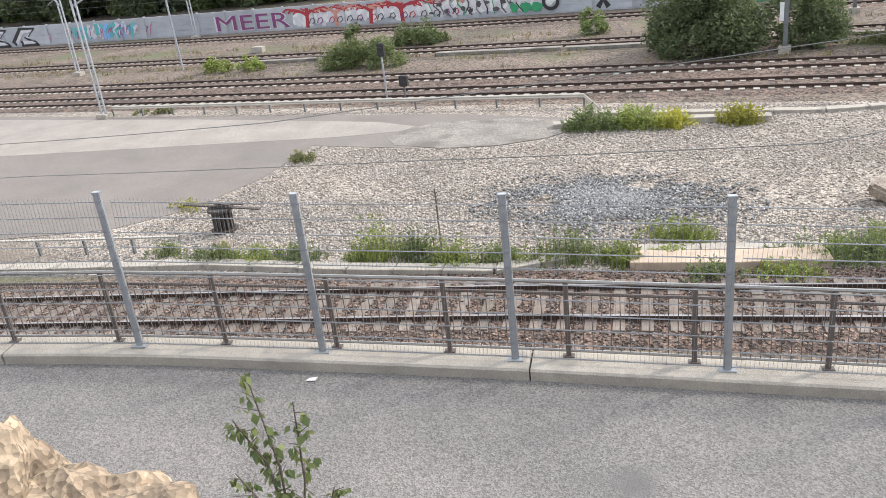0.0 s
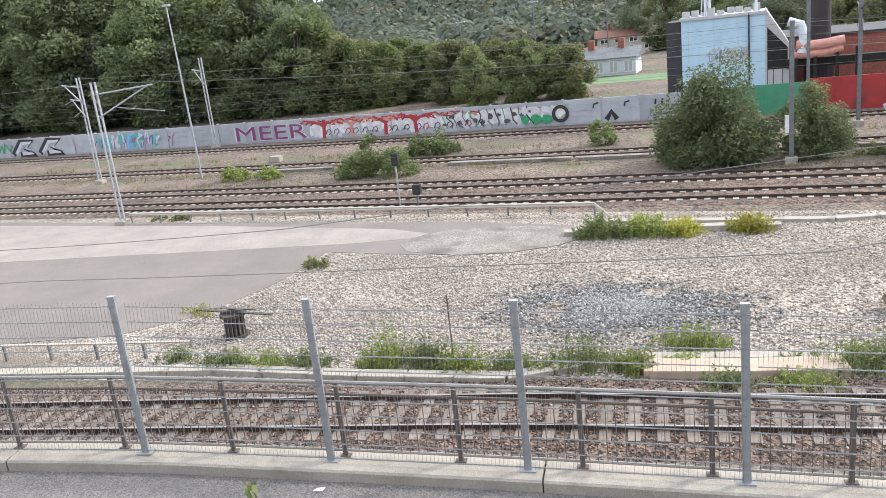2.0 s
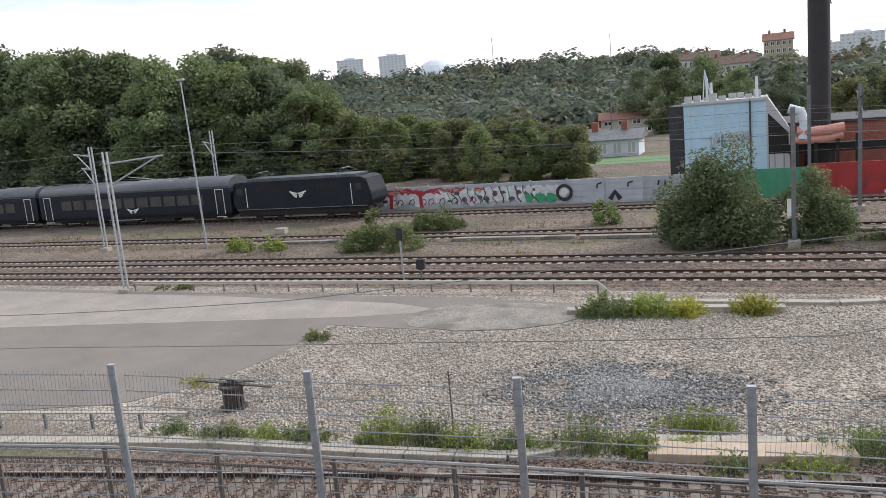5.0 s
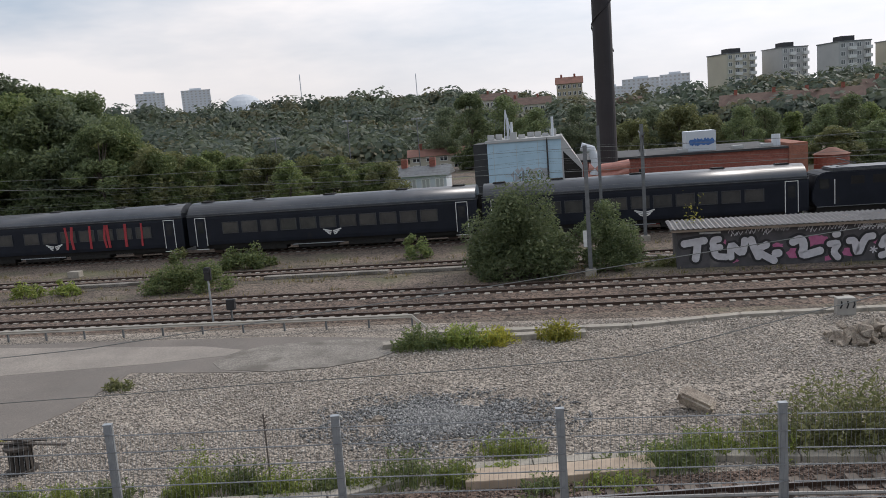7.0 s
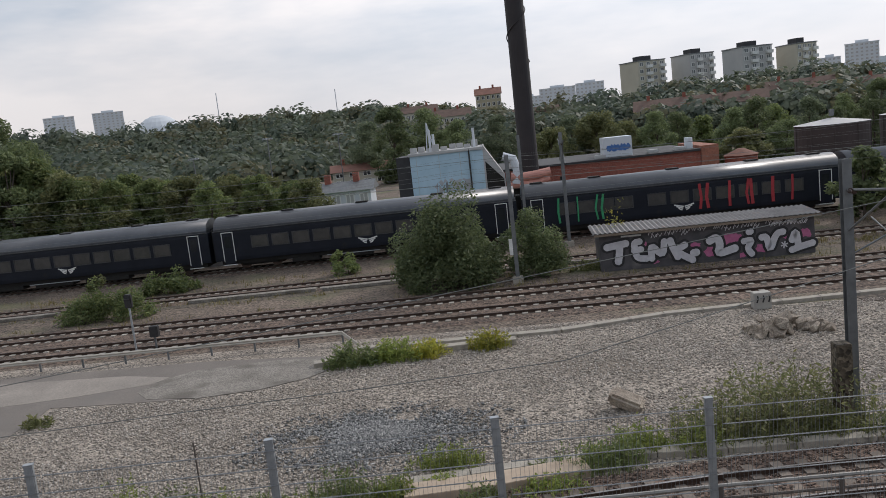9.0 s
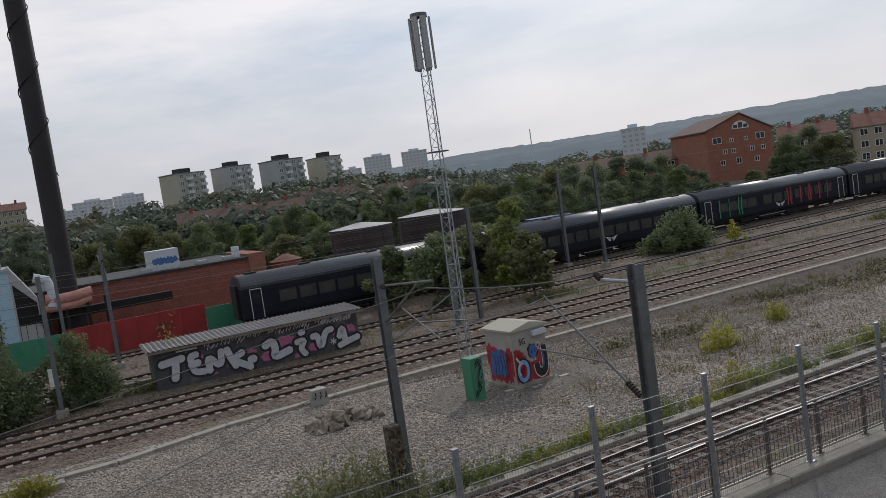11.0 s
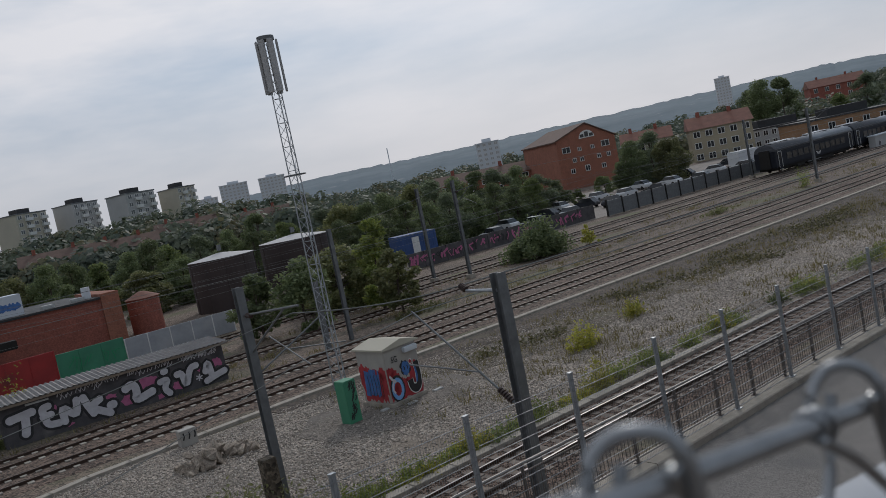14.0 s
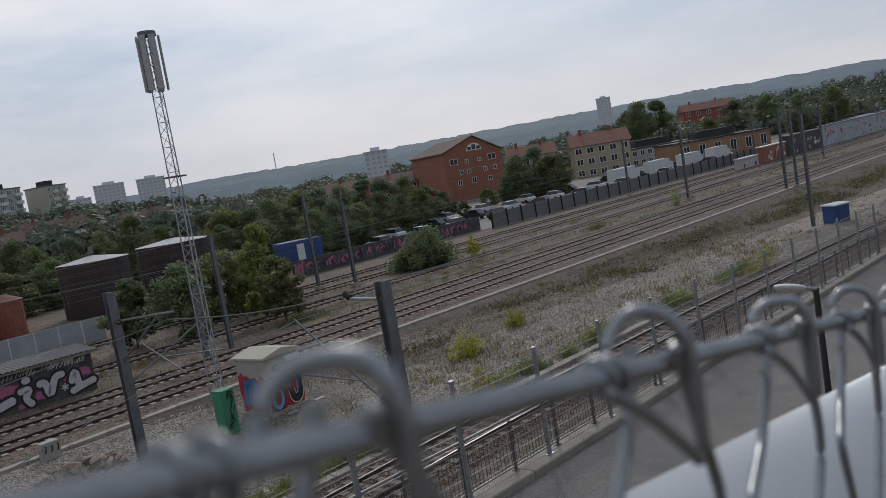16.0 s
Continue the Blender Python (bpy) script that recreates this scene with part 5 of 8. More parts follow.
# bluish-white ground from the first tree to the wall's change of panels
for k in range(64):
    cx = -36.8 + 22.6 * (k + 0.5) / 64
    paint("silver" if k % 3 else "white", lambda b: blotch(b, rngw, cx, rngw.uniform(0.75, 1.15), rngw.uniform(0.5, 0.9), rngw.uniform(0.5, 0.8), GY - 0.004 - 0.0002 * k))
for cx, lean, tall, key in ((-35.7, 0.3, 1.75, "red"), (-32.8, -0.2, 1.4, "salmon"), (-29.6, 0.25, 1.6, "red"), (-26.7, -0.2, 1.7, "red")):
    branch(cx, lean, tall, key)
for k in range(56):
    cx = rngw.uniform(-36.2, -21.6)
    z0 = rngw.uniform(1.45, 1.75)
    paint("red" if k % 3 else "salmon", lambda b: stroke(b, [(cx, z0), (cx + rngw.uniform(0.1, 0.4), z0 + rngw.uniform(-0.12, 0.12)), (cx + rngw.uniform(0.3, 0.9), z0 + rngw.uniform(-0.25, 0.1))], rngw.uniform(0.06, 0.15), GY - 0.034 - 0.0003 * k))
for k in range(16):
    cx = -35.2 + 0.95 * k + rngw.uniform(-0.2, 0.2)
    key = ("shedwall", "purple", "red", "shedwall")[k % 4]
    paint(key, lambda b: stroke(b, [(cx - 0.25, 0.45), (cx - 0.1, 0.8), (cx + 0.2, 0.9), (cx + 0.3, 0.6), (cx + 0.05, 0.4)], 0.09, GY - 0.055 - 0.0003 * k))
for k in range(13):
    cx = -24.4 + 0.68 * k
    key = ("green", "shedwall", "zinc_dull", "ink")[k % 4]
    paint(key, lambda b: stroke(b, [(cx, 1.7), (cx + rngw.uniform(-0.3, 0.2), 1.2), (cx + rngw.uniform(-0.1, 0.5), 0.7), (cx + rngw.uniform(0.2, 0.6), 0.3)], rngw.uniform(0.06, 0.14), GY - 0.062 - 0.0003 * k))
    paint("shedwall", lambda b: blotch(b, rngw, cx + 0.3, rngw.uniform(0.6, 1.3), rngw.uniform(0.15, 0.38), rngw.uniform(0.12, 0.3), GY - 0.067 - 0.0003 * k))
for k, (cx, w) in enumerate(((-17.1, 0.45), (-16.2, 0.6), (-15.3, 0.55))):
    paint("green", lambda b: blotch(b, rngw, cx, 0.62, w, 0.5, GY - 0.073 - 0.0004 * k))
    paint("silver", lambda b: blotch(b, rngw, cx, 1.35, w, 0.4, GY - 0.073 - 0.0004 * k))
# two angular black and silver letters
for k, cx in enumerate((-72.0, -68.2)):
    paint("ink", lambda b: stroke(b, [(cx - 1.6, 0.3), (cx - 0.3, 1.6), (cx + 1.5, 1.6), (cx + 0.2, 0.9), (cx + 1.6, 0.25), (cx - 0.6, 0.25)], 0.62, GY - 0.012 - 0.0006 * k))
    paint("silver", lambda b: stroke(b, [(cx - 1.2, 0.35), (cx - 0.1, 1.45), (cx + 1.2, 1.5), (cx + 0.3, 0.95), (cx + 1.3, 0.4), (cx - 0.3, 0.4)], 0.36, GY - 0.018 - 0.0006 * k))
for k in range(46):
    cx = rngw.uniform(-62, -54)
    key = ("teal", "teal", "skyspray", "silver")[k % 4]
    paint(key, lambda b: stroke(b, [(cx, rngw.uniform(0.2, 0.8)), (cx + rngw.uniform(-0.4, 0.4), 1.0), (cx + rngw.uniform(-0.4, 0.6), rngw.uniform(1.2, 1.8))], rngw.uniform(0.16, 0.44), GY - 0.004 - 0.0003 * k))
for k in range(26):
    cx = rngw.uniform(-66, -51.5)
    paint("purple" if k % 2 else "pink", lambda b: stroke(b, [(cx, rngw.uniform(0.3, 0.9)), (cx + rngw.uniform(0.0, 0.4), 1.2), (cx + rngw.uniform(0.1, 0.7), rngw.uniform(0.8, 1.6))], rngw.uniform(0.04, 0.08), GY - 0.022 - 0.0003 * k))
for k in range(4):
    cx = -79.0 + 1.5 * k
    paint("green", lambda b: stroke(b, [(cx - 0.5, 0.5), (cx, 1.5), (cx + 0.5, 0.7), (cx + 1.0, 1.3)], 0.3, GY - 0.01 - 0.0004 * k))
# plain end of the wall with a few black marks
paint("ink", lambda b: stroke(b, [(-10.6, 0.25), (-10.2, 0.85), (-9.8, 0.25)], 0.4, GY - 0.01))
for cx in (-11.6, -9.2, -6.9, -6.4):
    paint("ink", lambda b: stroke(b, [(cx, 1.2), (cx + 0.05, 1.5), (cx + (0.4 if cx < -8 else 0.06), 1.6)], 0.13, GY - 0.012))
for key, b in groups.items():
    part("graffiti", b, M[key], wall, {"skyspray": "pale blue", "shedwall": "dark grey", "zinc_dull": "grey", "ink": "black"}.get(key, key) + " graffiti paint")
letters("graffiti_word", "MEER", 1.95, M["silver"], wall, pose(-45.2, GY - 0.012, 0.22), 1, 0.0, "pale outline of block letters", 8.0)
letters("graffiti_word", "MEER", 1.85, M["purple"], wall, pose(-45.0, GY - 0.03, 0.28), 1, 0.0, "purple block letters", 7.6)
bm = bmesh.new()
stroke(bm, [(-14.2 + 0.56 * math.cos(2 * math.pi * k / 24), 0.95 + 0.56 * math.sin(2 * math.pi * k / 24)) for k in range(25)], 0.26, GY - 0.085)
part("graffiti", bm, M["ink"], wall, "black painted ring")

# the coloured site hoarding beyond the noise wall
for x0, x1, z, mt, nm, lb in ((-4.0, 3.6, 2.1, "greensteel", "site_hoarding", "green site hoarding with scribbles"), (3.7, 13.4, 2.3, "redsteel", "site_container", "long red steel container"), (13.5, 18.2, 1.95, "greensteel", "site_hoarding", "green site hoarding with scribbles"), (18.3, 27.0, 1.75, "wallpanel", "site_hoarding", "white panelled site hoarding")):
    th = thing(nm, pose(x0, 63.2, 0), lb, "hoarding", "hoardings along the works")
    w = x1 - x0
    part("panel", boxm(0, w, -0.06, 0.06, 0, z, 0.01), M[mt], th)
    n = max(2, int(w / 1.5))
    for k in range(n + 1):
        part("rib", boxm(w * k / n - 0.04, w * k / n + 0.04, -0.11, -0.061, 0, z), M[mt] if mt != "wallpanel" else M["white"], th)
    if mt == "greensteel":
        bm = bmesh.new()
        rngs = random.Random(int(x0 * 3) + 50)
        for k in range(int(w * 2)):
            cx = rngs.uniform(0.3, w - 0.5)
            stroke(bm, [(cx, rngs.uniform(0.4, 1.0)), (cx + rngs.uniform(-0.2, 0.4), 1.2), (cx + rngs.uniform(-0.2, 0.5), rngs.uniform(1.1, 1.7))], 0.07, -0.125 - 0.0005 * k)
        part("graffiti", bm, M["green"], th)


# ---- graffiti shed beside the main tracks ----
def shed():
    th = thing("shed", pose(6.9, 45.2, 0, 0, 0, -1.6), "long low dark shed with graffiti and a corrugated roof", "shed")
    L, D, Hf, Hb = 11.6, 2.4, 2.15, 2.24
    bm = bmesh.new()
    prof = [(0, 0), (D, 0), (D, Hb), (0, Hf)]
    a = [bm.verts.new((0, y, z)) for y, z in prof]
    b = [bm.verts.new((L, y, z)) for y, z in prof]
    for k in range(4):
        bm.faces.new((a[k], a[(k + 1) % 4], b[(k + 1) % 4], b[k]))
    bm.faces.new(a[::-1])
    bm.faces.new(b)
    bmesh.ops.recalc_face_normals(bm, faces=bm.faces[:])
    part("wall", bm, M["shedwall"], th, "dark painted wall")
    bm = bmesh.new()
    n = 92
    top, bot = [], []
    for k in range(n + 1):
        xx = -0.35 + (L + 0.7) * k / n
        dz = 0.075 if k % 2 else 0.0
        for lst, off in ((top, 0.06), (bot, 0.045)):
            lst.append([bm.verts.new((xx, y, Hf + (Hb - Hf) * (y / D) + dz + off)) for y in (-0.4, D + 0.2)])
    for lst in (top, bot):
        for p, q in zip(lst, lst[1:]):
            bm.faces.new((p[0], q[0], q[1], p[1]))
    for p, q, r, s in zip(top, top[1:], bot, bot[1:]):
        bm.faces.new((p[0], r[0], s[0], q[0]))
    part("roof", bm, M["sheet"], th, "grey corrugated sheet roof")
    part("fascia", boxm(-0.3, L + 0.3, -0.36, -0.33, Hf - 0.1, Hf + 0.03), M["wood"], th)
    part("vent", boxm(1.2, 2.3, -0.03, -0.002, 1.86, 1.95), M["white"], th)
    rs = random.Random(4)
    for k, (cx, cz, w, h) in enumerate(((2.43, 1.29, 0.3, 0.35), (6.98, 1.2, 0.6, 0.35), (7.5, 1.25, 0.4, 0.25), (5.99, 0.62, 0.45, 0.42), (8.81, 0.5, 0.5, 0.35), (11.14, 1.15, 0.35, 0.35), (7.82, 0.25, 0.4, 0.2), (2.97, 0.31, 0.3, 0.15), (5.2, 1.03, 0.35, 0.2), (10.2, 1.0, 0.3, 0.4))):
        bm = bmesh.new()
        blotch(bm, rs, cx, cz, w, h, -0.004 - 0.0004 * k)
        part("graffiti", bm, M["pink"], th, "pink painted patch")
    layer = [0]

    def fat(bm, pts, w, y):
        """A round-ended painted stroke, smoothed at its corners."""
        for _ in range(2):
            q = [pts[0]]
            for a, b in zip(pts, pts[1:]):
                q += [(a[0] * 0.75 + b[0] * 0.25, a[1] * 0.75 + b[1] * 0.25), (a[0] * 0.25 + b[0] * 0.75, a[1] * 0.25 + b[1] * 0.75)]
            pts = q + [pts[-1]]
        stroke(bm, pts, w, y)
        for n, (px, pz) in enumerate((pts[0], pts[-1])):
            ring = [bm.verts.new((px + w * 0.52 * math.cos(a), y - 0.0003 * (n + 1), pz + w * 0.52 * math.sin(a))) for a in (2 * math.pi * k / 14 for k in range(14))]
            bm.faces.new(ring[::-1])

    def glyph(*lines, w=0.4):
        """One bubble letter: a black outline under a silver fill."""
        layer[0] += 1
        for key, grow, y, label in (("ink", 0.26, -0.014, "black outline of a graffiti letter"), ("silver", 0.0, -0.04, "silver graffiti letter")):
            bm = bmesh.new()
            for n, pts in enumerate(lines):
                fat(bm, pts, w + grow, y - 0.0012 * layer[0] - 0.0009 * n)
            part("graffiti_letter", bm, M[key], th, label)

    glyph([(0.4, 1.37), (0.94, 1.44), (1.42, 1.5)], [(1.09, 1.41), (1.04, 0.89), (0.96, 0.53)])
    glyph([(2.18, 1.54), (1.86, 1.5), (1.93, 1.05), (2.0, 0.6), (2.52, 0.55)], [(1.88, 1.06), (2.23, 1.09)], w=0.36)
    glyph([(2.8, 0.53), (2.77, 1.38), (3.42, 0.53), (3.53, 1.41)], w=0.36)
    glyph([(3.86, 1.42), (4.01, 0.94), (4.21, 0.49)], [(4.62, 1.1), (4.05, 0.83), (5.0, 0.24)], w=0.38)
    glyph([(5.1, 0.62), (5.22, 0.63)], w=0.42)
    glyph([(5.99, 1.2), (6.4, 1.4), (6.55, 0.91), (6.34, 0.4), (7.3, 0.66)], w=0.42)
    glyph([(7.82, 1.0), (8.3, 1.06), (7.95, 0.6), (8.2, 0.27)], [(8.1, 1.49), (8.19, 1.5)], w=0.34)
    glyph([(8.78, 1.12), (9.05, 1.16), (9.16, 0.24), (9.53, 1.28), (9.9, 1.32)], w=0.36)
    glyph([(10.37, 0.83), (10.6, 1.4), (10.69, 0.45)], [(10.35, 0.28), (10.89, 0.44), (11.44, 0.56)], w=0.36)
    bm = bmesh.new()
    for k in range(3):
        a = math.pi * k / 3 + 0.3
        stroke(bm, [(9.95 - 0.2 * math.cos(a), 0.6 - 0.2 * math.sin(a)), (9.95 + 0.2 * math.cos(a), 0.6 + 0.2 * math.sin(a))], 0.07, -0.06 - 0.001 * k)
    part("graffiti_star", bm, M["silver"], th, "small painted star")
    for k in range(46):
        bm = bmesh.new()
        cx = 2.6 + 8.6 * rs.random()
        z = 1.78 + 0.22 * rs.random()
        stroke(bm, [(cx, z - 0.12), (cx + 0.1, z + 0.1), (cx + 0.2, z - 0.1), (cx + 0.32, z + 0.08)], 0.05, -0.032 - 0.0004 * k)
        part("graffiti", bm, M["silver"], th)
    return th


shed()


# ---- masts, tower, wires ----
def h_mast(x, y, h, w, label, concrete=True, arm=None, z0=0.0):
    th = thing("catenary_mast", pose(x, y, z0), label, "mast", "catenary masts")
    bm = bmesh.new()
    for a in ((-w / 2, w / 2, -w / 2, -w / 2 + 0.02), (-w / 2, w / 2, w / 2 - 0.02, w / 2), (-0.012, 0.012, -w / 2 + 0.02, w / 2 - 0.02)):
        box(bm, a[0], a[1], a[2], a[3], 0, h)
    part("column", bm, M["zinc_dull"], th)
    if concrete:
        part("footing", boxm(-0.3, 0.3, -0.3, 0.3, -0.1, 0.35, 0.03), M["concrete"], th)
    if arm:
        bm = bmesh.new()
        for sg, ln, za, zb in arm:
            tube(bm, [(0, 0, za), (0, sg * ln, zb)], 0.035, 6)
            tube(bm, [(0, 0, za - 1.1), (0, sg * ln * 0.75, zb - 0.1)], 0.03, 6)
            tube(bm, [(0, sg * ln * 0.4, za - 0.55), (0, sg * ln, za - 1.2)], 0.02, 6)
        part("cantilever", bm, M["zinc_dull"], th)
        bm = bmesh.new()
        for sg, ln, za, zb in arm:
            for q in range(4):
                tube(bm, [(0, sg * (0.25 + 0.07 * q), za), (0, sg * (0.285 + 0.07 * q), za)], 0.075, 8)
        part("insulator", bm, M["insul"], th)
    return th


def lattice_mast(x, y, h, w, label, arm):
    th = thing("catenary_mast", pose(x, y, 0), label, "mast", "catenary masts")
    bm = bmesh.new()
    for sx in (-w / 2, w / 2):
        box(bm, sx - 0.035, sx + 0.035, -0.05, 0.05, 0, h)
    z = 0.3
    s = 1
    while z < h - 0.5:
        tube(bm, [(-s * w / 2, 0, z), (s * w / 2, 0, z + 0.42)], 0.014, 4)
        z += 0.42
        s = -s
    part("column", bm, M["zinc"], th)
    part("footing", boxm(-0.35, 0.35, -0.3, 0.3, -0.1, 0.25, 0.03), M["concrete"], th)
    bm = bmesh.new()
    for ln, za, zb in arm:
        tube(bm, [(0, 0, za), (ln * 0.9, 1.2, zb)], 0.05, 6)
        tube(bm, [(0, 0, za - 1.2), (ln * 0.8, 1.1, zb - 0.05)], 0.045, 6)
        tube(bm, [(ln * 0.3, 0.4, za - 0.8), (ln, 1.4, za - 1.25)], 0.022, 6)
    part("cantilever", bm, M["zinc"], th)
    return th


lattice_mast(-32.3, 34.3, 7.85, 0.3, "pale lattice catenary mast beside asphalt", [(3.2, 7.2, 7.4)])
lattice_mast(-46.0, 47.0, 7.9, 0.3, "pale lattice catenary mast with bracket arms", [(-3.2, 7.2, 7.4), (-2.6, 6.2, 6.3)])
lattice_mast(-46.4, 62.0, 8.2, 0.3, "pale lattice catenary mast near the noise wall", [(-2.2, 7.0, 7.2)])
h_mast(2.2, 44.7, 7.1, 0.22, "slim grey steel catenary mast on a concrete foot", True, [(1, 2.6, 6.4, 6.9)])
part("sign_plate", boxm(-0.32, -0.12, -0.16, -0.13, 1.6, 2.5), M["white"], bpy.data.objects["catenary_mast.003"], "white marker plate")
h_mast(6.2, 55.7, 7.8, 0.22, "grey steel catenary mast between tracks", True, [(1, 2.4, 7.0, 7.3), (-1, 2.2, 7.0, 7.3)])
h_mast(3.4, 56.6, 7.9, 0.2, "grey steel catenary mast between tracks", True)
h_mast(10.3, 21.4, 7.0, 0.24, "dark steel catenary mast beside the near track", False, [(-1, 3.4, 6.2, 6.5)])
h_mast(14.75, 15.6, 6.2, 0.3, "thick grey steel mast beside the near track", False)
h_mast(26.6, 44.3, 7.1, 0.24, "grey steel mast beside the main tracks", False)
h_mast(24.6, 41.2 + 2.6, 4.2, 0.3, "short square timber-brown post beside the tracks", False)
h_mast(44.2, 53.2, 8.4, 0.25, "grey steel catenary mast between tracks", True, [(-1, 2.6, 7.4, 7.7)])
h_mast(43.2, 57.0, 8.3, 0.25, "grey steel catenary mast between tracks", True)
for k in range(1, 5):
    h_mast(44.0 + 45 * k, 45.6, 8.2, 0.25, "grey steel catenary mast between tracks", True, [(-1, 2.6, 7.4, 7.7)])
    h_mast(60.0 + 45 * k, 63.0, 8.2, 0.25, "grey steel catenary mast at the edge of the yard", True)
h_mast(61.7, 22.0, 8.2, 0.22, "grey steel mast beside the near track", False)
h_mast(91.4, 34.0, 8.4, 0.24, "grey steel mast beside the main track", True)
h_mast(90.4, 34.8, 8.8, 0.26, "grey steel mast beside the main track", False)

# bracket with insulator on the thick mast, its stay with a dark insulator
mast_a = thing("mast_bracket", pose(14.75, 15.6, 0), "steel cantilever with dark insulators on a mast", "bracket")
part("arm", tubem([(0, 0.1, 5.74), (0, 1.38, 5.74)], 0.05, 8), M["zinc"], mast_a, "short galvanised arm")
for q in range(4):
    part("insulator_disc", tubem([(0, 1.4 + 0.05 * q, 5.78 + 0.03 * q), (0, 1.43 + 0.05 * q, 5.8 + 0.03 * q)], 0.1, 10), M["insul"], mast_a)
foot, tip = Vector((0, 0.16, 2.6)), Vector((0, 4.15, 5.14))
part("stay", tubem([foot, foot.lerp(tip, 0.5), tip], 0.032, 8), M["zinc_dull"], mast_a)
part("steady_rod", tubem([(0, 1.52, 3.46), (0, 3.2, 3.47), (0, 4.85, 3.46)], 0.026, 8), M["zinc_dull"], mast_a)
for q in range(6):
    part("insulator_disc", tubem([foot.lerp(tip, 0.055 + 0.02 * q), foot.lerp(tip, 0.066 + 0.02 * q)], 0.09, 10), M["insul"], mast_a)
th = thing("mast_bracket", pose(10.3, 21.4, 0), "thin steel stay with dark insulators on a mast", "bracket")
part("stay", tubem([(0.1, 0, 4.5), (2.3, 0, 5.55)], 0.026, 8), M["zinc_dull"], th)
part("steady_rod", tubem([(1.0, 0, 4.93), (3.0, 0, 4.6)], 0.02, 8), M["zinc_dull"], th)


def cell_tower():
    th = thing("cell_tower", pose(19.4, 33.6, 0, 0, 0, 14), "slender lattice phone tower with white panel antennas", "tower")
    H, w0, w1 = 16.6, 0.62, 0.42
    bm = bmesh.new()

    def leg(k, z):
        w = w0 + (w1 - w0) * min(1, z / H)
        a = 2 * math.pi * k / 3
        return Vector((math.cos(a) * w * 0.58, math.sin(a) * w * 0.58, z))

    for k in range(3):
        tube(bm, [leg(k, 0), leg(k, H)], 0.035, 6, 0.025)
    n = 30
    for j in range(n):
        z0, z1 = H * j / n, H * (j + 1) / n
        for k in range(3):
            a, b = (k, (k + 1) % 3) if j % 2 else ((k + 1) % 3, k)
            tube(bm, [leg(a, z0), leg(b, z1)], 0.013, 4)
            if j % 2:
                tube(bm, [leg(k, z0), leg((k + 1) % 3, z0)], 0.011, 4)
    part("mast", bm, M["zinc"], th)
    bm = bmesh.new()
    for k in range(10):
        a0, a1 = 2 * math.pi * k / 10, 2 * math.pi * (k + 1) / 10
        tube(bm, [(0.5 * math.cos(a0), 0.5 * math.sin(a0), 10.3), (0.5 * math.cos(a1), 0.5 * math.sin(a1), 10.3)], 0.03, 5)
    part("platform_ring", bm, M["zinc_dull"], th)
    for a in (200, 250, 320, 30, 90, 145):
        x, y = 0.46 * math.cos(radians(a)), 0.46 * math.sin(radians(a))
        b = boxm(-0.05, 0.05, -0.15, 0.15, 14.1, 16.5, 0.03)
        bmesh.ops.transform(b, matrix=pose(x, y, 0, 0, 0, a), verts=b.verts[:])
        part("antenna_panel", b, M["greyrender"], th)
    part("top_ring", tubem([(0, 0, 16.5), (0, 0, 16.68)], 0.4, 12), M["zinc_dull"], th)
    return th


cell_tower()


def wire(pts, r, label="thin overhead wire above the tracks", sag=0.0):
    out = []
    for a, b in zip(pts, pts[1:]):
        a, b = Vector(a), Vector(b)
        for k in range(10):
            t = k / 10
            p = a.lerp(b, t)
            p.z -= sag * 4 * t * (1 - t)
            out.append(p)
    out.append(Vector(pts[-1]))
    tagged(part("overhead_wire", tubem(out, r, 5), M["cable"]), label, "wire", "overhead wires")


def near_wire(z0, d):
    pts = []
    for x in range(-46, 100, 12):
        pts.append((x, near_y(x) + d, z0))
    wire(pts, 0.011)


wire([(-60, 8, 3.2), (-17, 15.5, 3.32), (-5.5, 15.5, 3.8), (2.3, 15.5, 4.15), (10.3, 18.0, 5.2)], 0.010, sag=0.02)
wire([(-60, 9, 4.1), (-17, 15.5, 4.25), (-9.2, 15.5, 4.7), (10.3, 18.4, 6.3)], 0.010, sag=0.02)
wire([(10.3, 18.4, 6.3), (14.75, 17.15, 5.9), (62, 18.5, 6.0), (110, 14, 6)], 0.02, sag=0.15)
wire([(10.3, 18.0, 5.2), (14.75, 19.7, 5.1), (62, 17.6, 5.2), (110, 13, 5.2)], 0.018, sag=0.1)
for y in (*RAIL_Y, SIDE_Y, TRAIN_Y):
    wire([(-150 + 50 * k, y, 5.5) for k in range(9)], 0.005, sag=0.0)
    wire([(-150 + 50 * k, y, 6.7) for k in range(9)], 0.005, sag=0.8)
wire([(-46, 47, 7.8), (2.2, 44.7, 7.0), (26.6, 44.3, 7.0), (44.2, 53.2, 8.3), (134, 45.6, 8.1)], 0.012, sag=0.25)
wire([(-150, 44, 7.2), (-32.3, 34.3, 7.8), (10.3, 34, 6.4), (62, 33, 6.9), (150, 33, 7.0)], 0.011, sag=0.3)


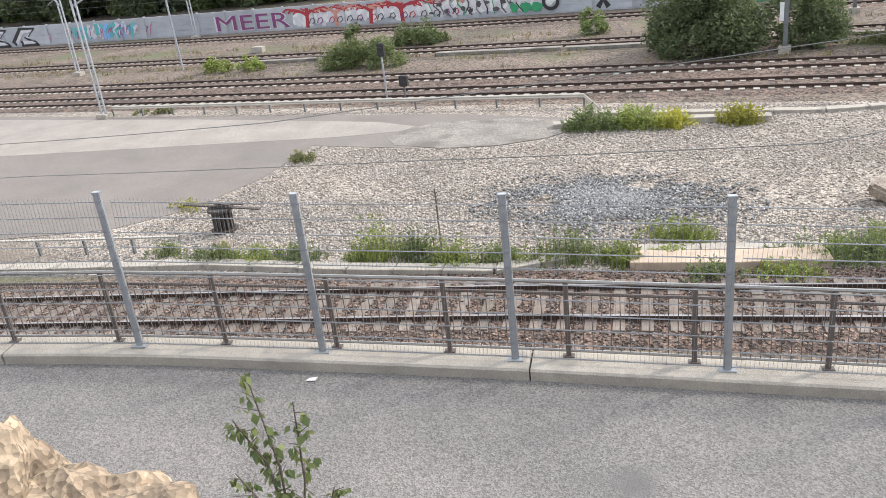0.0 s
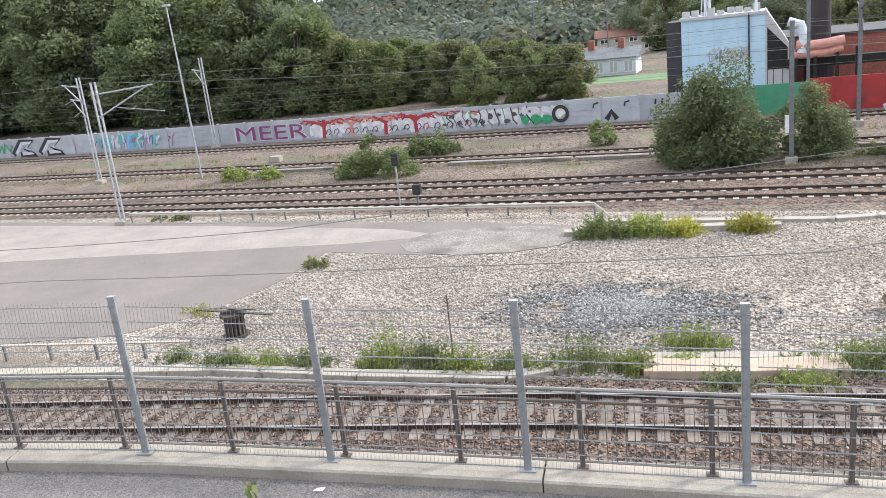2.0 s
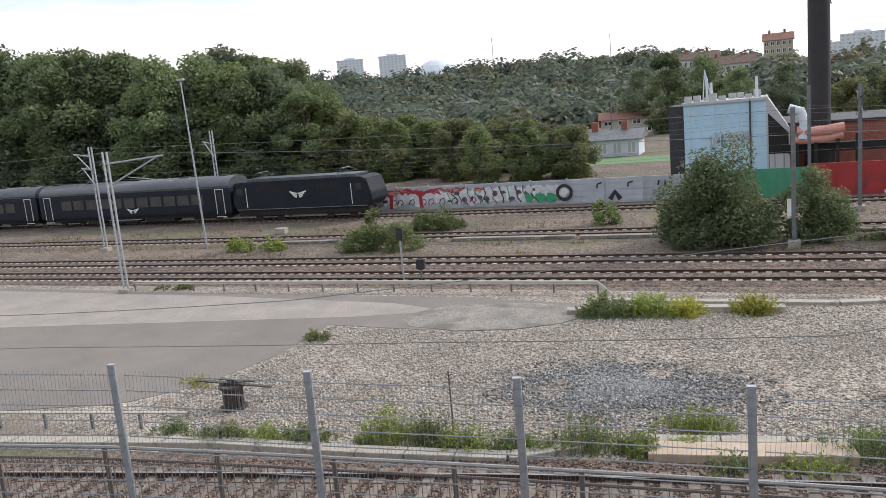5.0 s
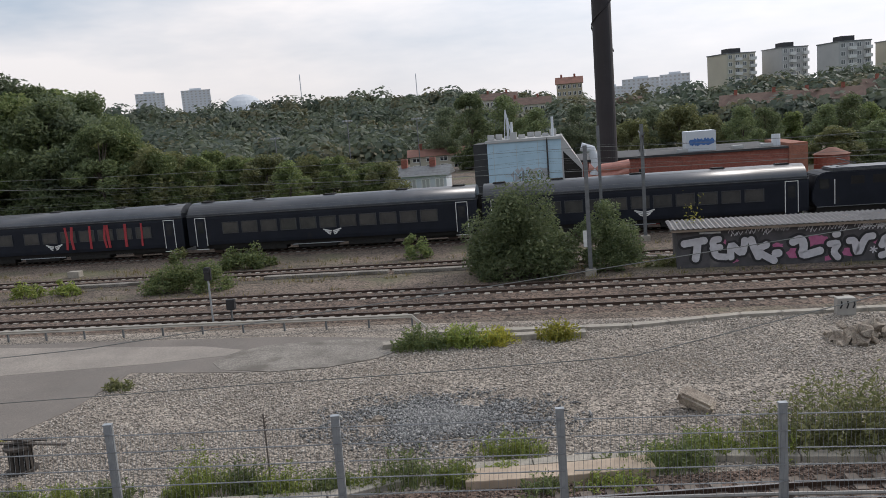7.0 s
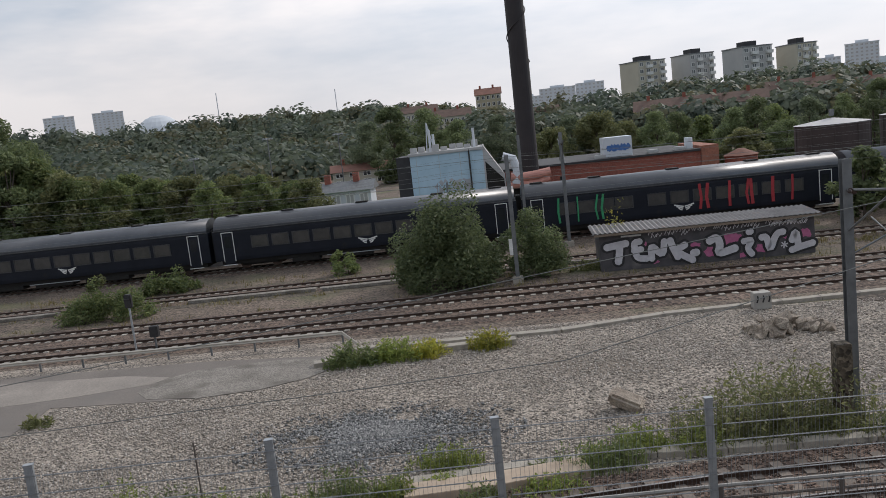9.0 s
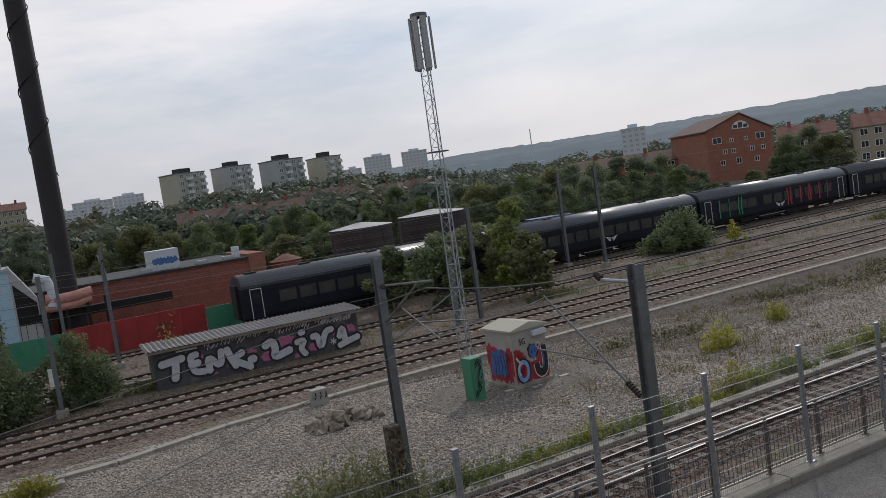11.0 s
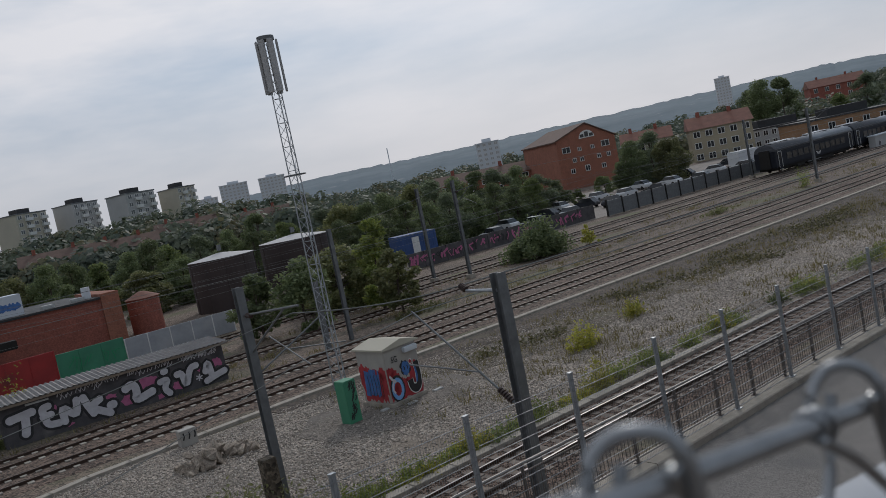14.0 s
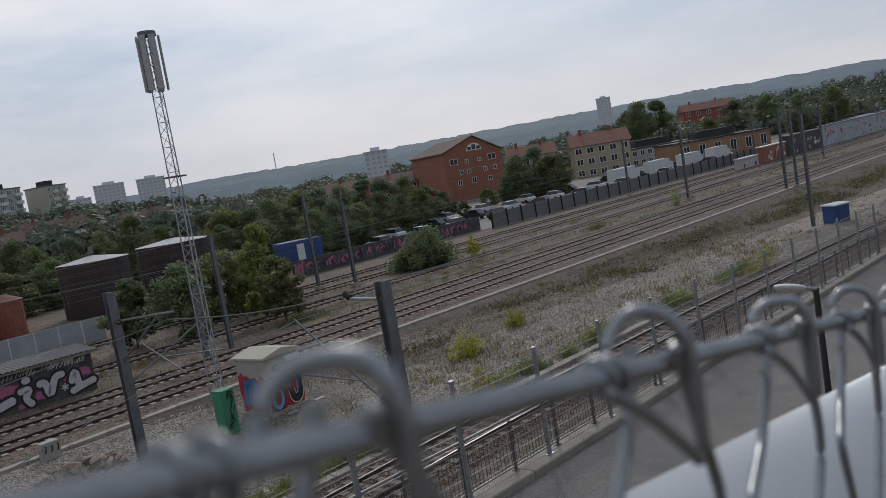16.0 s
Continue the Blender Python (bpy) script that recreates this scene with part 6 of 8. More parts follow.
# ---- yard objects ----
def cable_drum():
    th = thing("cable_drum", pose(-14.6, 19.85, 0), "upright dark wooden cable drum with planks on top", "cable drum")
    part("flange", tubem([(0, 0, 0.02), (0, 0, 0.1)], 0.42, 20), M["wood_dark"], th)
    part("flange", tubem([(0, 0, 0.72), (0, 0, 0.8)], 0.42, 20), M["wood_dark"], th)
    core = part("core", tubem([(0, 0, 0.1), (0, 0, 0.72)], 0.29, 16), M["under"], th)
    for k in range(14):
        a = 2 * math.pi * k / 14
        b = boxm(-0.045, 0.045, -0.015, 0.015, 0.11, 0.71)
        bmesh.ops.transform(b, matrix=pose(0.31 * math.cos(a), 0.31 * math.sin(a), 0, 0, 0, math.degrees(a) + 90), verts=b.verts[:])
        part("stave", b, M["wood_dark"], core)
    return th


cable_drum()
for x, y, z, a, w, tl in ((-14.5, 19.8, 0.83, 4, 1.35, 3), (-14.7, 19.95, 0.88, -24, 0.7, -6), (-14.4, 19.9, 0.91, 30, 0.55, 12)):
    ob = part("plank", boxm(-w, w, -0.07, 0.07, 0, 0.035, 0.006), M["wood_dark"])
    ob.matrix_world = pose(x, y, z, 0, tl, a)
    tagged(ob, "weathered plank lying across a cable drum", "plank", "planks on the drum")


def block(x, y, sx, sy, sz, seed, label, name="rock", mat="stone", turn=0):
    ob = part(name, rockm(sx, sy, sz, seed), M[mat])
    ob.matrix_world = pose(x, y, sz * 0.25, 0, 0, turn)
    return tagged(ob, label, "rock")


block(-13.9, 18.75, 0.35, 0.25, 0.16, 3, "pale flat stone slab beside a cable drum")
ob = part("rock", boxm(-0.52, 0.52, -0.3, 0.3, -0.2, 0.2, 0.09), M["stone"])
ob.matrix_world = pose(4.6, 23.6, 0.27, 14, 22, -20)
tagged(ob, "broken concrete block lying on crushed stone", "rock")
block(-4.95, 23.2, 0.2, 0.12, 0.14, 6, "small grey stone on crushed stone")
rngp = random.Random(8)
for k in range(52):
    x = 10.2 + 2.9 * rngp.random()
    y = 29.5 + 1.3 * rngp.random()
    s = rngp.uniform(0.7, 1.25)
    ob = part("rock", stonem(0.27 * s, 0.22 * s, 0.19 * s, 30 + k), M["stone"])
    ob.matrix_world = pose(x, y, 0.12 + (0.3 if 10.7 < x < 12.6 and k % 2 == 0 else 0), rngp.uniform(-25, 25), rngp.uniform(-25, 25), rngp.uniform(0, 360))
    tagged(ob, "pale brown broken stone in a heap beside the track", "rock", "heap of rubble stones")

th = thing("marker_post", pose(-6.75, 18.75, 0), "thin dark steel post with a pronged top", "post")
part("pole", tubem([(0, 0, 0), (0, 0, 1.95)], 0.022, 6), M["rust"], th)
for k in range(4):
    part("prong", tubem([(-0.07, 0, 1.55 + 0.11 * k), (0, 0, 1.48 + 0.11 * k), (0.07, 0, 1.55 + 0.11 * k)], 0.014, 5), M["rust"], th)
part("base", tubem([(0, 0, 0), (0, 0, 0.05)], 0.28, 12), M["rust"], th)

th = thing("trackside_signal", pose(-16.35, 36.75, 0), "small dark dwarf signal on a pale post", "signal")
part("pole", tubem([(0, 0, 0), (0, 0, 2.5)], 0.05, 8), M["zinc"], th)
part("signal_head", boxm(-0.17, 0.17, -0.1, 0.12, 2.2, 2.85, 0.04), M["ink"], th)
part("hood", boxm(-0.12, 0.12, -0.22, -0.1, 2.62, 2.66), M["ink"], th)
th = thing("track_box", pose(-15.5, 37.1, 0), "small dark trackside box on a stand", "box")
part("stand", boxm(-0.04, 0.04, -0.04, 0.04, 0, 0.9), M["zinc_dull"], th)
part("case", boxm(-0.2, 0.22, -0.14, 0.14, 0.62, 1.15, 0.03), M["ink"], th)


def guard(points, h, label, gap=1.9, rz=0.09):
    th = thing("guard_rail", Matrix(), label, "guard rail", "guard rails")
    pts = [Vector(p) for p in points]
    bm = bmesh.new()
    lines = [[p + Vector((0, dy, h + dz)) for p in pts] for dy, dz in ((0, -rz), (-0.05, -rz * 0.6), (-0.02, 0), (-0.05, rz * 0.6), (0, rz), (0.03, rz), (0.03, -rz))]
    loft(bm, lines + [lines[0]])
    bmesh.ops.recalc_face_normals(bm, faces=bm.faces[:])
    part("beam", bm, M["guard"], th)
    for a, b in zip(pts, pts[1:]):
        n = max(1, round((b - a).length / gap))
        for k in range(n):
            p = a.lerp(b, k / n)
            part("post", boxm(p.x - 0.04, p.x + 0.04, p.y + 0.03, p.y + 0.1, 0, h + 0.05), M["zinc_dull"], th)
    return th


guard([(-32, 34.6, 0), (-18, 34.75, 0), (-6.0, 34.7, 0), (-5.1, 33.6, -0.35)], 0.5, "long low steel guard rail along the main track")
guard([(-30, 15.6, 0), (-21.5, 17.0, 0), (-14.9, 18.05, 0)], 0.55, "low dark pipe rail at the yard's edge", 1.7, 0.04)


def slab_row(points, w, h, n_each, label, mat="concrete", name="cable_trough"):
    """A row of concrete cover slabs along a line."""
    th = thing(name, Matrix(), label, "cable trough")
    pts = [Vector(p) for p in points]
    for a, b in zip(pts, pts[1:]):
        L = (b - a).length
        n = max(1, round(L / n_each))
        yaw = math.degrees(math.atan2(b.y - a.y, b.x - a.x))
        bm = boxm(-L / n / 2 + 0.012, L / n / 2 - 0.012, -w / 2, w / 2, -0.1, h, 0.012)
        me = mesh_from(bm, "cover_slab")
        me.materials.append(M[mat])
        for k in range(n):
            p = a.lerp(b, (k + 0.5) / n)
            share("cover_slab", me, th, pose(p.x, p.y, p.z, random.Random(k).uniform(-1, 1), 0, yaw + random.Random(k + 9).uniform(-0.7, 0.7)))
    return th


slab_row([(-6.0, 33.3, 0.02), (-2, 33.2, 0.02), (3.5, 33.2, 0.02), (8, 34.3, 0.02), (18, 34.8, 0.02), (31.3, 34.7, 0.02), (68, 34.6, 0.02), (150, 34.6, 0.02)], 0.42, 0.12, 1.6, "pale concrete cable trough along the main track")
slab_row([(-6.6, 31.3, 0.02), (-4, 31.9, 0.02), (1.6, 32.2, 0.02)], 0.5, 0.2, 1.9, "weathered concrete kerb slabs half hidden by weeds")
slab_row([(-28, 14.8, 0.02), (-13.3, 17.3, 0.02), (-9, 17.5, 0.02), (-5, 17.9, 0.02), (-2.9, 19.1, 0.02)], 0.45, 0.14, 1.6, "pale concrete cable trough beside the near track")
slab_row([(-1.6, 19.5, 0.02), (3.0, 20.2, 0.02), (6.5, 20.0, 0.02), (12, 19.95, 0.02), (20, 19.9, 0.02), (34, 19.8, 0.02)], 0.4, 0.14, 1.6, "pale concrete cable trough beside the near track")
slab_row([(-1.7, 18.75, 0.02), (0.7, 19.05, 0.02), (2.9, 19.5, 0.02)], 0.75, 0.22, 2.2, "tan board cover over a pit beside the near track", "tan", "pit_cover")
for x, y, w, a in ((-29.5, 48.4, 3.0, 2), (-14, 48.3, 4.0, 0), (-7, 48.2, 2.6, 1), (3.5, 48.6, 3.6, 0)):
    ob = part("concrete_slab", boxm(-w, w, -0.3, 0.3, 0, 0.2, 0.02), M["dust"])
    ob.matrix_world = pose(x, y, 0, 0, 0, a)
    tagged(ob, "low concrete platform edge overgrown with weeds", "slab", "platform remains")
ob = part("track_box", boxm(-0.45, 0.45, -0.3, 0.3, 0, 0.45, 0.03), M["concrete"])
ob.matrix_world = pose(-34, 52.8, 0)
tagged(ob, "small pale concrete box beside the siding", "box")

th = thing("number_cabinet", pose(12.0, 34.0, 0), "low grey cabinet with dark painted marks", "cabinet")
part("case", boxm(-0.36, 0.36, -0.22, 0.25, 0, 0.7, 0.02), M["kiosk"], th)
bm = bmesh.new()
for k in range(3):
    stroke(bm, [(-0.26 + 0.24 * k, 0.3), (-0.2 + 0.24 * k, 0.45), (-0.22 + 0.24 * k, 0.6)], 0.06, -0.256)
part("painted_mark", bm, M["ink"], th)


def kiosk():
    th = thing("equipment_kiosk", pose(19.3, 28.9, 0, 0, 0, 6), "beige equipment kiosk covered with colourful graffiti", "kiosk")
    part("plinth", boxm(-1.05, 1.05, -1.2, 1.3, -0.05, 0.14, 0.02), M["concrete"], th)
    part("case", boxm(-0.95, 0.95, -1.1, 1.2, 0.14, 2.0, 0.02), M["kiosk"], th)
    bm = bmesh.new()
    ends = [[bm.verts.new((x, y, z)) for x, z in ((-1.06, 2.0), (1.06, 2.0), (1.06, 2.06), (0.05, 2.24), (-1.06, 2.06))] for y in (-1.22, 1.32)]
    bm.faces.new(ends[0])
    bm.faces.new(ends[1][::-1])
    for k in range(5):
        bm.faces.new((ends[0][k], ends[1][k], ends[1][(k + 1) % 5], ends[0][(k + 1) % 5]))
    bmesh.ops.recalc_face_normals(bm, faces=bm.faces[:])
    part("roof", bm, M["cream"], th, "pale low-pitched lid")
    part("vent_hood", boxm(0.1, 0.85, -1.36, -1.11, 1.72, 1.9, 0.02), M["farwhite"], th)
    rk = random.Random(12)
    faces = {"front": pose(0, -1.1, 0), "side": pose(-0.95, 0.05, 0, 0, 0, -90)}

    def spray(face, key, kind, pts, w, layer):
        bm = bmesh.new()
        y = -0.004 - 0.003 * layer
        if kind == "patch":
            for q in range(3):
                blotch(bm, rk, pts[0], pts[1], w[0] * (1 - 0.12 * q), w[1] * (1 - 0.12 * q), y - 0.0004 * q, 22)
        else:
            stroke(bm, pts, w, y)
        for v in bm.verts:
            v.co.x = max(-0.945 if face == "front" else -1.14, min(0.945 if face == "front" else 1.04, v.co.x))
            v.co.z = max(0.16, v.co.z)
        bmesh.ops.transform(bm, matrix=faces[face], verts=bm.verts[:])
        part("graffiti", bm, M[key], th)

    def arc(cx, cz, rx, rz, a0, a1, n=16):
        return [(cx + rx * math.cos(radians(a0 + (a1 - a0) * k / n)), cz + rz * math.sin(radians(a0 + (a1 - a0) * k / n))) for k in range(n + 1)]

    # red ground over both faces
    for u, z, w, h in ((-0.7, 0.75, 0.55, 0.75), (-0.25, 0.5, 0.7, 0.5), (0.4, 0.45, 0.75, 0.45), (0.6, 0.8, 0.4, 0.6), (-0.75, 1.1, 0.35, 0.35)):
        spray("front", "red", "patch", (u, z), (w, h), 0)
    for u, z, w, h in ((-0.6, 0.8, 0.6, 0.8), (0.1, 0.75, 0.75, 0.75), (0.7, 0.8, 0.5, 0.75), (-0.85, 1.2, 0.4, 0.35), (0.75, 1.15, 0.4, 0.4)):
        spray("side", "red", "patch", (u, z), (w, h), 0)
    # blue drips and a round pale blue letter at the corner
    for k in range(9):
        u = -0.75 + 0.14 * k
        spray("side", "blue", "line", [(u - 0.05, 0.35 + 0.1 * rk.random()), (u, 0.8), (u + 0.06, 1.1 + 0.25 * rk.random())], 0.13, 1 + k % 3)
    for k in range(5):
        u = -0.5 + 0.27 * k
        spray("side", "ink", "line", [(u, 0.4), (u + 0.04, 0.75), (u - 0.02, 1.15)], 0.035, 5)
    spray("front", "ink", "line", arc(-0.52, 0.58, 0.34, 0.4, 20, 380), 0.16, 2)
    spray("front", "skyspray", "line", arc(-0.52, 0.58, 0.27, 0.32, 20, 380), 0.15, 3)
    spray("front", "silver", "line", arc(-0.62, 0.66, 0.16, 0.2, 60, 250), 0.07, 4)
    spray("front", "silver", "line", [(-0.86, 1.1), (-0.7, 0.92), (-0.55, 0.86)], 0.09, 4)
    # round blue face
    spray("front", "ink", "patch", (0.12, 1.18), (0.36, 0.34), 2)
    spray("front", "blue", "patch", (0.12, 1.18), (0.31, 0.29), 3)
    for u in (0.02, 0.2):
        spray("front", "ink", "line", [(u, 1.25), (u + 0.05, 1.18), (u, 1.12)], 0.035, 5)
    # black hook with a white outline
    hook = [(0.72, 1.28), (0.76, 0.9), (0.74, 0.6)] + arc(0.5, 0.58, 0.24, 0.22, 0, -180, 10)[1:] + [(0.24, 0.72)]
    spray("front", "white", "line", hook, 0.36, 6)
    spray("front", "ink", "line", hook, 0.29, 7)
    spray("front", "blue", "line", [(0.62, 1.1), (0.66, 0.8), (0.6, 0.55)], 0.09, 8)
    spray("front", "white", "line", arc(0.42, 1.34, 0.09, 0.09, 0, 330), 0.03, 8)
    spray("front", "red", "patch", (0.42, 1.34), (0.08, 0.08), 7)
    letters("graffiti_word", "5G", 0.3, M["ink"], th, pose(-0.62, -1.14, 1.5), 1.0)
    for k, (u, v, w) in enumerate(((-0.5, -1.75, 0.5), (1.25, -1.5, 0.55), (-1.5, -1.0, 0.4))):
        b = part("base_slab", boxm(u, u + w, v, v + 0.28, -0.02, 0.06, 0.02), M["greyrender"], th, "loose pale slab")
    th.scale = (0.95, 0.8, 1.2)
    return th


kiosk()
sheet("soil_patch", [(14.9, 26.6), (17.0, 25.4), (20.5, 25.6), (22.6, 27.2), (22.8, 29.8), (20.8, 31.4), (16.2, 31.0), (14.6, 29.0)], 0.03, M["dirt"], "dark trodden soil round an equipment kiosk", "soil")
th = thing("green_cabinet", pose(16.7, 28.3, 0, 0, 0, 8), "narrow cabinet sprayed bright green and black", "cabinet")
part("case", boxm(-0.3, 0.3, -0.3, 0.3, 0, 1.75, 0.02), M["greensteel"], th)
rk = random.Random(2)
for k in range(22):
    bm = bmesh.new()
    u, z = rk.uniform(-0.25, 0.15), rk.uniform(0.15, 1.5)
    stroke(bm, [(u, z), (u + 0.1, z + 0.14), (u + 0.05, z + 0.2)], 0.05, -0.305 - 0.0004 * k)
    part("graffiti", bm, M["ink"], th)
th = thing("mast_cabinet", pose(9.9, 20.9, 0), "dull green box fixed beside a mast", "cabinet")
part("case", boxm(-0.28, 0.12, -0.2, 0.2, 0.5, 2.3, 0.02), M["drygrass"], th)
part("stand", boxm(-0.2, 0.04, -0.1, 0.1, 0, 0.5), M["zinc_dull"], th)


# ---- works behind the train ----
def works():
    th = thing("works_building", pose(-5.8, 73.5, 0), "pale blue clad works building with roof plant", "building")
    part("wall", boxm(0, 6.6, 0, 7, 0, 6.7), M["paleblue"], th)
    for x in (0.55, 2.6, 4.5):
        part("cladding_joint", boxm(x, x + 0.03, -0.02, -0.002, 0, 6.6), M["greyrender"], th)
    part("downpipe", tubem([(5.35, -0.09, 0), (5.35, -0.09, 6.9)], 0.07, 8), M["darkclad"], th, "dark downpipe")
    part("parapet", boxm(-0.15, 6.75, -0.15, 7.1, 6.7, 6.95, 0.03), M["greyrender"], th)
    part("side_wall", boxm(-1.3, -0.002, 0.4, 6, 0, 6.7), M["darkclad"], th, "dark side wall")
    bm = bmesh.new()
    a = [bm.verts.new(p) for p in ((6.6, 0.0, 0), (8.4, 0.0, 0), (8.4, 0.0, 4.2), (6.6, 0.0, 7.1))]
    b = [bm.verts.new((v.co.x, 5.0, v.co.z)) for v in a]
    bm.faces.new(a)
    bm.faces.new(b[::-1])
    for k in range(4):
        bm.faces.new((a[k], b[k], b[(k + 1) % 4], a[(k + 1) % 4]))
    part("sloped_end", bm, M["greyrender"], th)
    r = random.Random(3)
    for k in range(9):
        x, y = 0.3 + 0.7 * k, r.uniform(0.5, 4)
        part("roof_unit", boxm(x - 0.3, x + 0.3, y - 0.3, y + 0.3, 6.95, 6.95 + r.uniform(0.25, 0.7), 0.03), M["greyrender"], th)
    for x, h in ((1.9, 2.0), (2.25, 1.6), (5.9, 1.8)):
        part("vent_pipe", tubem([(x, 1, 6.9), (x, 1, 6.9 + h)], 0.11, 8), M["farwhite"], th)
    for x in (6.75, 7.2, 7.9):
        part("end_panel", boxm(x, x + 0.04, -0.03, -0.002, 0.2, 4.1), M["under"], th)
    bm = bmesh.new()
    t3 = [bm.verts.new(p) for p in ((6.75, -0.02, 2.2), (8.3, -0.02, 2.2), (8.3, -0.02, 3.9), (6.75, -0.02, 5.6))]
    bm.faces.new(t3)
    part("end_opening", bm, M["under"], th, "dark opening in the sloped end")
    for x in (1.55, 1.9, 2.3):
        part("antenna_leg", tubem([(x, 1.0, 6.95), (1.75, 1.0, 9.6)], 0.05, 6), M["farwhite"], th)
    rm = random.Random(31)
    for k in range(5):
        bm = bmesh.new()
        blotch(bm, rm, 2.5 + 0.62 * k, 3.75, 0.62, 0.75, -0.022 - 0.001 * k)
        part("graffiti", bm, M["wallpanel"], th, "grey painted ground behind letters")
    for word, x, tilt in (("M", 2.15, 4), ("K", 3.2, -6), ("S", 4.2, 7)):
        letters("graffiti_word", word, 1.35, M["zinc_dull"], th, pose(x - 0.05, -0.034, 3.23, 0, tilt, 0), 1.06, 0.0, "grey outlined letter")
        letters("graffiti_word", word, 1.3, M["paleblue"], th, pose(x, -0.046, 3.27, 0, tilt, 0), 0.9, 0.0)
    return th


works()
th = thing("factory_chimney", pose(4.95, 76, 0), "tall dark steel chimney with a spiral strake", "chimney")
part("shaft", tubem([(0, 0, 0), (0, 0, 26), (0, 0, 48)], 0.88, 24, 0.8), M["chimney"], th)
bm = bmesh.new()
tube(bm, [(0.93 * math.cos(a), 0.93 * math.sin(a), 14 + a * 0.75) for a in (0.3 * k for k in range(150))], 0.05, 5)
part("strake", bm, M["chimney"], th)
part("base_ring", tubem([(0, 0, 0), (0, 0, 3.6)], 1.15, 24), M["chimney"], th)

th = thing("pipework", pose(2.9, 72.5, 0), "thick salmon-pink and white pipes beside the works", "pipes")
part("pipe", tubem([(0.2, 0, 4.0), (1.3, 0, 3.9), (2.6, 0, 4.0), (3.7, 0, 4.15)], 0.4, 14), M["salmon"], th)
part("pipe", tubem([(0.0, 0.1, 3.3), (2.4, 0.1, 3.3), (3.6, 0.1, 3.6)], 0.36, 14), M["salmon"], th)
part("elbow", tubem([(-0.4, 0, 5.9), (0.5, 0, 5.6), (0.8, 0, 4.6), (0.6, 0, 3.4)], 0.4, 14), M["farwhite"], th)
for x in (0.2, 1.6, 3.2, 4.6):
    part("support", boxm(x - 0.12, x + 0.12, -0.15, 0.15, 0, 3.6), M["under"], th)
part("duct", boxm(-0.5, 10, 0.5, 1.5, 2.2, 2.9, 0.05), M["under"], th)

th = thing("brick_works", pose(2.4, 77.5, 0), "low long red brick works with a flat roof", "building")
part("wall", boxm(0, 18.6, 0, 12, 0, 4.25), M["brick"], th)
part("end_wall", boxm(18.602, 20.2, -0.2, 9, 0, 4.7), M["brick_orange"], th, "orange brick end")
part("roof", boxm(-0.2, 18.55, -0.2, 12.2, 4.252, 4.45), M["darkclad"], th)
for x in (2.0, 9.0, 14.0, 16.5):
    part("roof_unit", boxm(x, x + 1.0, 1, 2, 4.45, 4.75, 0.03), M["greyrender"], th)
part("roof_housing", boxm(9.9, 12.6, 1.5, 4, 4.45, 6.3, 0.03), M["farwhite"], th, "white roof housing with blue paint")
bm = bmesh.new()
rk = random.Random(6)
for k in range(7):
    blotch(bm, rk, 10.4 + 0.3 * k, 5.3, 0.3, 0.4, 1.48 - 0.001 * k)
part("graffiti", bm, M["blue"], th)
part("flue", tubem([(18.0, 2, 4.4), (18.0, 2, 5.5)], 0.4, 12), M["farwhite"], th)

th = thing("round_hut", pose(25.4, 80, 0), "round red brick hut with a low cone roof", "building")
part("wall", tubem([(0, 0, 0), (0, 0, 3.3)], 1.5, 24), M["brick"], th)
part("roof", tubem([(0, 0, 3.3), (0, 0, 3.9)], 1.65, 24, 0.3), M["roof"], th)


def tank(az, d, r, top, label):
    x, y = at_az(az, d)
    th = thing("oil_tank", pose(x, y, 0), label, "tank", "storage tanks")
    part("shell", tubem([(0, 0, 0), (0, 0, top)], r, 40), M["tank"], th)
    part("roof", tubem([(0, 0, top), (0, 0, top + 0.5)], r * 1.01, 40, 0.2), M["tankroof"], th, "pale shallow cone roof")
    for k in range(10):
        a = 2 * math.pi * k / 10
        part("rib", tubem([(r * math.cos(a), r * math.sin(a), 0), (r * math.cos(a), r * math.sin(a), top)], 0.07, 5), M["tank"], th)
    part("roof_vent", tubem([(0, 0, top + 0.7), (0, 0, top + 1.3)], 0.25, 8), M["zinc_dull"], th)


tank(22.27, 88, 3.4, 5.3, "dark brown cylindrical storage tank with a pale roof")
tank(27.33, 96, 4.05, 5.35, "larger dark brown cylindrical storage tank with a pale roof")

th = thing("tank_yard_wall", pose(29, 66, 0), "pale concrete wall below the tanks", "wall", kind="structure")
for k in range(6):
    part("wall_panel", boxm(3.0 * k, 3.0 * k + 2.96, -0.08, 0.08, 0, 1.5, 0.01), M["concrete"], th)

th = thing("blue_container", pose(54.6, 78.5, 0, 0, 0, -14), "blue steel container with a white patch", "container")
part("case", boxm(0, 5.2, 0, 2.4, 0, 3.0, 0.03), M["bluesteel"], th)
for k in range(17):
    part("rib", boxm(0.12 + 0.3 * k, 0.24 + 0.3 * k, -0.035, -0.002, 0.1, 2.9), M["bluesteel"], th)
part("patch", boxm(2.0, 2.9, -0.05, -0.036, 0.7, 2.6), M["white"], th)

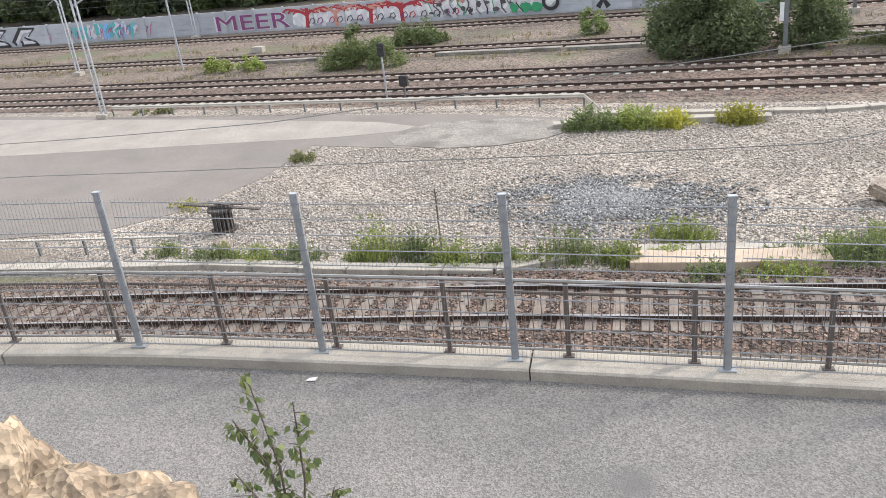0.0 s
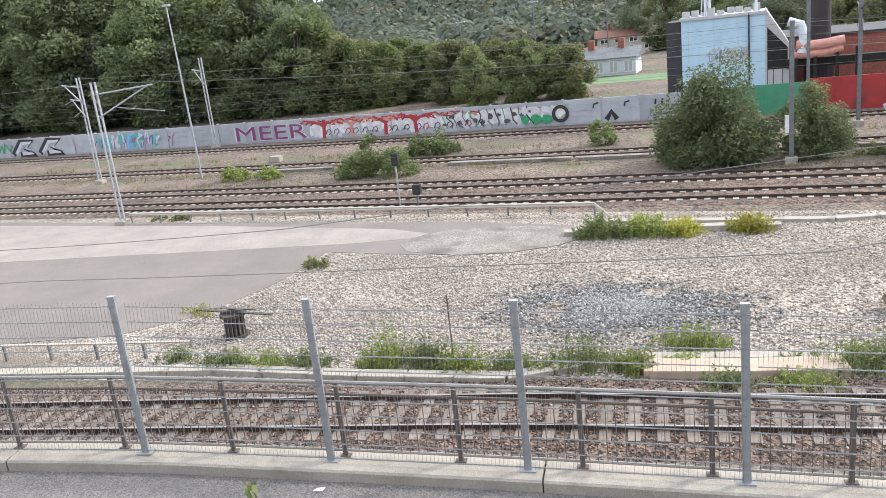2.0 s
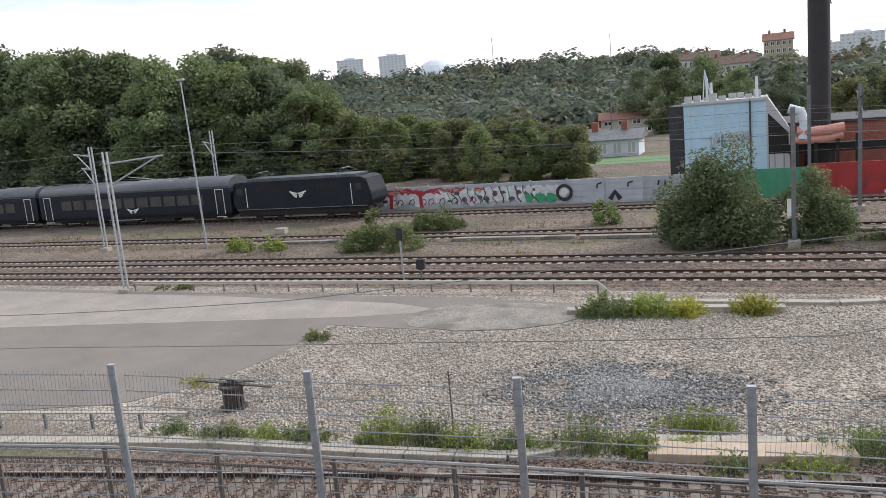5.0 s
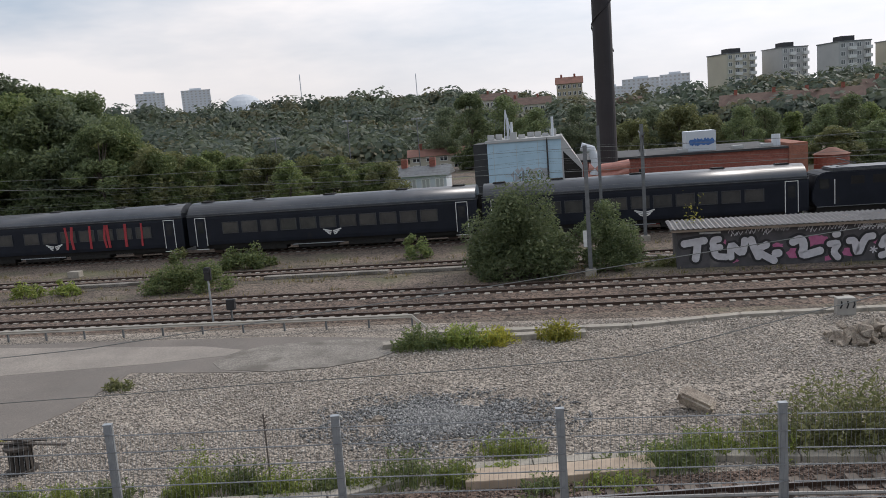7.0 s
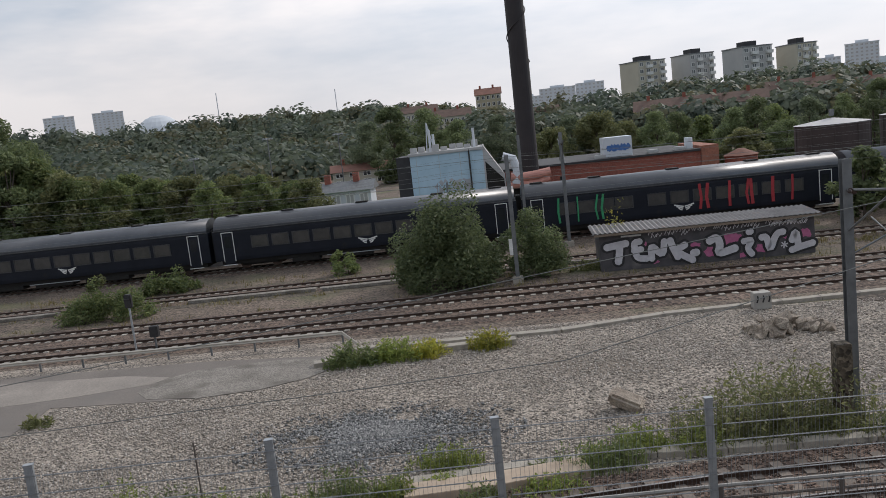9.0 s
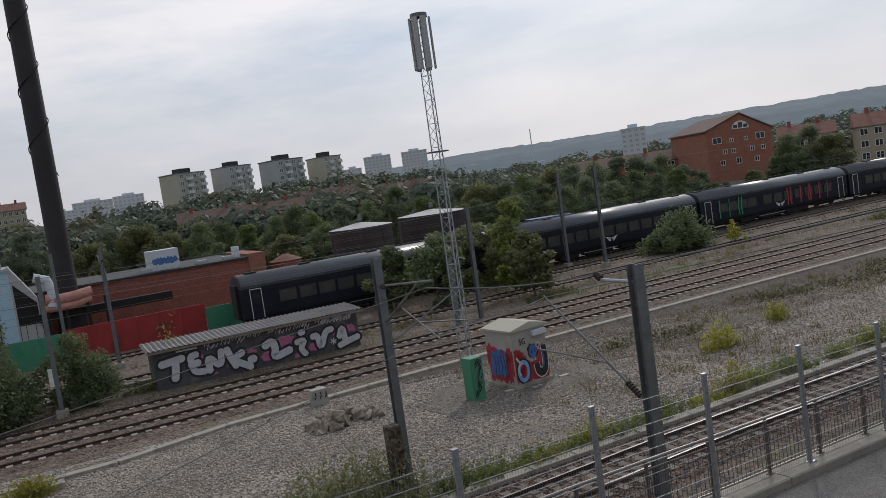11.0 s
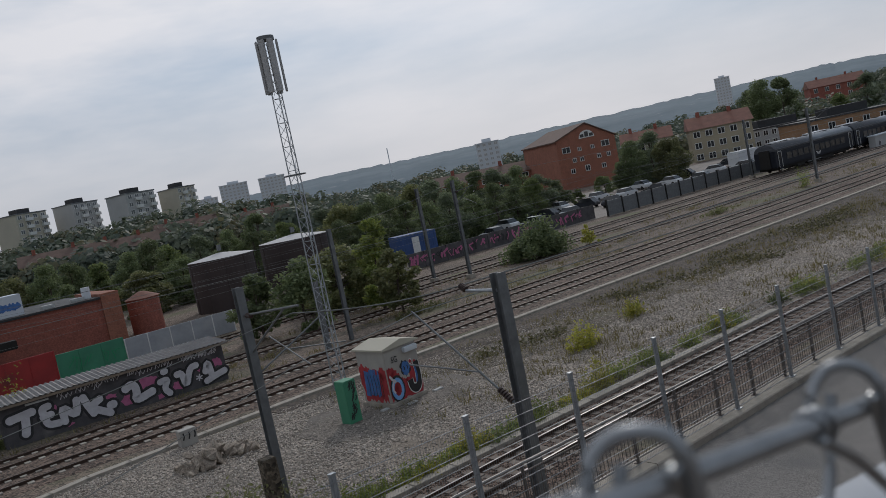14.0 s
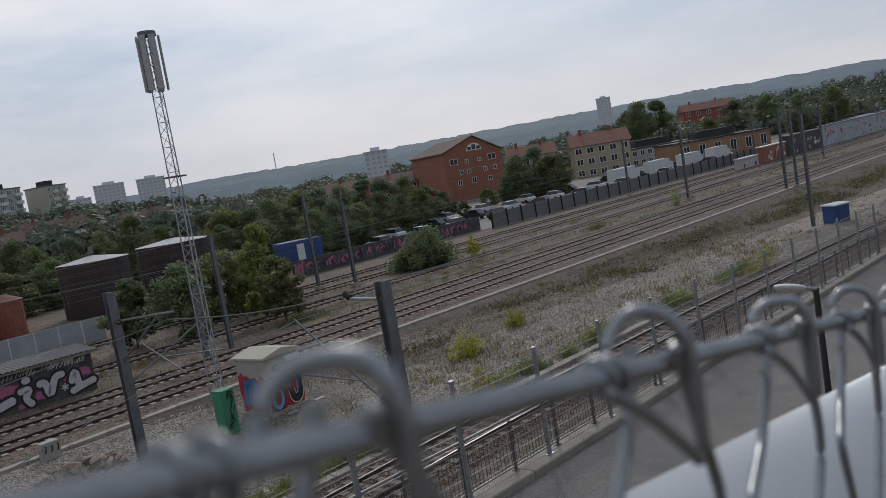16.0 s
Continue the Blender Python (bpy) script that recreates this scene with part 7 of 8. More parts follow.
# graffiti wall and open fence between the far tracks and the car park
wall2 = thing("yard_wall", Matrix(), "low grey wall with faded graffiti behind the tracks", "wall", kind="structure")
rk = random.Random(31)
for k in range(12):
    part("wall_panel", boxm(42 + 3.0 * k, 44.95 + 3.0 * k, 68.5, 68.65, 0, 1.7, 0.01), M["shedwall"], wall2)
bm, bm2 = bmesh.new(), bmesh.new()
for k in range(80):
    cx = rk.uniform(43, 76)
    stroke(bm if k % 3 else bm2, [(cx, rk.uniform(0.3, 0.8)), (cx + rk.uniform(-0.4, 0.4), 1.0), (cx + rk.uniform(-0.3, 0.6), rk.uniform(0.9, 1.5))], rk.uniform(0.1, 0.3), 68.49 - 0.0005 * k)
part("graffiti", bm, M["pink"], wall2)
part("graffiti", bm2, M["ink"], wall2)
fence2 = thing("yard_fence", Matrix(), "dark panelled fence along a car park", "fence")
PM2 = mesh_from(boxm(0, 2.9, -0.04, 0.04, 0.05, 1.9), "panel")
PM2.materials.append(M["zinc_dull"])
QM2 = mesh_from(boxm(-0.08, 0.08, -0.1, 0.1, 0, 2.1), "post")
QM2.materials.append(M["under"])
for k in range(50):
    share("panel", PM2, fence2, pose(78 + 3 * k + 0.05, 66.5, 0))
    share("post", QM2, fence2, pose(78 + 3 * k, 66.45, 0))


# ---- cars ----
def car_mesh_parts():
    bm = bmesh.new()
    prof = [(-2.1, 0.35), (2.1, 0.35), (2.15, 0.75), (1.2, 0.95), (-1.95, 1.0), (-2.15, 0.8)]
    a = [bm.verts.new((x, -0.85, z)) for x, z in prof]
    b = [bm.verts.new((x, 0.85, z)) for x, z in prof]
    for k in range(6):
        bm.faces.new((a[k], a[(k + 1) % 6], b[(k + 1) % 6], b[k]))
    bm.faces.new(a[::-1])
    bm.faces.new(b)
    bmesh.ops.recalc_face_normals(bm, faces=bm.faces[:])
    bmesh.ops.bevel(bm, geom=bm.edges[:], offset=0.07, segments=2, affect="EDGES")
    body = mesh_from(bm, "body")
    bm = bmesh.new()
    prof = [(-1.85, 0.95), (1.05, 0.93), (0.35, 1.45), (-1.35, 1.48)]
    a = [bm.verts.new((x, -0.76 + 0.1 * (z > 1.2), z)) for x, z in prof]
    b = [bm.verts.new((x, 0.76 - 0.1 * (z > 1.2), z)) for x, z in prof]
    for k in range(4):
        bm.faces.new((a[k], a[(k + 1) % 4], b[(k + 1) % 4], b[k]))
    bm.faces.new(a[::-1])
    bm.faces.new(b)
    bmesh.ops.recalc_face_normals(bm, faces=bm.faces[:])
    cabin = mesh_from(bm, "cabin_glass")
    roof = mesh_from(boxm(-1.32, 0.32, -0.62, 0.62, 1.47, 1.52, 0.02), "roof")
    wheel = mesh_from(tubem([(0, -0.1, 0), (0, 0.1, 0)], 0.32, 14), "wheel")
    cabin.materials.append(M["glass"])
    wheel.materials.append(M["rubber"])
    return body, cabin, roof, wheel


CAR = car_mesh_parts()
CARS = {}


def car(x, y, turn, paint, label):
    if paint not in CARS:
        b, r = CAR[0].copy(), CAR[2].copy()
        b.materials.append(M[paint])
        r.materials.append(M[paint])
        CARS[paint] = (b, r)
    th = thing("car", pose(x, y, 0, 0, 0, turn), label, "car", "parked cars")
    new("body", CARS[paint][0]).parent = th
    new("cabin_glass", CAR[1]).parent = th
    new("roof", CARS[paint][1]).parent = th
    for wx in (-1.3, 1.35):
        for wy in (-0.78, 0.78):
            share("wheel", CAR[3], th, pose(wx, wy, 0.32))


sheet("car_park", [(60, 67.5), (240, 67.5), (240, 110), (60, 110)], 0.02, M["asphalt"], "grey asphalt car park behind the tracks", "asphalt")
rk = random.Random(14)
for k in range(26):
    az = 41 + 24 * k / 25
    y = 76 + 6 * (k % 3)
    x = 1.25 + y * math.tan(radians(az))
    if 40 < x < 235 and not (50 < x < 60):
        w = k % 5 in (0, 1, 3)
        car(x, y, rk.choice((80, 90, 100, 10)), "carpaint_w" if w else "carpaint_d", "white parked car behind a fence" if w else "dark parked car behind a fence")
for k in range(4):
    x = 128 + 13 * k
    th = thing("white_van", pose(x, 80, 0), "white box van parked behind the fence", "van", "parked vans")
    part("box", boxm(0, 6.5, -1.1, 1.1, 0.6, 2.9, 0.05), M["carpaint_w"], th)
    part("cab", boxm(6.5, 8.1, -1.0, 1.0, 0.5, 2.1, 0.15), M["carpaint_w"], th)
    for wx in (1.2, 7.0):
        for wy in (-1.0, 1.0):
            share("wheel", CAR[3], th, pose(wx, wy, 0.35))


# ---- buildings ----
def block_house(name, az, d, w, depth, z0, top, wallm, roofm, floors, cols, label, category="building", turn=None, pitched=False, balcony=0, group="", win=None):
    """A house facing the railway: walls, roof, windows storey by storey and optional balconies. az: azimuth of its middle."""
    x, y = at_az(az, d)
    th = thing(name, pose(x, y, z0, 0, 0, -az if turn is None else turn), label, category, group)
    h = top - z0
    part("wall", boxm(-w / 2, w / 2, 0, depth, -max(6, z0 + 3), h), M[wallm], th)
    if pitched:
        bm = bmesh.new()
        o = 0.5
        rh = min(depth * 0.3, h * 0.45)
        pts = [(-w / 2 - o, -o, h), (w / 2 + o, -o, h), (w / 2 + o, depth + o, h), (-w / 2 - o, depth + o, h), (-w / 2 - o, depth / 2, h + rh), (w / 2 + o, depth / 2, h + rh)]
        v = [bm.verts.new(p) for p in pts]
        for f in ((0, 1, 5, 4), (2, 3, 4, 5), (0, 4, 3), (1, 2, 5), (3, 2, 1, 0)):
            bm.faces.new([v[i] for i in f])
        bmesh.ops.recalc_face_normals(bm, faces=bm.faces[:])
        rf = part("roof", bm, M[roofm], th)
        for cx in (-w * 0.3, w * 0.22):
            part("chimney", boxm(cx - 0.4, cx + 0.4, depth / 2 - 0.4, depth / 2 + 0.4, h + rh - 0.5, h + rh + 1.1), M["brick"], rf)
    else:
        rf = part("roof", boxm(-w / 2 - 0.25, w / 2 + 0.25, -0.25, depth + 0.25, h, h + 0.35), M[roofm], th)
        part("roof_housing", boxm(-w * 0.2, w * 0.2, depth * 0.3, depth * 0.7, h + 0.35, h + 2.2), M["darkclad" if wallm != "farwhite" else "farwhite"], rf)
    fh = h / floors
    ww = min(1.5, w / cols * 0.5)
    me = mesh_from(boxm(-ww / 2, ww / 2, -0.06, 0.1, 0, fh * 0.48), "window")
    me.materials.append(M[win or "glass"])
    fm = bmesh.new()
    for a in ((-ww / 2 - 0.12, ww / 2 + 0.12, fh * 0.48, fh * 0.48 + 0.12), (-ww / 2 - 0.12, ww / 2 + 0.12, -0.12, 0), (-ww / 2 - 0.12, -ww / 2, 0, fh * 0.48), (ww / 2, ww / 2 + 0.12, 0, fh * 0.48), (-0.06, 0.06, 0, fh * 0.48)):
        box(fm, a[0], a[1], -0.12, -0.002, a[2], a[3])
    fm = mesh_from(fm, "window_frame")
    fm.materials.append(M["white"])
    bm_me = None
    if balcony:
        bm_me = mesh_from(boxm(-w / cols * 0.42, w / cols * 0.42, -1.3, -0.1, -0.15, 1.0, 0.03), "balcony")
        bm_me.materials.append(M["white"])
    for f in range(floors):
        for c in range(cols):
            wx = -w / 2 + w * (c + 0.5) / cols
            wo = share("window", me, th, pose(wx, 0, f * fh + fh * 0.32))
            share("window_frame", fm, wo, Matrix())
            if balcony and c % balcony == balcony - 1 and f:
                share("balcony", bm_me, th, pose(wx, 0, f * fh + 0.1))
    return th


def el_z(d, el):
    return 8.85 + d * math.tan(radians(el))


def gable_house():
    """Red brick house with its plain gable towards the tracks and few windows."""
    x, y = at_az(48.5, 190)
    th = thing("red_brick_building", pose(x, y, 0, 0, 0, -26), "red brick apartment building with a gabled front", "building")
    w, dep, eave, peak = 14.4, 24.0, 10.4, 14.2
    bm = bmesh.new()
    a = [bm.verts.new((px, 0, pz)) for px, pz in ((-w / 2, -0.5), (w / 2, -0.5), (w / 2, eave), (0.4, peak), (-w / 2, eave + 0.9))]
    b = [bm.verts.new((v.co.x, dep, v.co.z)) for v in a]
    bm.faces.new(a)
    bm.faces.new(b[::-1])
    for k in range(5):
        bm.faces.new((a[k], b[k], b[(k + 1) % 5], a[(k + 1) % 5]))
    bmesh.ops.recalc_face_normals(bm, faces=bm.faces[:])
    part("wall", bm, M["brick_orange"], th)
    for p, q in (((0.4, peak), (w / 2 + 0.4, eave - 0.2)), ((-w / 2 - 0.4, eave + 0.7), (0.4, peak))):
        bm = bmesh.new()
        v = [bm.verts.new((px, py, pz + dz)) for dz in (0.05, 0.3) for px, pz, py in ((*p, -0.3), (*q, -0.3), (*q, dep + 0.3), (*p, dep + 0.3))]
        for f in ((0, 1, 2, 3), (4, 5, 6, 7), (0, 1, 5, 4), (1, 2, 6, 5), (2, 3, 7, 6), (3, 0, 4, 7)):
            bm.faces.new([v[i] for i in f])
        bmesh.ops.recalc_face_normals(bm, faces=bm.faces[:])
        part("roof", bm, M["roof_brown"], th, "brown tiled roof slope")

    def window(wx, wz, ww, wh):
        o = part("window", boxm(wx - ww / 2, wx + ww / 2, -0.05, 0.05, wz, wz + wh), M["glass"], th)
        bm = bmesh.new()
        for c in ((wx - ww / 2 - 0.1, wx + ww / 2 + 0.1, wz + wh, wz + wh + 0.1), (wx - ww / 2 - 0.1, wx + ww / 2 + 0.1, wz - 0.1, wz), (wx - ww / 2 - 0.1, wx - ww / 2, wz, wz + wh), (wx + ww / 2, wx + ww / 2 + 0.1, wz, wz + wh), (wx - 0.05, wx + 0.05, wz, wz + wh)):
            box(bm, c[0], c[1], -0.11, -0.051, c[2], c[3])
        part("window_frame", bm, M["white"], o)

    for wz, row in ((8.4, ((-5.0, 1.8, 1.2), (-1.8, 0.7, 0.7), (1.4, 0.7, 0.7), (4.6, 1.8, 1.2))), (6.0, ((-3.4, 0.8, 0.8), (-1.6, 0.8, 0.8), (2.6, 0.8, 0.8), (5.0, 0.8, 0.8))), (3.6, ((-4.2, 0.9, 0.9), (-0.6, 1.0, 1.2), (3.4, 0.9, 0.9)))):
        for wx, ww, wh in row:
            window(wx, wz, ww, wh)
    bm = bmesh.new()
    ring = [bm.verts.new((0.4 + 1.9 * math.cos(math.pi * k / 14), -0.12, 11.0 + 1.7 * math.sin(math.pi * k / 14))) for k in range(15)]
    bm.faces.new(ring)
    g2 = bmesh.ops.extrude_face_region(bm, geom=bm.faces[:])
    for v in (q for q in g2["geom"] if isinstance(q, bmesh.types.BMVert)):
        v.co.y += 0.11
    bmesh.ops.recalc_face_normals(bm, faces=bm.faces[:])
    arch = part("gable_window", bm, M["white"], th, "white arched gable window")
    for c in (-0.75, 0.4, 1.55):
        part("pane", boxm(c - 0.45, c + 0.45, -0.16, -0.121, 11.2, 12.35 if c == 0.4 else 11.9), M["glass"], arch)


AP = "apartment blocks on the rise"
block_house("apartment_block", 11.54, 330, 12.5, 12, el_z(330, 0.2), el_z(330, 2.95), "cream", "zinc_dull", 6, 4, "cream rendered apartment block with balconies", group=AP, balcony=2, win="zinc_dull", turn=25.1)
block_house("apartment_block", 14.74, 335, 10.9, 12, el_z(335, 0.2), el_z(335, 3.0), "greyrender", "zinc_dull", 6, 4, "grey rendered apartment block with balconies", group=AP, balcony=2, win="zinc_dull", turn=21.9)
block_house("apartment_block", 18.14, 318, 12.2, 12, el_z(318, 0.0), el_z(318, 3.0), "greyrender", "zinc_dull", 6, 4, "pale grey apartment block with white balconies", group=AP, balcony=2, win="zinc_dull", turn=18.5)
block_house("apartment_block", 21.04, 322, 7.9, 12, el_z(322, 0.0), el_z(322, 2.8), "cream", "zinc_dull", 6, 4, "beige apartment block with balconies", group=AP, balcony=2, win="zinc_dull", turn=15.6)
# tower blocks wear the haze-tinted white, their windows paled to grey
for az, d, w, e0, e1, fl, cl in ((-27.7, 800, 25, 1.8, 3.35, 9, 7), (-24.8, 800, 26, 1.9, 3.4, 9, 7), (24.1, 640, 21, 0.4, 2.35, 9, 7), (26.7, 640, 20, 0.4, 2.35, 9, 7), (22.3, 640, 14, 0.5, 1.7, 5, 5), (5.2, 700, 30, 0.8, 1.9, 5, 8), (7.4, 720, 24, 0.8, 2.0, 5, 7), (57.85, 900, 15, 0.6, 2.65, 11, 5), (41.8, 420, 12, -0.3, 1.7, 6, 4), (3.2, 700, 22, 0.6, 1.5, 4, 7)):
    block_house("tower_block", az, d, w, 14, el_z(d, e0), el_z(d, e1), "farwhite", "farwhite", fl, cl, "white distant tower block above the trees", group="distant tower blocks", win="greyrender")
block_house("yellow_house", 0.45, 330, 10, 9, el_z(330, 0.6), el_z(330, 2.0), "yellow", "roof", 3, 5, "yellow house with a red roof among trees", pitched=True)
for az, d, w, e1 in ((12.5, 215, 17, -0.35), (16.6, 212, 15, -0.4), (-2.4, 300, 16, 0.8), (3.6, 260, 14, 0.2), (20.5, 230, 16, 0.0), (25.6, 235, 15, -0.3), (-4.4, 320, 14, 1.3)):
    block_house("row_house", az, d, w, 9, el_z(d, e1 - 1.6), el_z(d, e1), "greyrender" if az > 10 else "cream", "roof_brown", 2, 8, "row house with a dark red tiled roof", pitched=True, group="row houses among trees")
gable_house()
block_house("brick_wing", 41.2, 205, 24, 11, 0.5, el_z(205, -0.75), "brick_orange", "roof_brown", 3, 7, "long red brick wing with a tiled roof", turn=-34, pitched=True)
block_house("yellow_block", 57.3, 205, 14, 10, -0.5, el_z(205, -0.35), "yellow", "roof", 3, 5, "cream apartment house with a low red roof", turn=-50, pitched=True)
block_house("depot_building", 61.2, 225, 26, 14, -0.5, el_z(225, -1.15), "greyrender", "darkclad", 2, 12, "long low grey depot building", turn=-35)
block_house("depot_hall", 65.3, 205, 26, 10, -0.5, el_z(205, -1.25), "ochre", "darkclad", 1, 6, "low ochre brick depot hall beside the tracks", turn=-28)
block_house("brick_house", 64.5, 420, 24, 12, 0, el_z(420, 0.75), "brick", "roof", 4, 5, "red brick house beyond the depot", turn=-50, pitched=True)
block_house("low_house", 52.5, 210, 12, 9, 0, el_z(210, -0.4), "cream", "roof", 2, 4, "low house with a red roof behind trees", pitched=True)
block_house("red_roof_house", -9.0, 165, 11, 9, -0.5, el_z(165, -2.2), "cream", "roof", 2, 4, "old house with a steep red tiled roof", pitched=True)
block_house("white_cabin", -10.4, 108, 7.4, 5, -0.4, 2.2, "farwhite", "zinc_dull", 1, 4, "low white cabin with a grey roof", pitched=True, turn=0, win="greyrender")
sheet("sports_field", [(-30, 96), (3, 96), (3, 104), (-30, 104)], 0.02, M["grass"], "green sports field behind the wall", "field")
th = thing("arena_dome", pose(*at_az(-21.8, 1500), 44), "white dome of a distant arena", "dome")
bm = bmesh.new()
bmesh.ops.create_uvsphere(bm, u_segments=24, v_segments=12, radius=42)
for v in bm.verts:
    v.co.z = max(-30, v.co.z)
part("shell", bm, M["farwhite"], th)
part("drum", tubem([(0, 0, -47), (0, 0, -20)], 38, 24), M["farwhite"], th)
for az, d, e in ((-17.9, 900, 4.0), (-10.0, 900, 3.5), (34.9, 1500, 2.7)):
    x, y = at_az(az, d)
    ob = part("radio_mast", tubem([(0, 0, 0), (0, 0, el_z(d, e))], 0.9 if d > 1000 else 0.5, 6), M["farwhite"])
    ob.matrix_world = pose(x, y, 0)
    tagged(ob, "thin distant radio mast on the skyline", "mast", "distant masts")

# floodlights of the sports field and a tall street lamp
for az, d, e in ((-20.0, 150, -0.2), (-15.0, 150, 0.6), (-10.2, 150, 0.4)):
    x, y = at_az(az, d)
    th = thing("floodlight_mast", pose(x, y, 0), "slim floodlight mast with small lamps", "floodlight", "floodlights of the field")
    top = el_z(d, e)
    part("pole", tubem([(0, 0, 0), (0, 0, top)], 0.1, 6), M["zinc_dull"], th)
    for k in range(4):
        part("lamp_head", boxm(-0.9 + 0.5 * k, -0.55 + 0.5 * k, -0.2, 0.2, top, top + 0.3, 0.03), M["zinc"], th)
th = thing("street_lamp", pose(-36.75, 47.2, 0), "tall slim street lamp leaning slightly", "street lamp")
part("pole", tubem([(0, 0, 0), (-0.1, 0, 6), (-0.25, 0, 12)], 0.08, 8, 0.045), M["zinc"], th)
part("lamp_head", boxm(-0.55, 0.05, -0.13, 0.13, 11.95, 12.1, 0.04), M["greyrender"], th)
th = thing("street_lamp", pose(15.6, 5.25, 2.5), "street lamp with a flat white head beside the road", "street lamp")
part("pole", tubem([(0, 0, 0), (0, 0, 2.2), (-0.01, 0, 3.17)], 0.06, 12, 0.05), M["darkclad"], th)
part("arm", tubem([(0, 0, 3.15), (-0.35, 0, 3.24), (-0.8, 0, 3.36)], 0.035, 8, 0.03), M["zinc"], th)
bm = bmesh.new()
bmesh.ops.create_uvsphere(bm, u_segments=20, v_segments=10, radius=1.0)
for v in bm.verts:
    v.co = Vector((v.co.x * 0.46, v.co.y * 0.2, v.co.z * (0.05 if v.co.z > 0 else 0.1)))
for f in bm.faces:
    f.smooth = True
hd = part("lamp_head", bm, M["white"], th, "flat white lamp head")
hd.matrix_local = pose(-1.1, 0, 3.44, 0, 14, 0)


# ---- foreground ----
def sapling():
    th = thing("birch_sapling", pose(-0.84, 2.49, 5.9), "young birch with small drooping green leaves", "sapling")
    r = random.Random(17)
    tb, cb = bmesh.new(), bmesh.new()
    top = Vector((-0.09, 0.05, 1.12))

    def leaf(p):
        u = Vector((r.gauss(0, 0.5), r.gauss(0, 0.5), -1)).normalized()
        w = u.cross(Vector((r.gauss(0, 1), r.gauss(0, 1), 0.2))).normalized()
        s = r.uniform(0.03, 0.055)
        q = p + u * 0.02
        pts = [q, q + u * s * 0.45 + w * s * 0.42, q + u * s * 1.15, q + u * s * 0.45 - w * s * 0.42]
        cb.faces.new([cb.verts.new(v) for v in pts])

    for bx, ex in ((Vector((0, 0, 0)), top), (Vector((0.02, 0, 0)), Vector((0.1, 0.1, 0.95))), (Vector((-0.02, 0, 0)), Vector((-0.3, 0.06, 0.5))), (Vector((0.03, 0, 0)), Vector((0.26, 0.06, 0.52))), (Vector((0, 0, 0.3)), Vector((-0.2, 0.02, 0.86)))):
        mid = bx.lerp(ex, 0.5) + Vector((0.05, 0, 0.06))
        tube(tb, [bx, mid, ex], 0.009, 5, 0.003)
        n = 12
        for k in range(n):
            t = 0.2 + 0.8 * k / n
            p = bx.lerp(mid, t * 2) if t < 0.5 else mid.lerp(ex, t * 2 - 1)
            e = p + Vector((r.gauss(0, 0.055), r.gauss(0, 0.055), r.uniform(0, 0.06)))
            tube(tb, [p, e], 0.003, 4, 0.0015)
            for _ in range(6):
                leaf(p.lerp(e, r.random()))
        for _ in range(4):
            leaf(ex)
    part("stem", tb, M["bark"], th)
    part("foliage", cb, L_["mid"], th)


sapling()
for k, (x, y, z, sx, sy, sz) in enumerate(((-2.15, 2.45, 5.68, 0.6, 0.45, 0.5), (-1.45, 2.4, 5.8, 0.16, 0.16, 0.2), (-2.75, 2.3, 5.7, 0.55, 0.5, 0.75), (-1.75, 2.35, 5.68, 0.3, 0.25, 0.35))):
    ob = part("outcrop", rockm(sx, sy, sz, 70 + k, 4), M["outcrop"])
    ob.matrix_world = pose(x, y, z, 0, 0, 30 * k)
    for v in ob.data.vertices:
        q = v.co * 9.0
        v.co += v.co.normalized() * 0.035 * (noise.noise(q) + 0.6 * noise.noise(q * 2.3) + (0.5 if noise.noise(q * 0.6) > 0.12 else 0.0))
    tagged(ob, "weathered granite outcrop with ochre lichen", "rock", "rocks beside the camera")


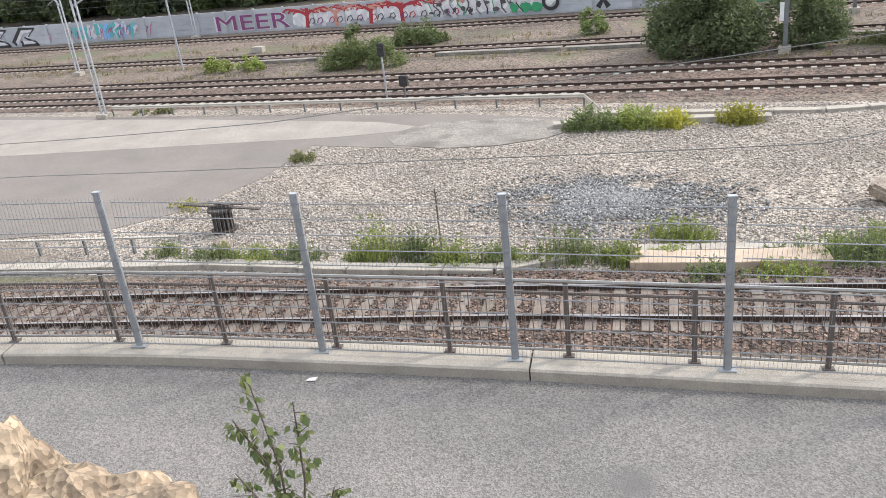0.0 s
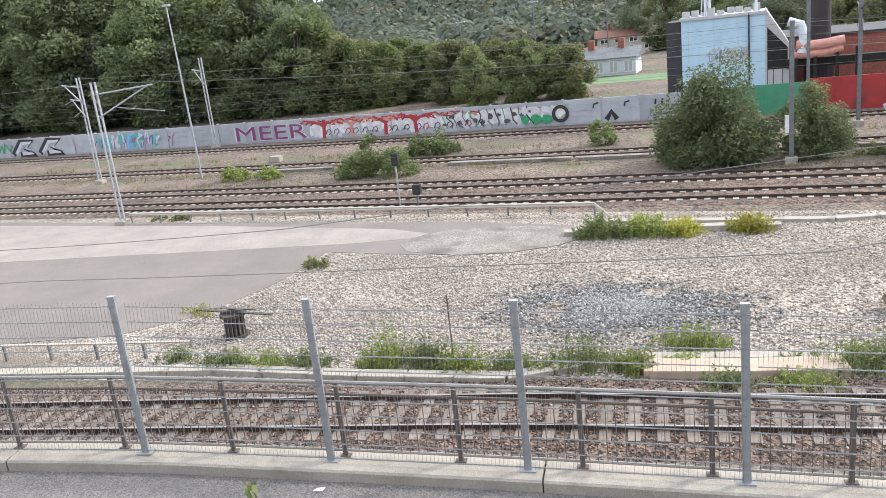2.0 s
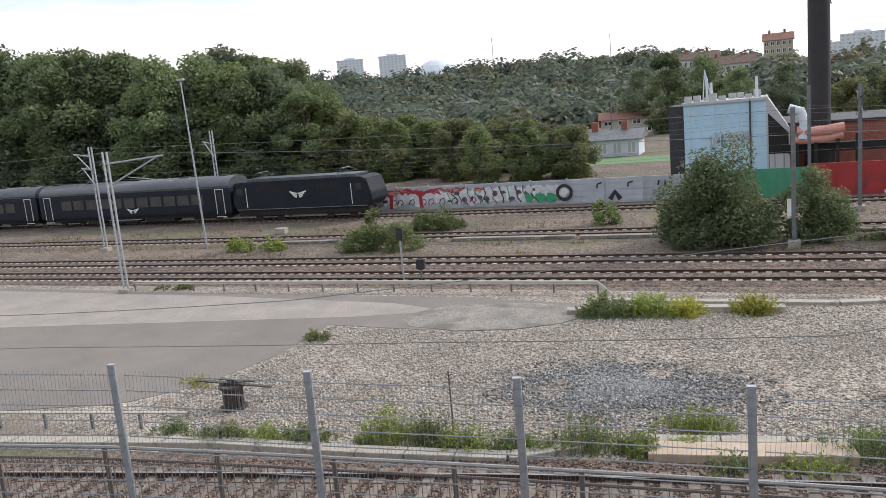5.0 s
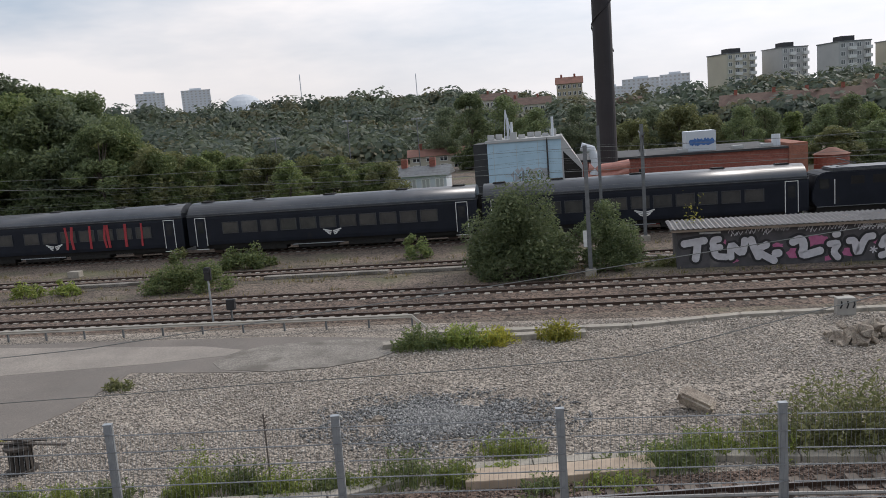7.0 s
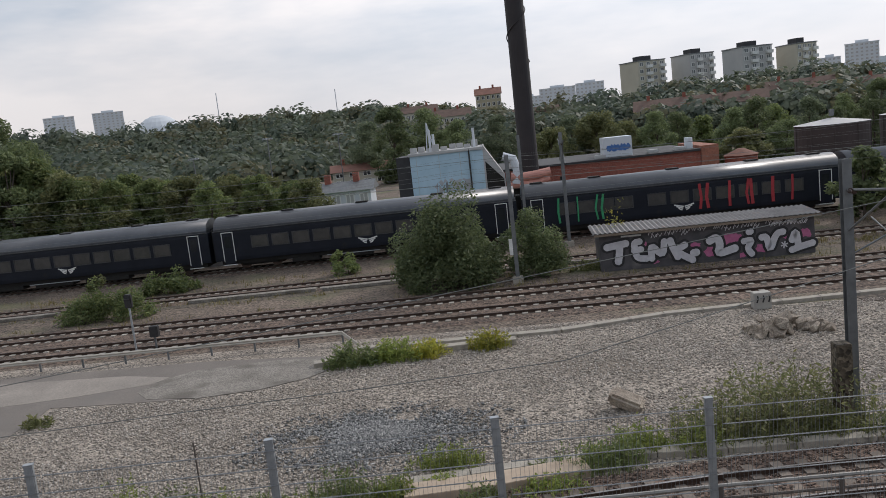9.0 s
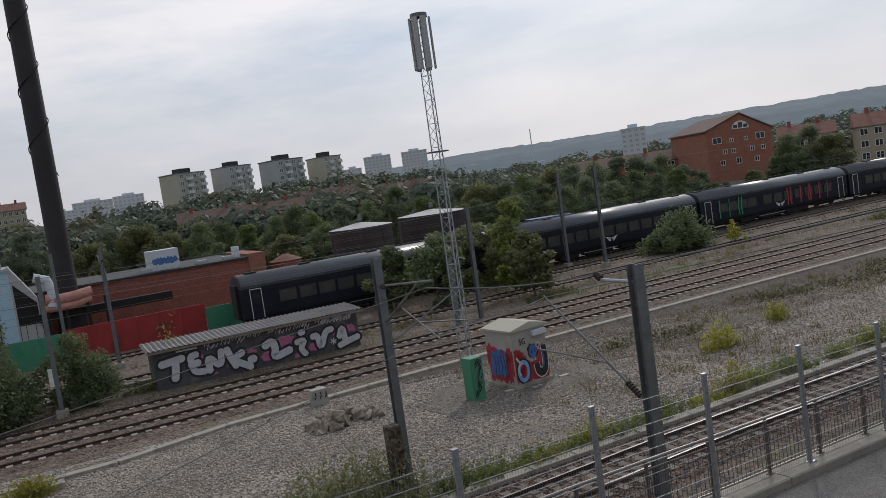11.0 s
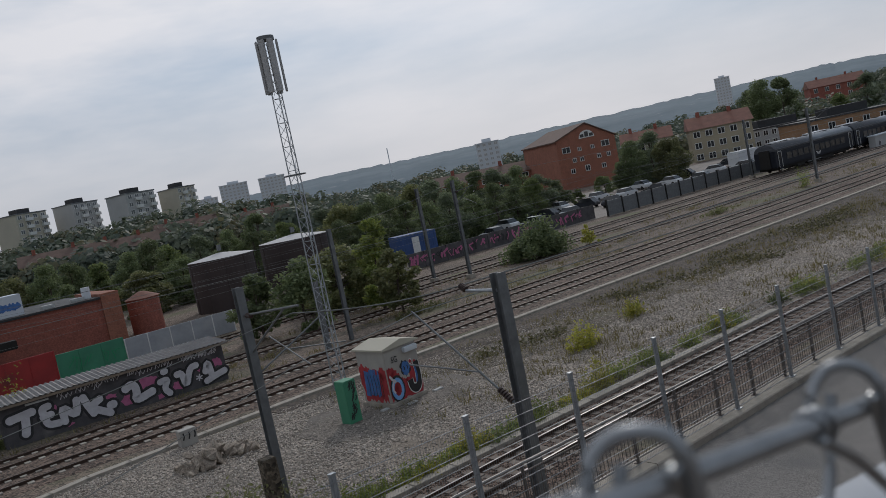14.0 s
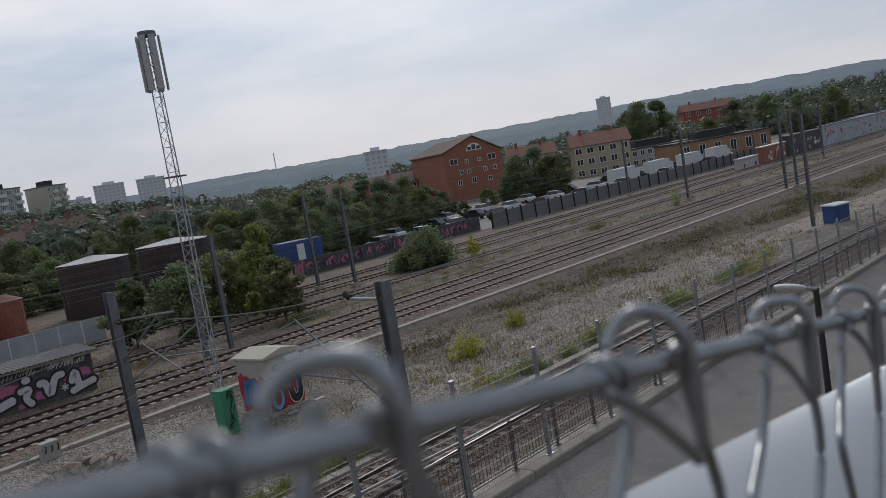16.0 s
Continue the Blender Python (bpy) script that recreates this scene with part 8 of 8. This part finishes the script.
def chain_fence():
    """Top rail, knuckled diamond wires and a white pipe behind them."""
    A = Vector((1.3534, 0.0180, 8.8158))
    az, dip = radians(84.47), radians(-11.07)
    d = Vector((math.sin(az) * math.cos(dip), math.cos(az) * math.cos(dip), math.sin(dip)))
    B = A + d * 1.7
    th = thing("chainlink_fence", Matrix(), "grey chain-link fence with a thin top rail", "fence")
    a0 = A - d * 0.055
    rail = part("top_rail", tubem([a0, a0.lerp(B, 0.5), B], 0.0023, 24), M["chain"], th)
    for f in rail.data.polygons:
        f.use_smooth = True
    out = Vector((-d.y, d.x, 0)).normalized()
    up = d.cross(out).normalized()
    up = up if up.z > 0 else -up
    pitch = 0.088
    rr = random.Random(8)

    def at(o, along, rise, side):
        return o + d * along + up * rise + out * side

    def smooth(pts):
        for _ in range(2):
            q = [pts[0]]
            for a, b in zip(pts, pts[1:]):
                q += [a.lerp(b, 0.25), a.lerp(b, 0.75)]
            pts = q + [pts[-1]]
        return pts

    for k in range(19):
        o = A + d * (pitch * k)
        bm = bmesh.new()
        j = rr.uniform(-0.001, 0.001)
        # a long bend over the rail that hangs down behind it
        bend = ((-0.007, -0.001, 0.0068), (-0.006, 0.0055, 0.0066), (-0.003, 0.0098 + j, 0.004), (0.0, 0.0108 + j, 0.0), (0.003, 0.0095, -0.004), (0.005, 0.004, -0.0064), (0.0075, -0.006, -0.0064), (0.010, -0.018, -0.006))
        tube(bm, smooth([at(o, *p) for p in bend]), 0.0015, 10)
        # two turns round the rail before the bend
        for turn in (-0.024, -0.019):
            ring = [at(o, turn + 0.004 * q / 16, 0.0032 * math.sin(2 * math.pi * q / 16), 0.0032 * math.cos(2 * math.pi * q / 16)) for q in range(17)]
            tube(bm, ring, 0.001, 8)
        # cut end below the rail
        tube(bm, smooth([at(o, -0.026, -0.002, -0.0035), at(o, -0.012, -0.008, -0.005), at(o, 0.012, -0.021, -0.004)]), 0.0014, 8)
        # the two wires of the diamonds, each bent at its knuckles
        for sg in (1, -1):
            pts = [at(o, 0.001, 0.004, -0.0048 * sg)]
            for q in range(1, 13):
                if sg < 0 and q == 1:
                    pts += [at(o, -0.003, -0.014, 0.0046), at(o, -0.012, -0.03, 0.004)]
                pts.append(at(o, sg * (pitch / 2 - 0.001) * (q % 2), -(0.042 * q - 0.003), (0.0026 if q % 2 else -0.0026) * sg))
            fine = []
            for a, e in zip(pts, pts[1:]):
                fine += [a.lerp(e, 0.1), a.lerp(e, 0.5), a.lerp(e, 0.9)]
            tube(bm, smooth([pts[0]] + fine), 0.0015, 8)
        for f in bm.faces:
            f.smooth = True
        part("chain_wire", bm, M["chain"], th)
    post = thing("fence_post", pose(B.x, B.y + 0.02, 7.0), "grey tubular fence post", "post")
    part("pole", tubem([(0, 0, 0), (0, 0, B.z - 7.0 + 0.05)], 0.02, 12), M["chain"], post)
    pipe = thing("white_pipe", Matrix(), "white pipe rail running below the chain-link fence", "pipe")
    P = Vector((1.556, 0.085, 8.677)) - d * 0.05
    Q = P + d * 2.2
    bm = tubem([P, P.lerp(Q, 0.5), Q], 0.042, 36)
    for f in bm.faces:
        f.smooth = True
    part("tube", bm, M["whitepipe"], pipe)
    e = P.lerp(Q, 0.97)
    part("bracket", boxm(e.x - 0.01, e.x + 0.01, e.y - 0.01, e.y + 0.01, e.z - 1.6, e.z - 0.03), M["chain"], pipe)


chain_fence()


for k, (x, y, a) in enumerate(((-3.9, 7.36, 20), (-8.3, 6.45, 70))):
    bm = slab([(-0.07, -0.03), (0.05, -0.04), (0.08, 0.03), (-0.03, 0.045)], 0.012, 0.01)
    for v in bm.verts:
        v.co.z += 0.25 * abs(v.co.x)
    ob = part("litter", bm, M["white"])
    ob.matrix_world = pose(x, y, edge(x).z - 0.147, 0, 0, a)
    tagged(ob, "scrap of white paper lying on the road", "litter", "litter on the road")


# ---- far end of the yard: huts and painted walls before the train's track ----
def painted_hut(x0, x1, y0, y1, h, wallm, roofm, keys, label, name="trackside_hut", seed=1, dens=3.0):
    th = thing(name, pose(x0, y0, 0), label, "hut")
    L, D = x1 - x0, y1 - y0
    part("wall", boxm(0, L, 0, D, -0.1, h, 0.03), M[wallm], th)
    part("roof", boxm(-0.15, L + 0.15, -0.15, D + 0.15, h + 0.002, h + 0.16, 0.03), M[roofm], th)
    r = random.Random(seed)
    for k in range(int(L * dens)):
        bm = bmesh.new()
        u, z = r.uniform(0.4, L - 0.4), r.uniform(0.5, h - 0.5)
        if k % 2:
            blotch(bm, r, u, z, r.uniform(0.3, 0.6), r.uniform(0.3, 0.5), -0.01 - 0.0012 * k)
        else:
            stroke(bm, [(u - 0.3, z - 0.35), (u - 0.1, z + 0.35), (u + 0.1, z - 0.2), (u + 0.3, z + 0.4)], r.uniform(0.12, 0.25), -0.01 - 0.0012 * k)
        part("graffiti", bm, M[keys[k % len(keys)]], th)
    return th


painted_hut(138.4, 148.2, 56.75, 57.9, 2.75, "brick_orange", "white", ("red", "silver", "pink", "white", "brick_orange"), "small hut painted with red and white graffiti beside the train's track", seed=3)
painted_hut(129.5, 136.5, 56.9, 57.9, 1.7, "greyrender", "farwhite", ("silver", "shedwall"), "low grey hut beside the train's track", seed=4, dens=0.6)
painted_hut(150.0, 166.0, 56.75, 57.9, 3.6, "shedwall", "zinc_dull", ("silver", "shedwall", "white"), "dark shed with pale graffiti beside the train's track", seed=5, dens=1.5)
painted_hut(167.0, 215.0, 56.75, 57.6, 3.9, "wallpanel", "zinc_dull", ("red", "silver", "white", "red", "teal"), "long wall with red and white graffiti beside the train's track", "painted_wall", 6, 1.3)
th = thing("blue_hut", pose(62.3, 20.6, 0, 0, 0, -20), "small blue hut with a white lid beside the near track", "hut")
part("wall", boxm(0, 1.5, 0, 1.1, 0, 1.25, 0.02), M["bluesteel"], th)
part("roof", boxm(-0.12, 1.75, -0.12, 1.25, 1.252, 1.36, 0.03), M["farwhite"], th, "white lid")
part("door", boxm(0.35, 1.0, -0.02, -0.002, 0.15, 1.1), M["bluesteel"], th)


# ---- loose stones ----
def inside(x, y, poly):
    """True where the points lie in the polygon."""
    hit = np.zeros(len(x), bool)
    for (ax, ay), (bx, by) in zip(poly, poly[1:] + poly[:1]):
        cross = ((ay > y) != (by > y)) & (x < (bx - ax) * (y - ay) / ((by - ay) or 1e-9) + ax)
        hit ^= cross
    return hit


def stones(name, x, y, z, r, mat, label, seed):
    """Angular stones at the points, as one mesh: too many to count."""
    g = np.random.default_rng(seed)
    base = np.array([(1, 0, 0), (-1, 0, 0), (0, 1, 0), (0, -1, 0), (0, 0, 1), (0, 0, -0.6)], float)
    tri = np.array([(0, 2, 4), (2, 1, 4), (1, 3, 4), (3, 0, 4), (2, 0, 5), (1, 2, 5), (3, 1, 5), (0, 3, 5)])
    n = len(x)
    v = base[None] * g.uniform(0.55, 1.3, (n, 6, 1)) + g.normal(0, 0.22, (n, 6, 3))
    v[:, :, 2] *= 0.75
    a = g.uniform(0, 2 * np.pi, n)
    c, q = np.cos(a)[:, None], np.sin(a)[:, None]
    vx, vy = v[:, :, 0] * c - v[:, :, 1] * q, v[:, :, 0] * q + v[:, :, 1] * c
    co = np.stack((vx * r[:, None] + x[:, None], vy * r[:, None] + y[:, None], v[:, :, 2] * r[:, None] + z[:, None]), 2).reshape(-1, 3)
    f = (tri[None] + 6 * np.arange(n)[:, None, None]).reshape(-1, 3)
    me = bpy.data.meshes.new(name)
    me.vertices.add(len(co))
    me.vertices.foreach_set("co", co.ravel())
    me.loops.add(f.size)
    me.loops.foreach_set("vertex_index", f.ravel())
    me.polygons.add(len(f))
    me.polygons.foreach_set("loop_start", np.arange(0, f.size, 3))
    me.update(calc_edges=True)
    me.materials.append(mat)
    tagged(new(name, me), label, "stones", kind="stuff")


YARD = [(-16.2, 18.6), (-10, 18.4), (6, 20.3), (20, 20.5), (36, 20.2), (62, 18.4), (62, 26), (30, 33.0), (10, 34.2), (-5, 34.6), (-6.0, 32.6), (-5.2, 31.4), (-6.4, 29.5), (-8.6, 28.7), (-11.7, 28.5), (-16.2, 28.8), (-16.1, 25.0), (-16.9, 21.5), (-18.0, 19.8)]
SOIL = [(14.9, 26.6), (17.0, 25.4), (20.5, 25.6), (22.6, 27.2), (22.8, 29.8), (20.8, 31.4), (16.2, 31.0), (14.6, 29.0)]
g = np.random.default_rng(11)
x, y = g.uniform(-18, 62, 190000), g.uniform(18.2, 34.6, 190000)
near = np.clip(1.25 - np.hypot(x - 0, y - 18) / 60, 0.25, 1)
patch = np.array([noise.noise(Vector((px * 0.22, py * 0.3, 4.0))) for px, py in zip(x, y)])
keep = inside(x, y, YARD) & (g.random(len(x)) < near * np.clip(0.75 + patch, 0.25, 1)) & ~(inside(x, y, SOIL) & (g.random(len(x)) < 0.75))
x, y = x[keep], y[keep]
stones("loose_gravel", x, y, np.full(len(x), 0.02), g.uniform(0.022, 0.06, len(x)), M["loose_stone"], "light grey crushed stones strewn over the yard", 21)
n = 15000
a, q = g.uniform(0, 2 * np.pi, n), np.minimum(np.abs(g.normal(0, 0.62, n)), 1.5) ** 0.75
x, y = -2.95 + 3.3 * q * np.cos(a), 23.2 + 2.1 * q * np.sin(a)
keep = np.array([noise.noise(Vector((px * 0.7, py * 0.9, 9.0))) for px, py in zip(x, y)]) + 0.55 > g.random(n) * 0.9
x, y = x[keep], y[keep]
stones("dark_gravel", x, y, np.full(len(x), 0.045), g.uniform(0.03, 0.07, len(x)), M["loose_dark"], "heap of darker blue-grey crushed stone", 22)
n = 42000
x, d = g.uniform(-24, 48, n), g.uniform(-2.2, 2.2, n)
on = np.abs((x + 46) % 0.6 - 0.3) < 0.17
keep = (np.abs(np.abs(d) - 0.7525) > 0.1) & (on | (np.abs(d) > 1.3) | (g.random(n) < 0.06)) & (g.random(n) < np.clip(1.3 - np.abs(x) / 40, 0.3, 1))
x, d = x[keep], d[keep]
y = np.array([near_y(px) for px in x]) + d
stones("loose_ballast", x, y, np.where(np.abs(d) > 1.75, 0.04 - 0.2 * (np.abs(d) - 1.75), 0.05), g.uniform(0.025, 0.05, len(x)), M["loose_ballast"], "brown crushed stones between the sleepers of the near track", 23)

# ---- movement ----
def motions():
    walk(LOCO, [(t, pose(x + PITCH, TRAIN_Y, 0.08)) for t, x in TRAIN_X])
    for k, c in enumerate(COACHES):
        walk(c, [(t, pose(x - PITCH * k, TRAIN_Y, 0.08)) for t, x in TRAIN_X])


motions()
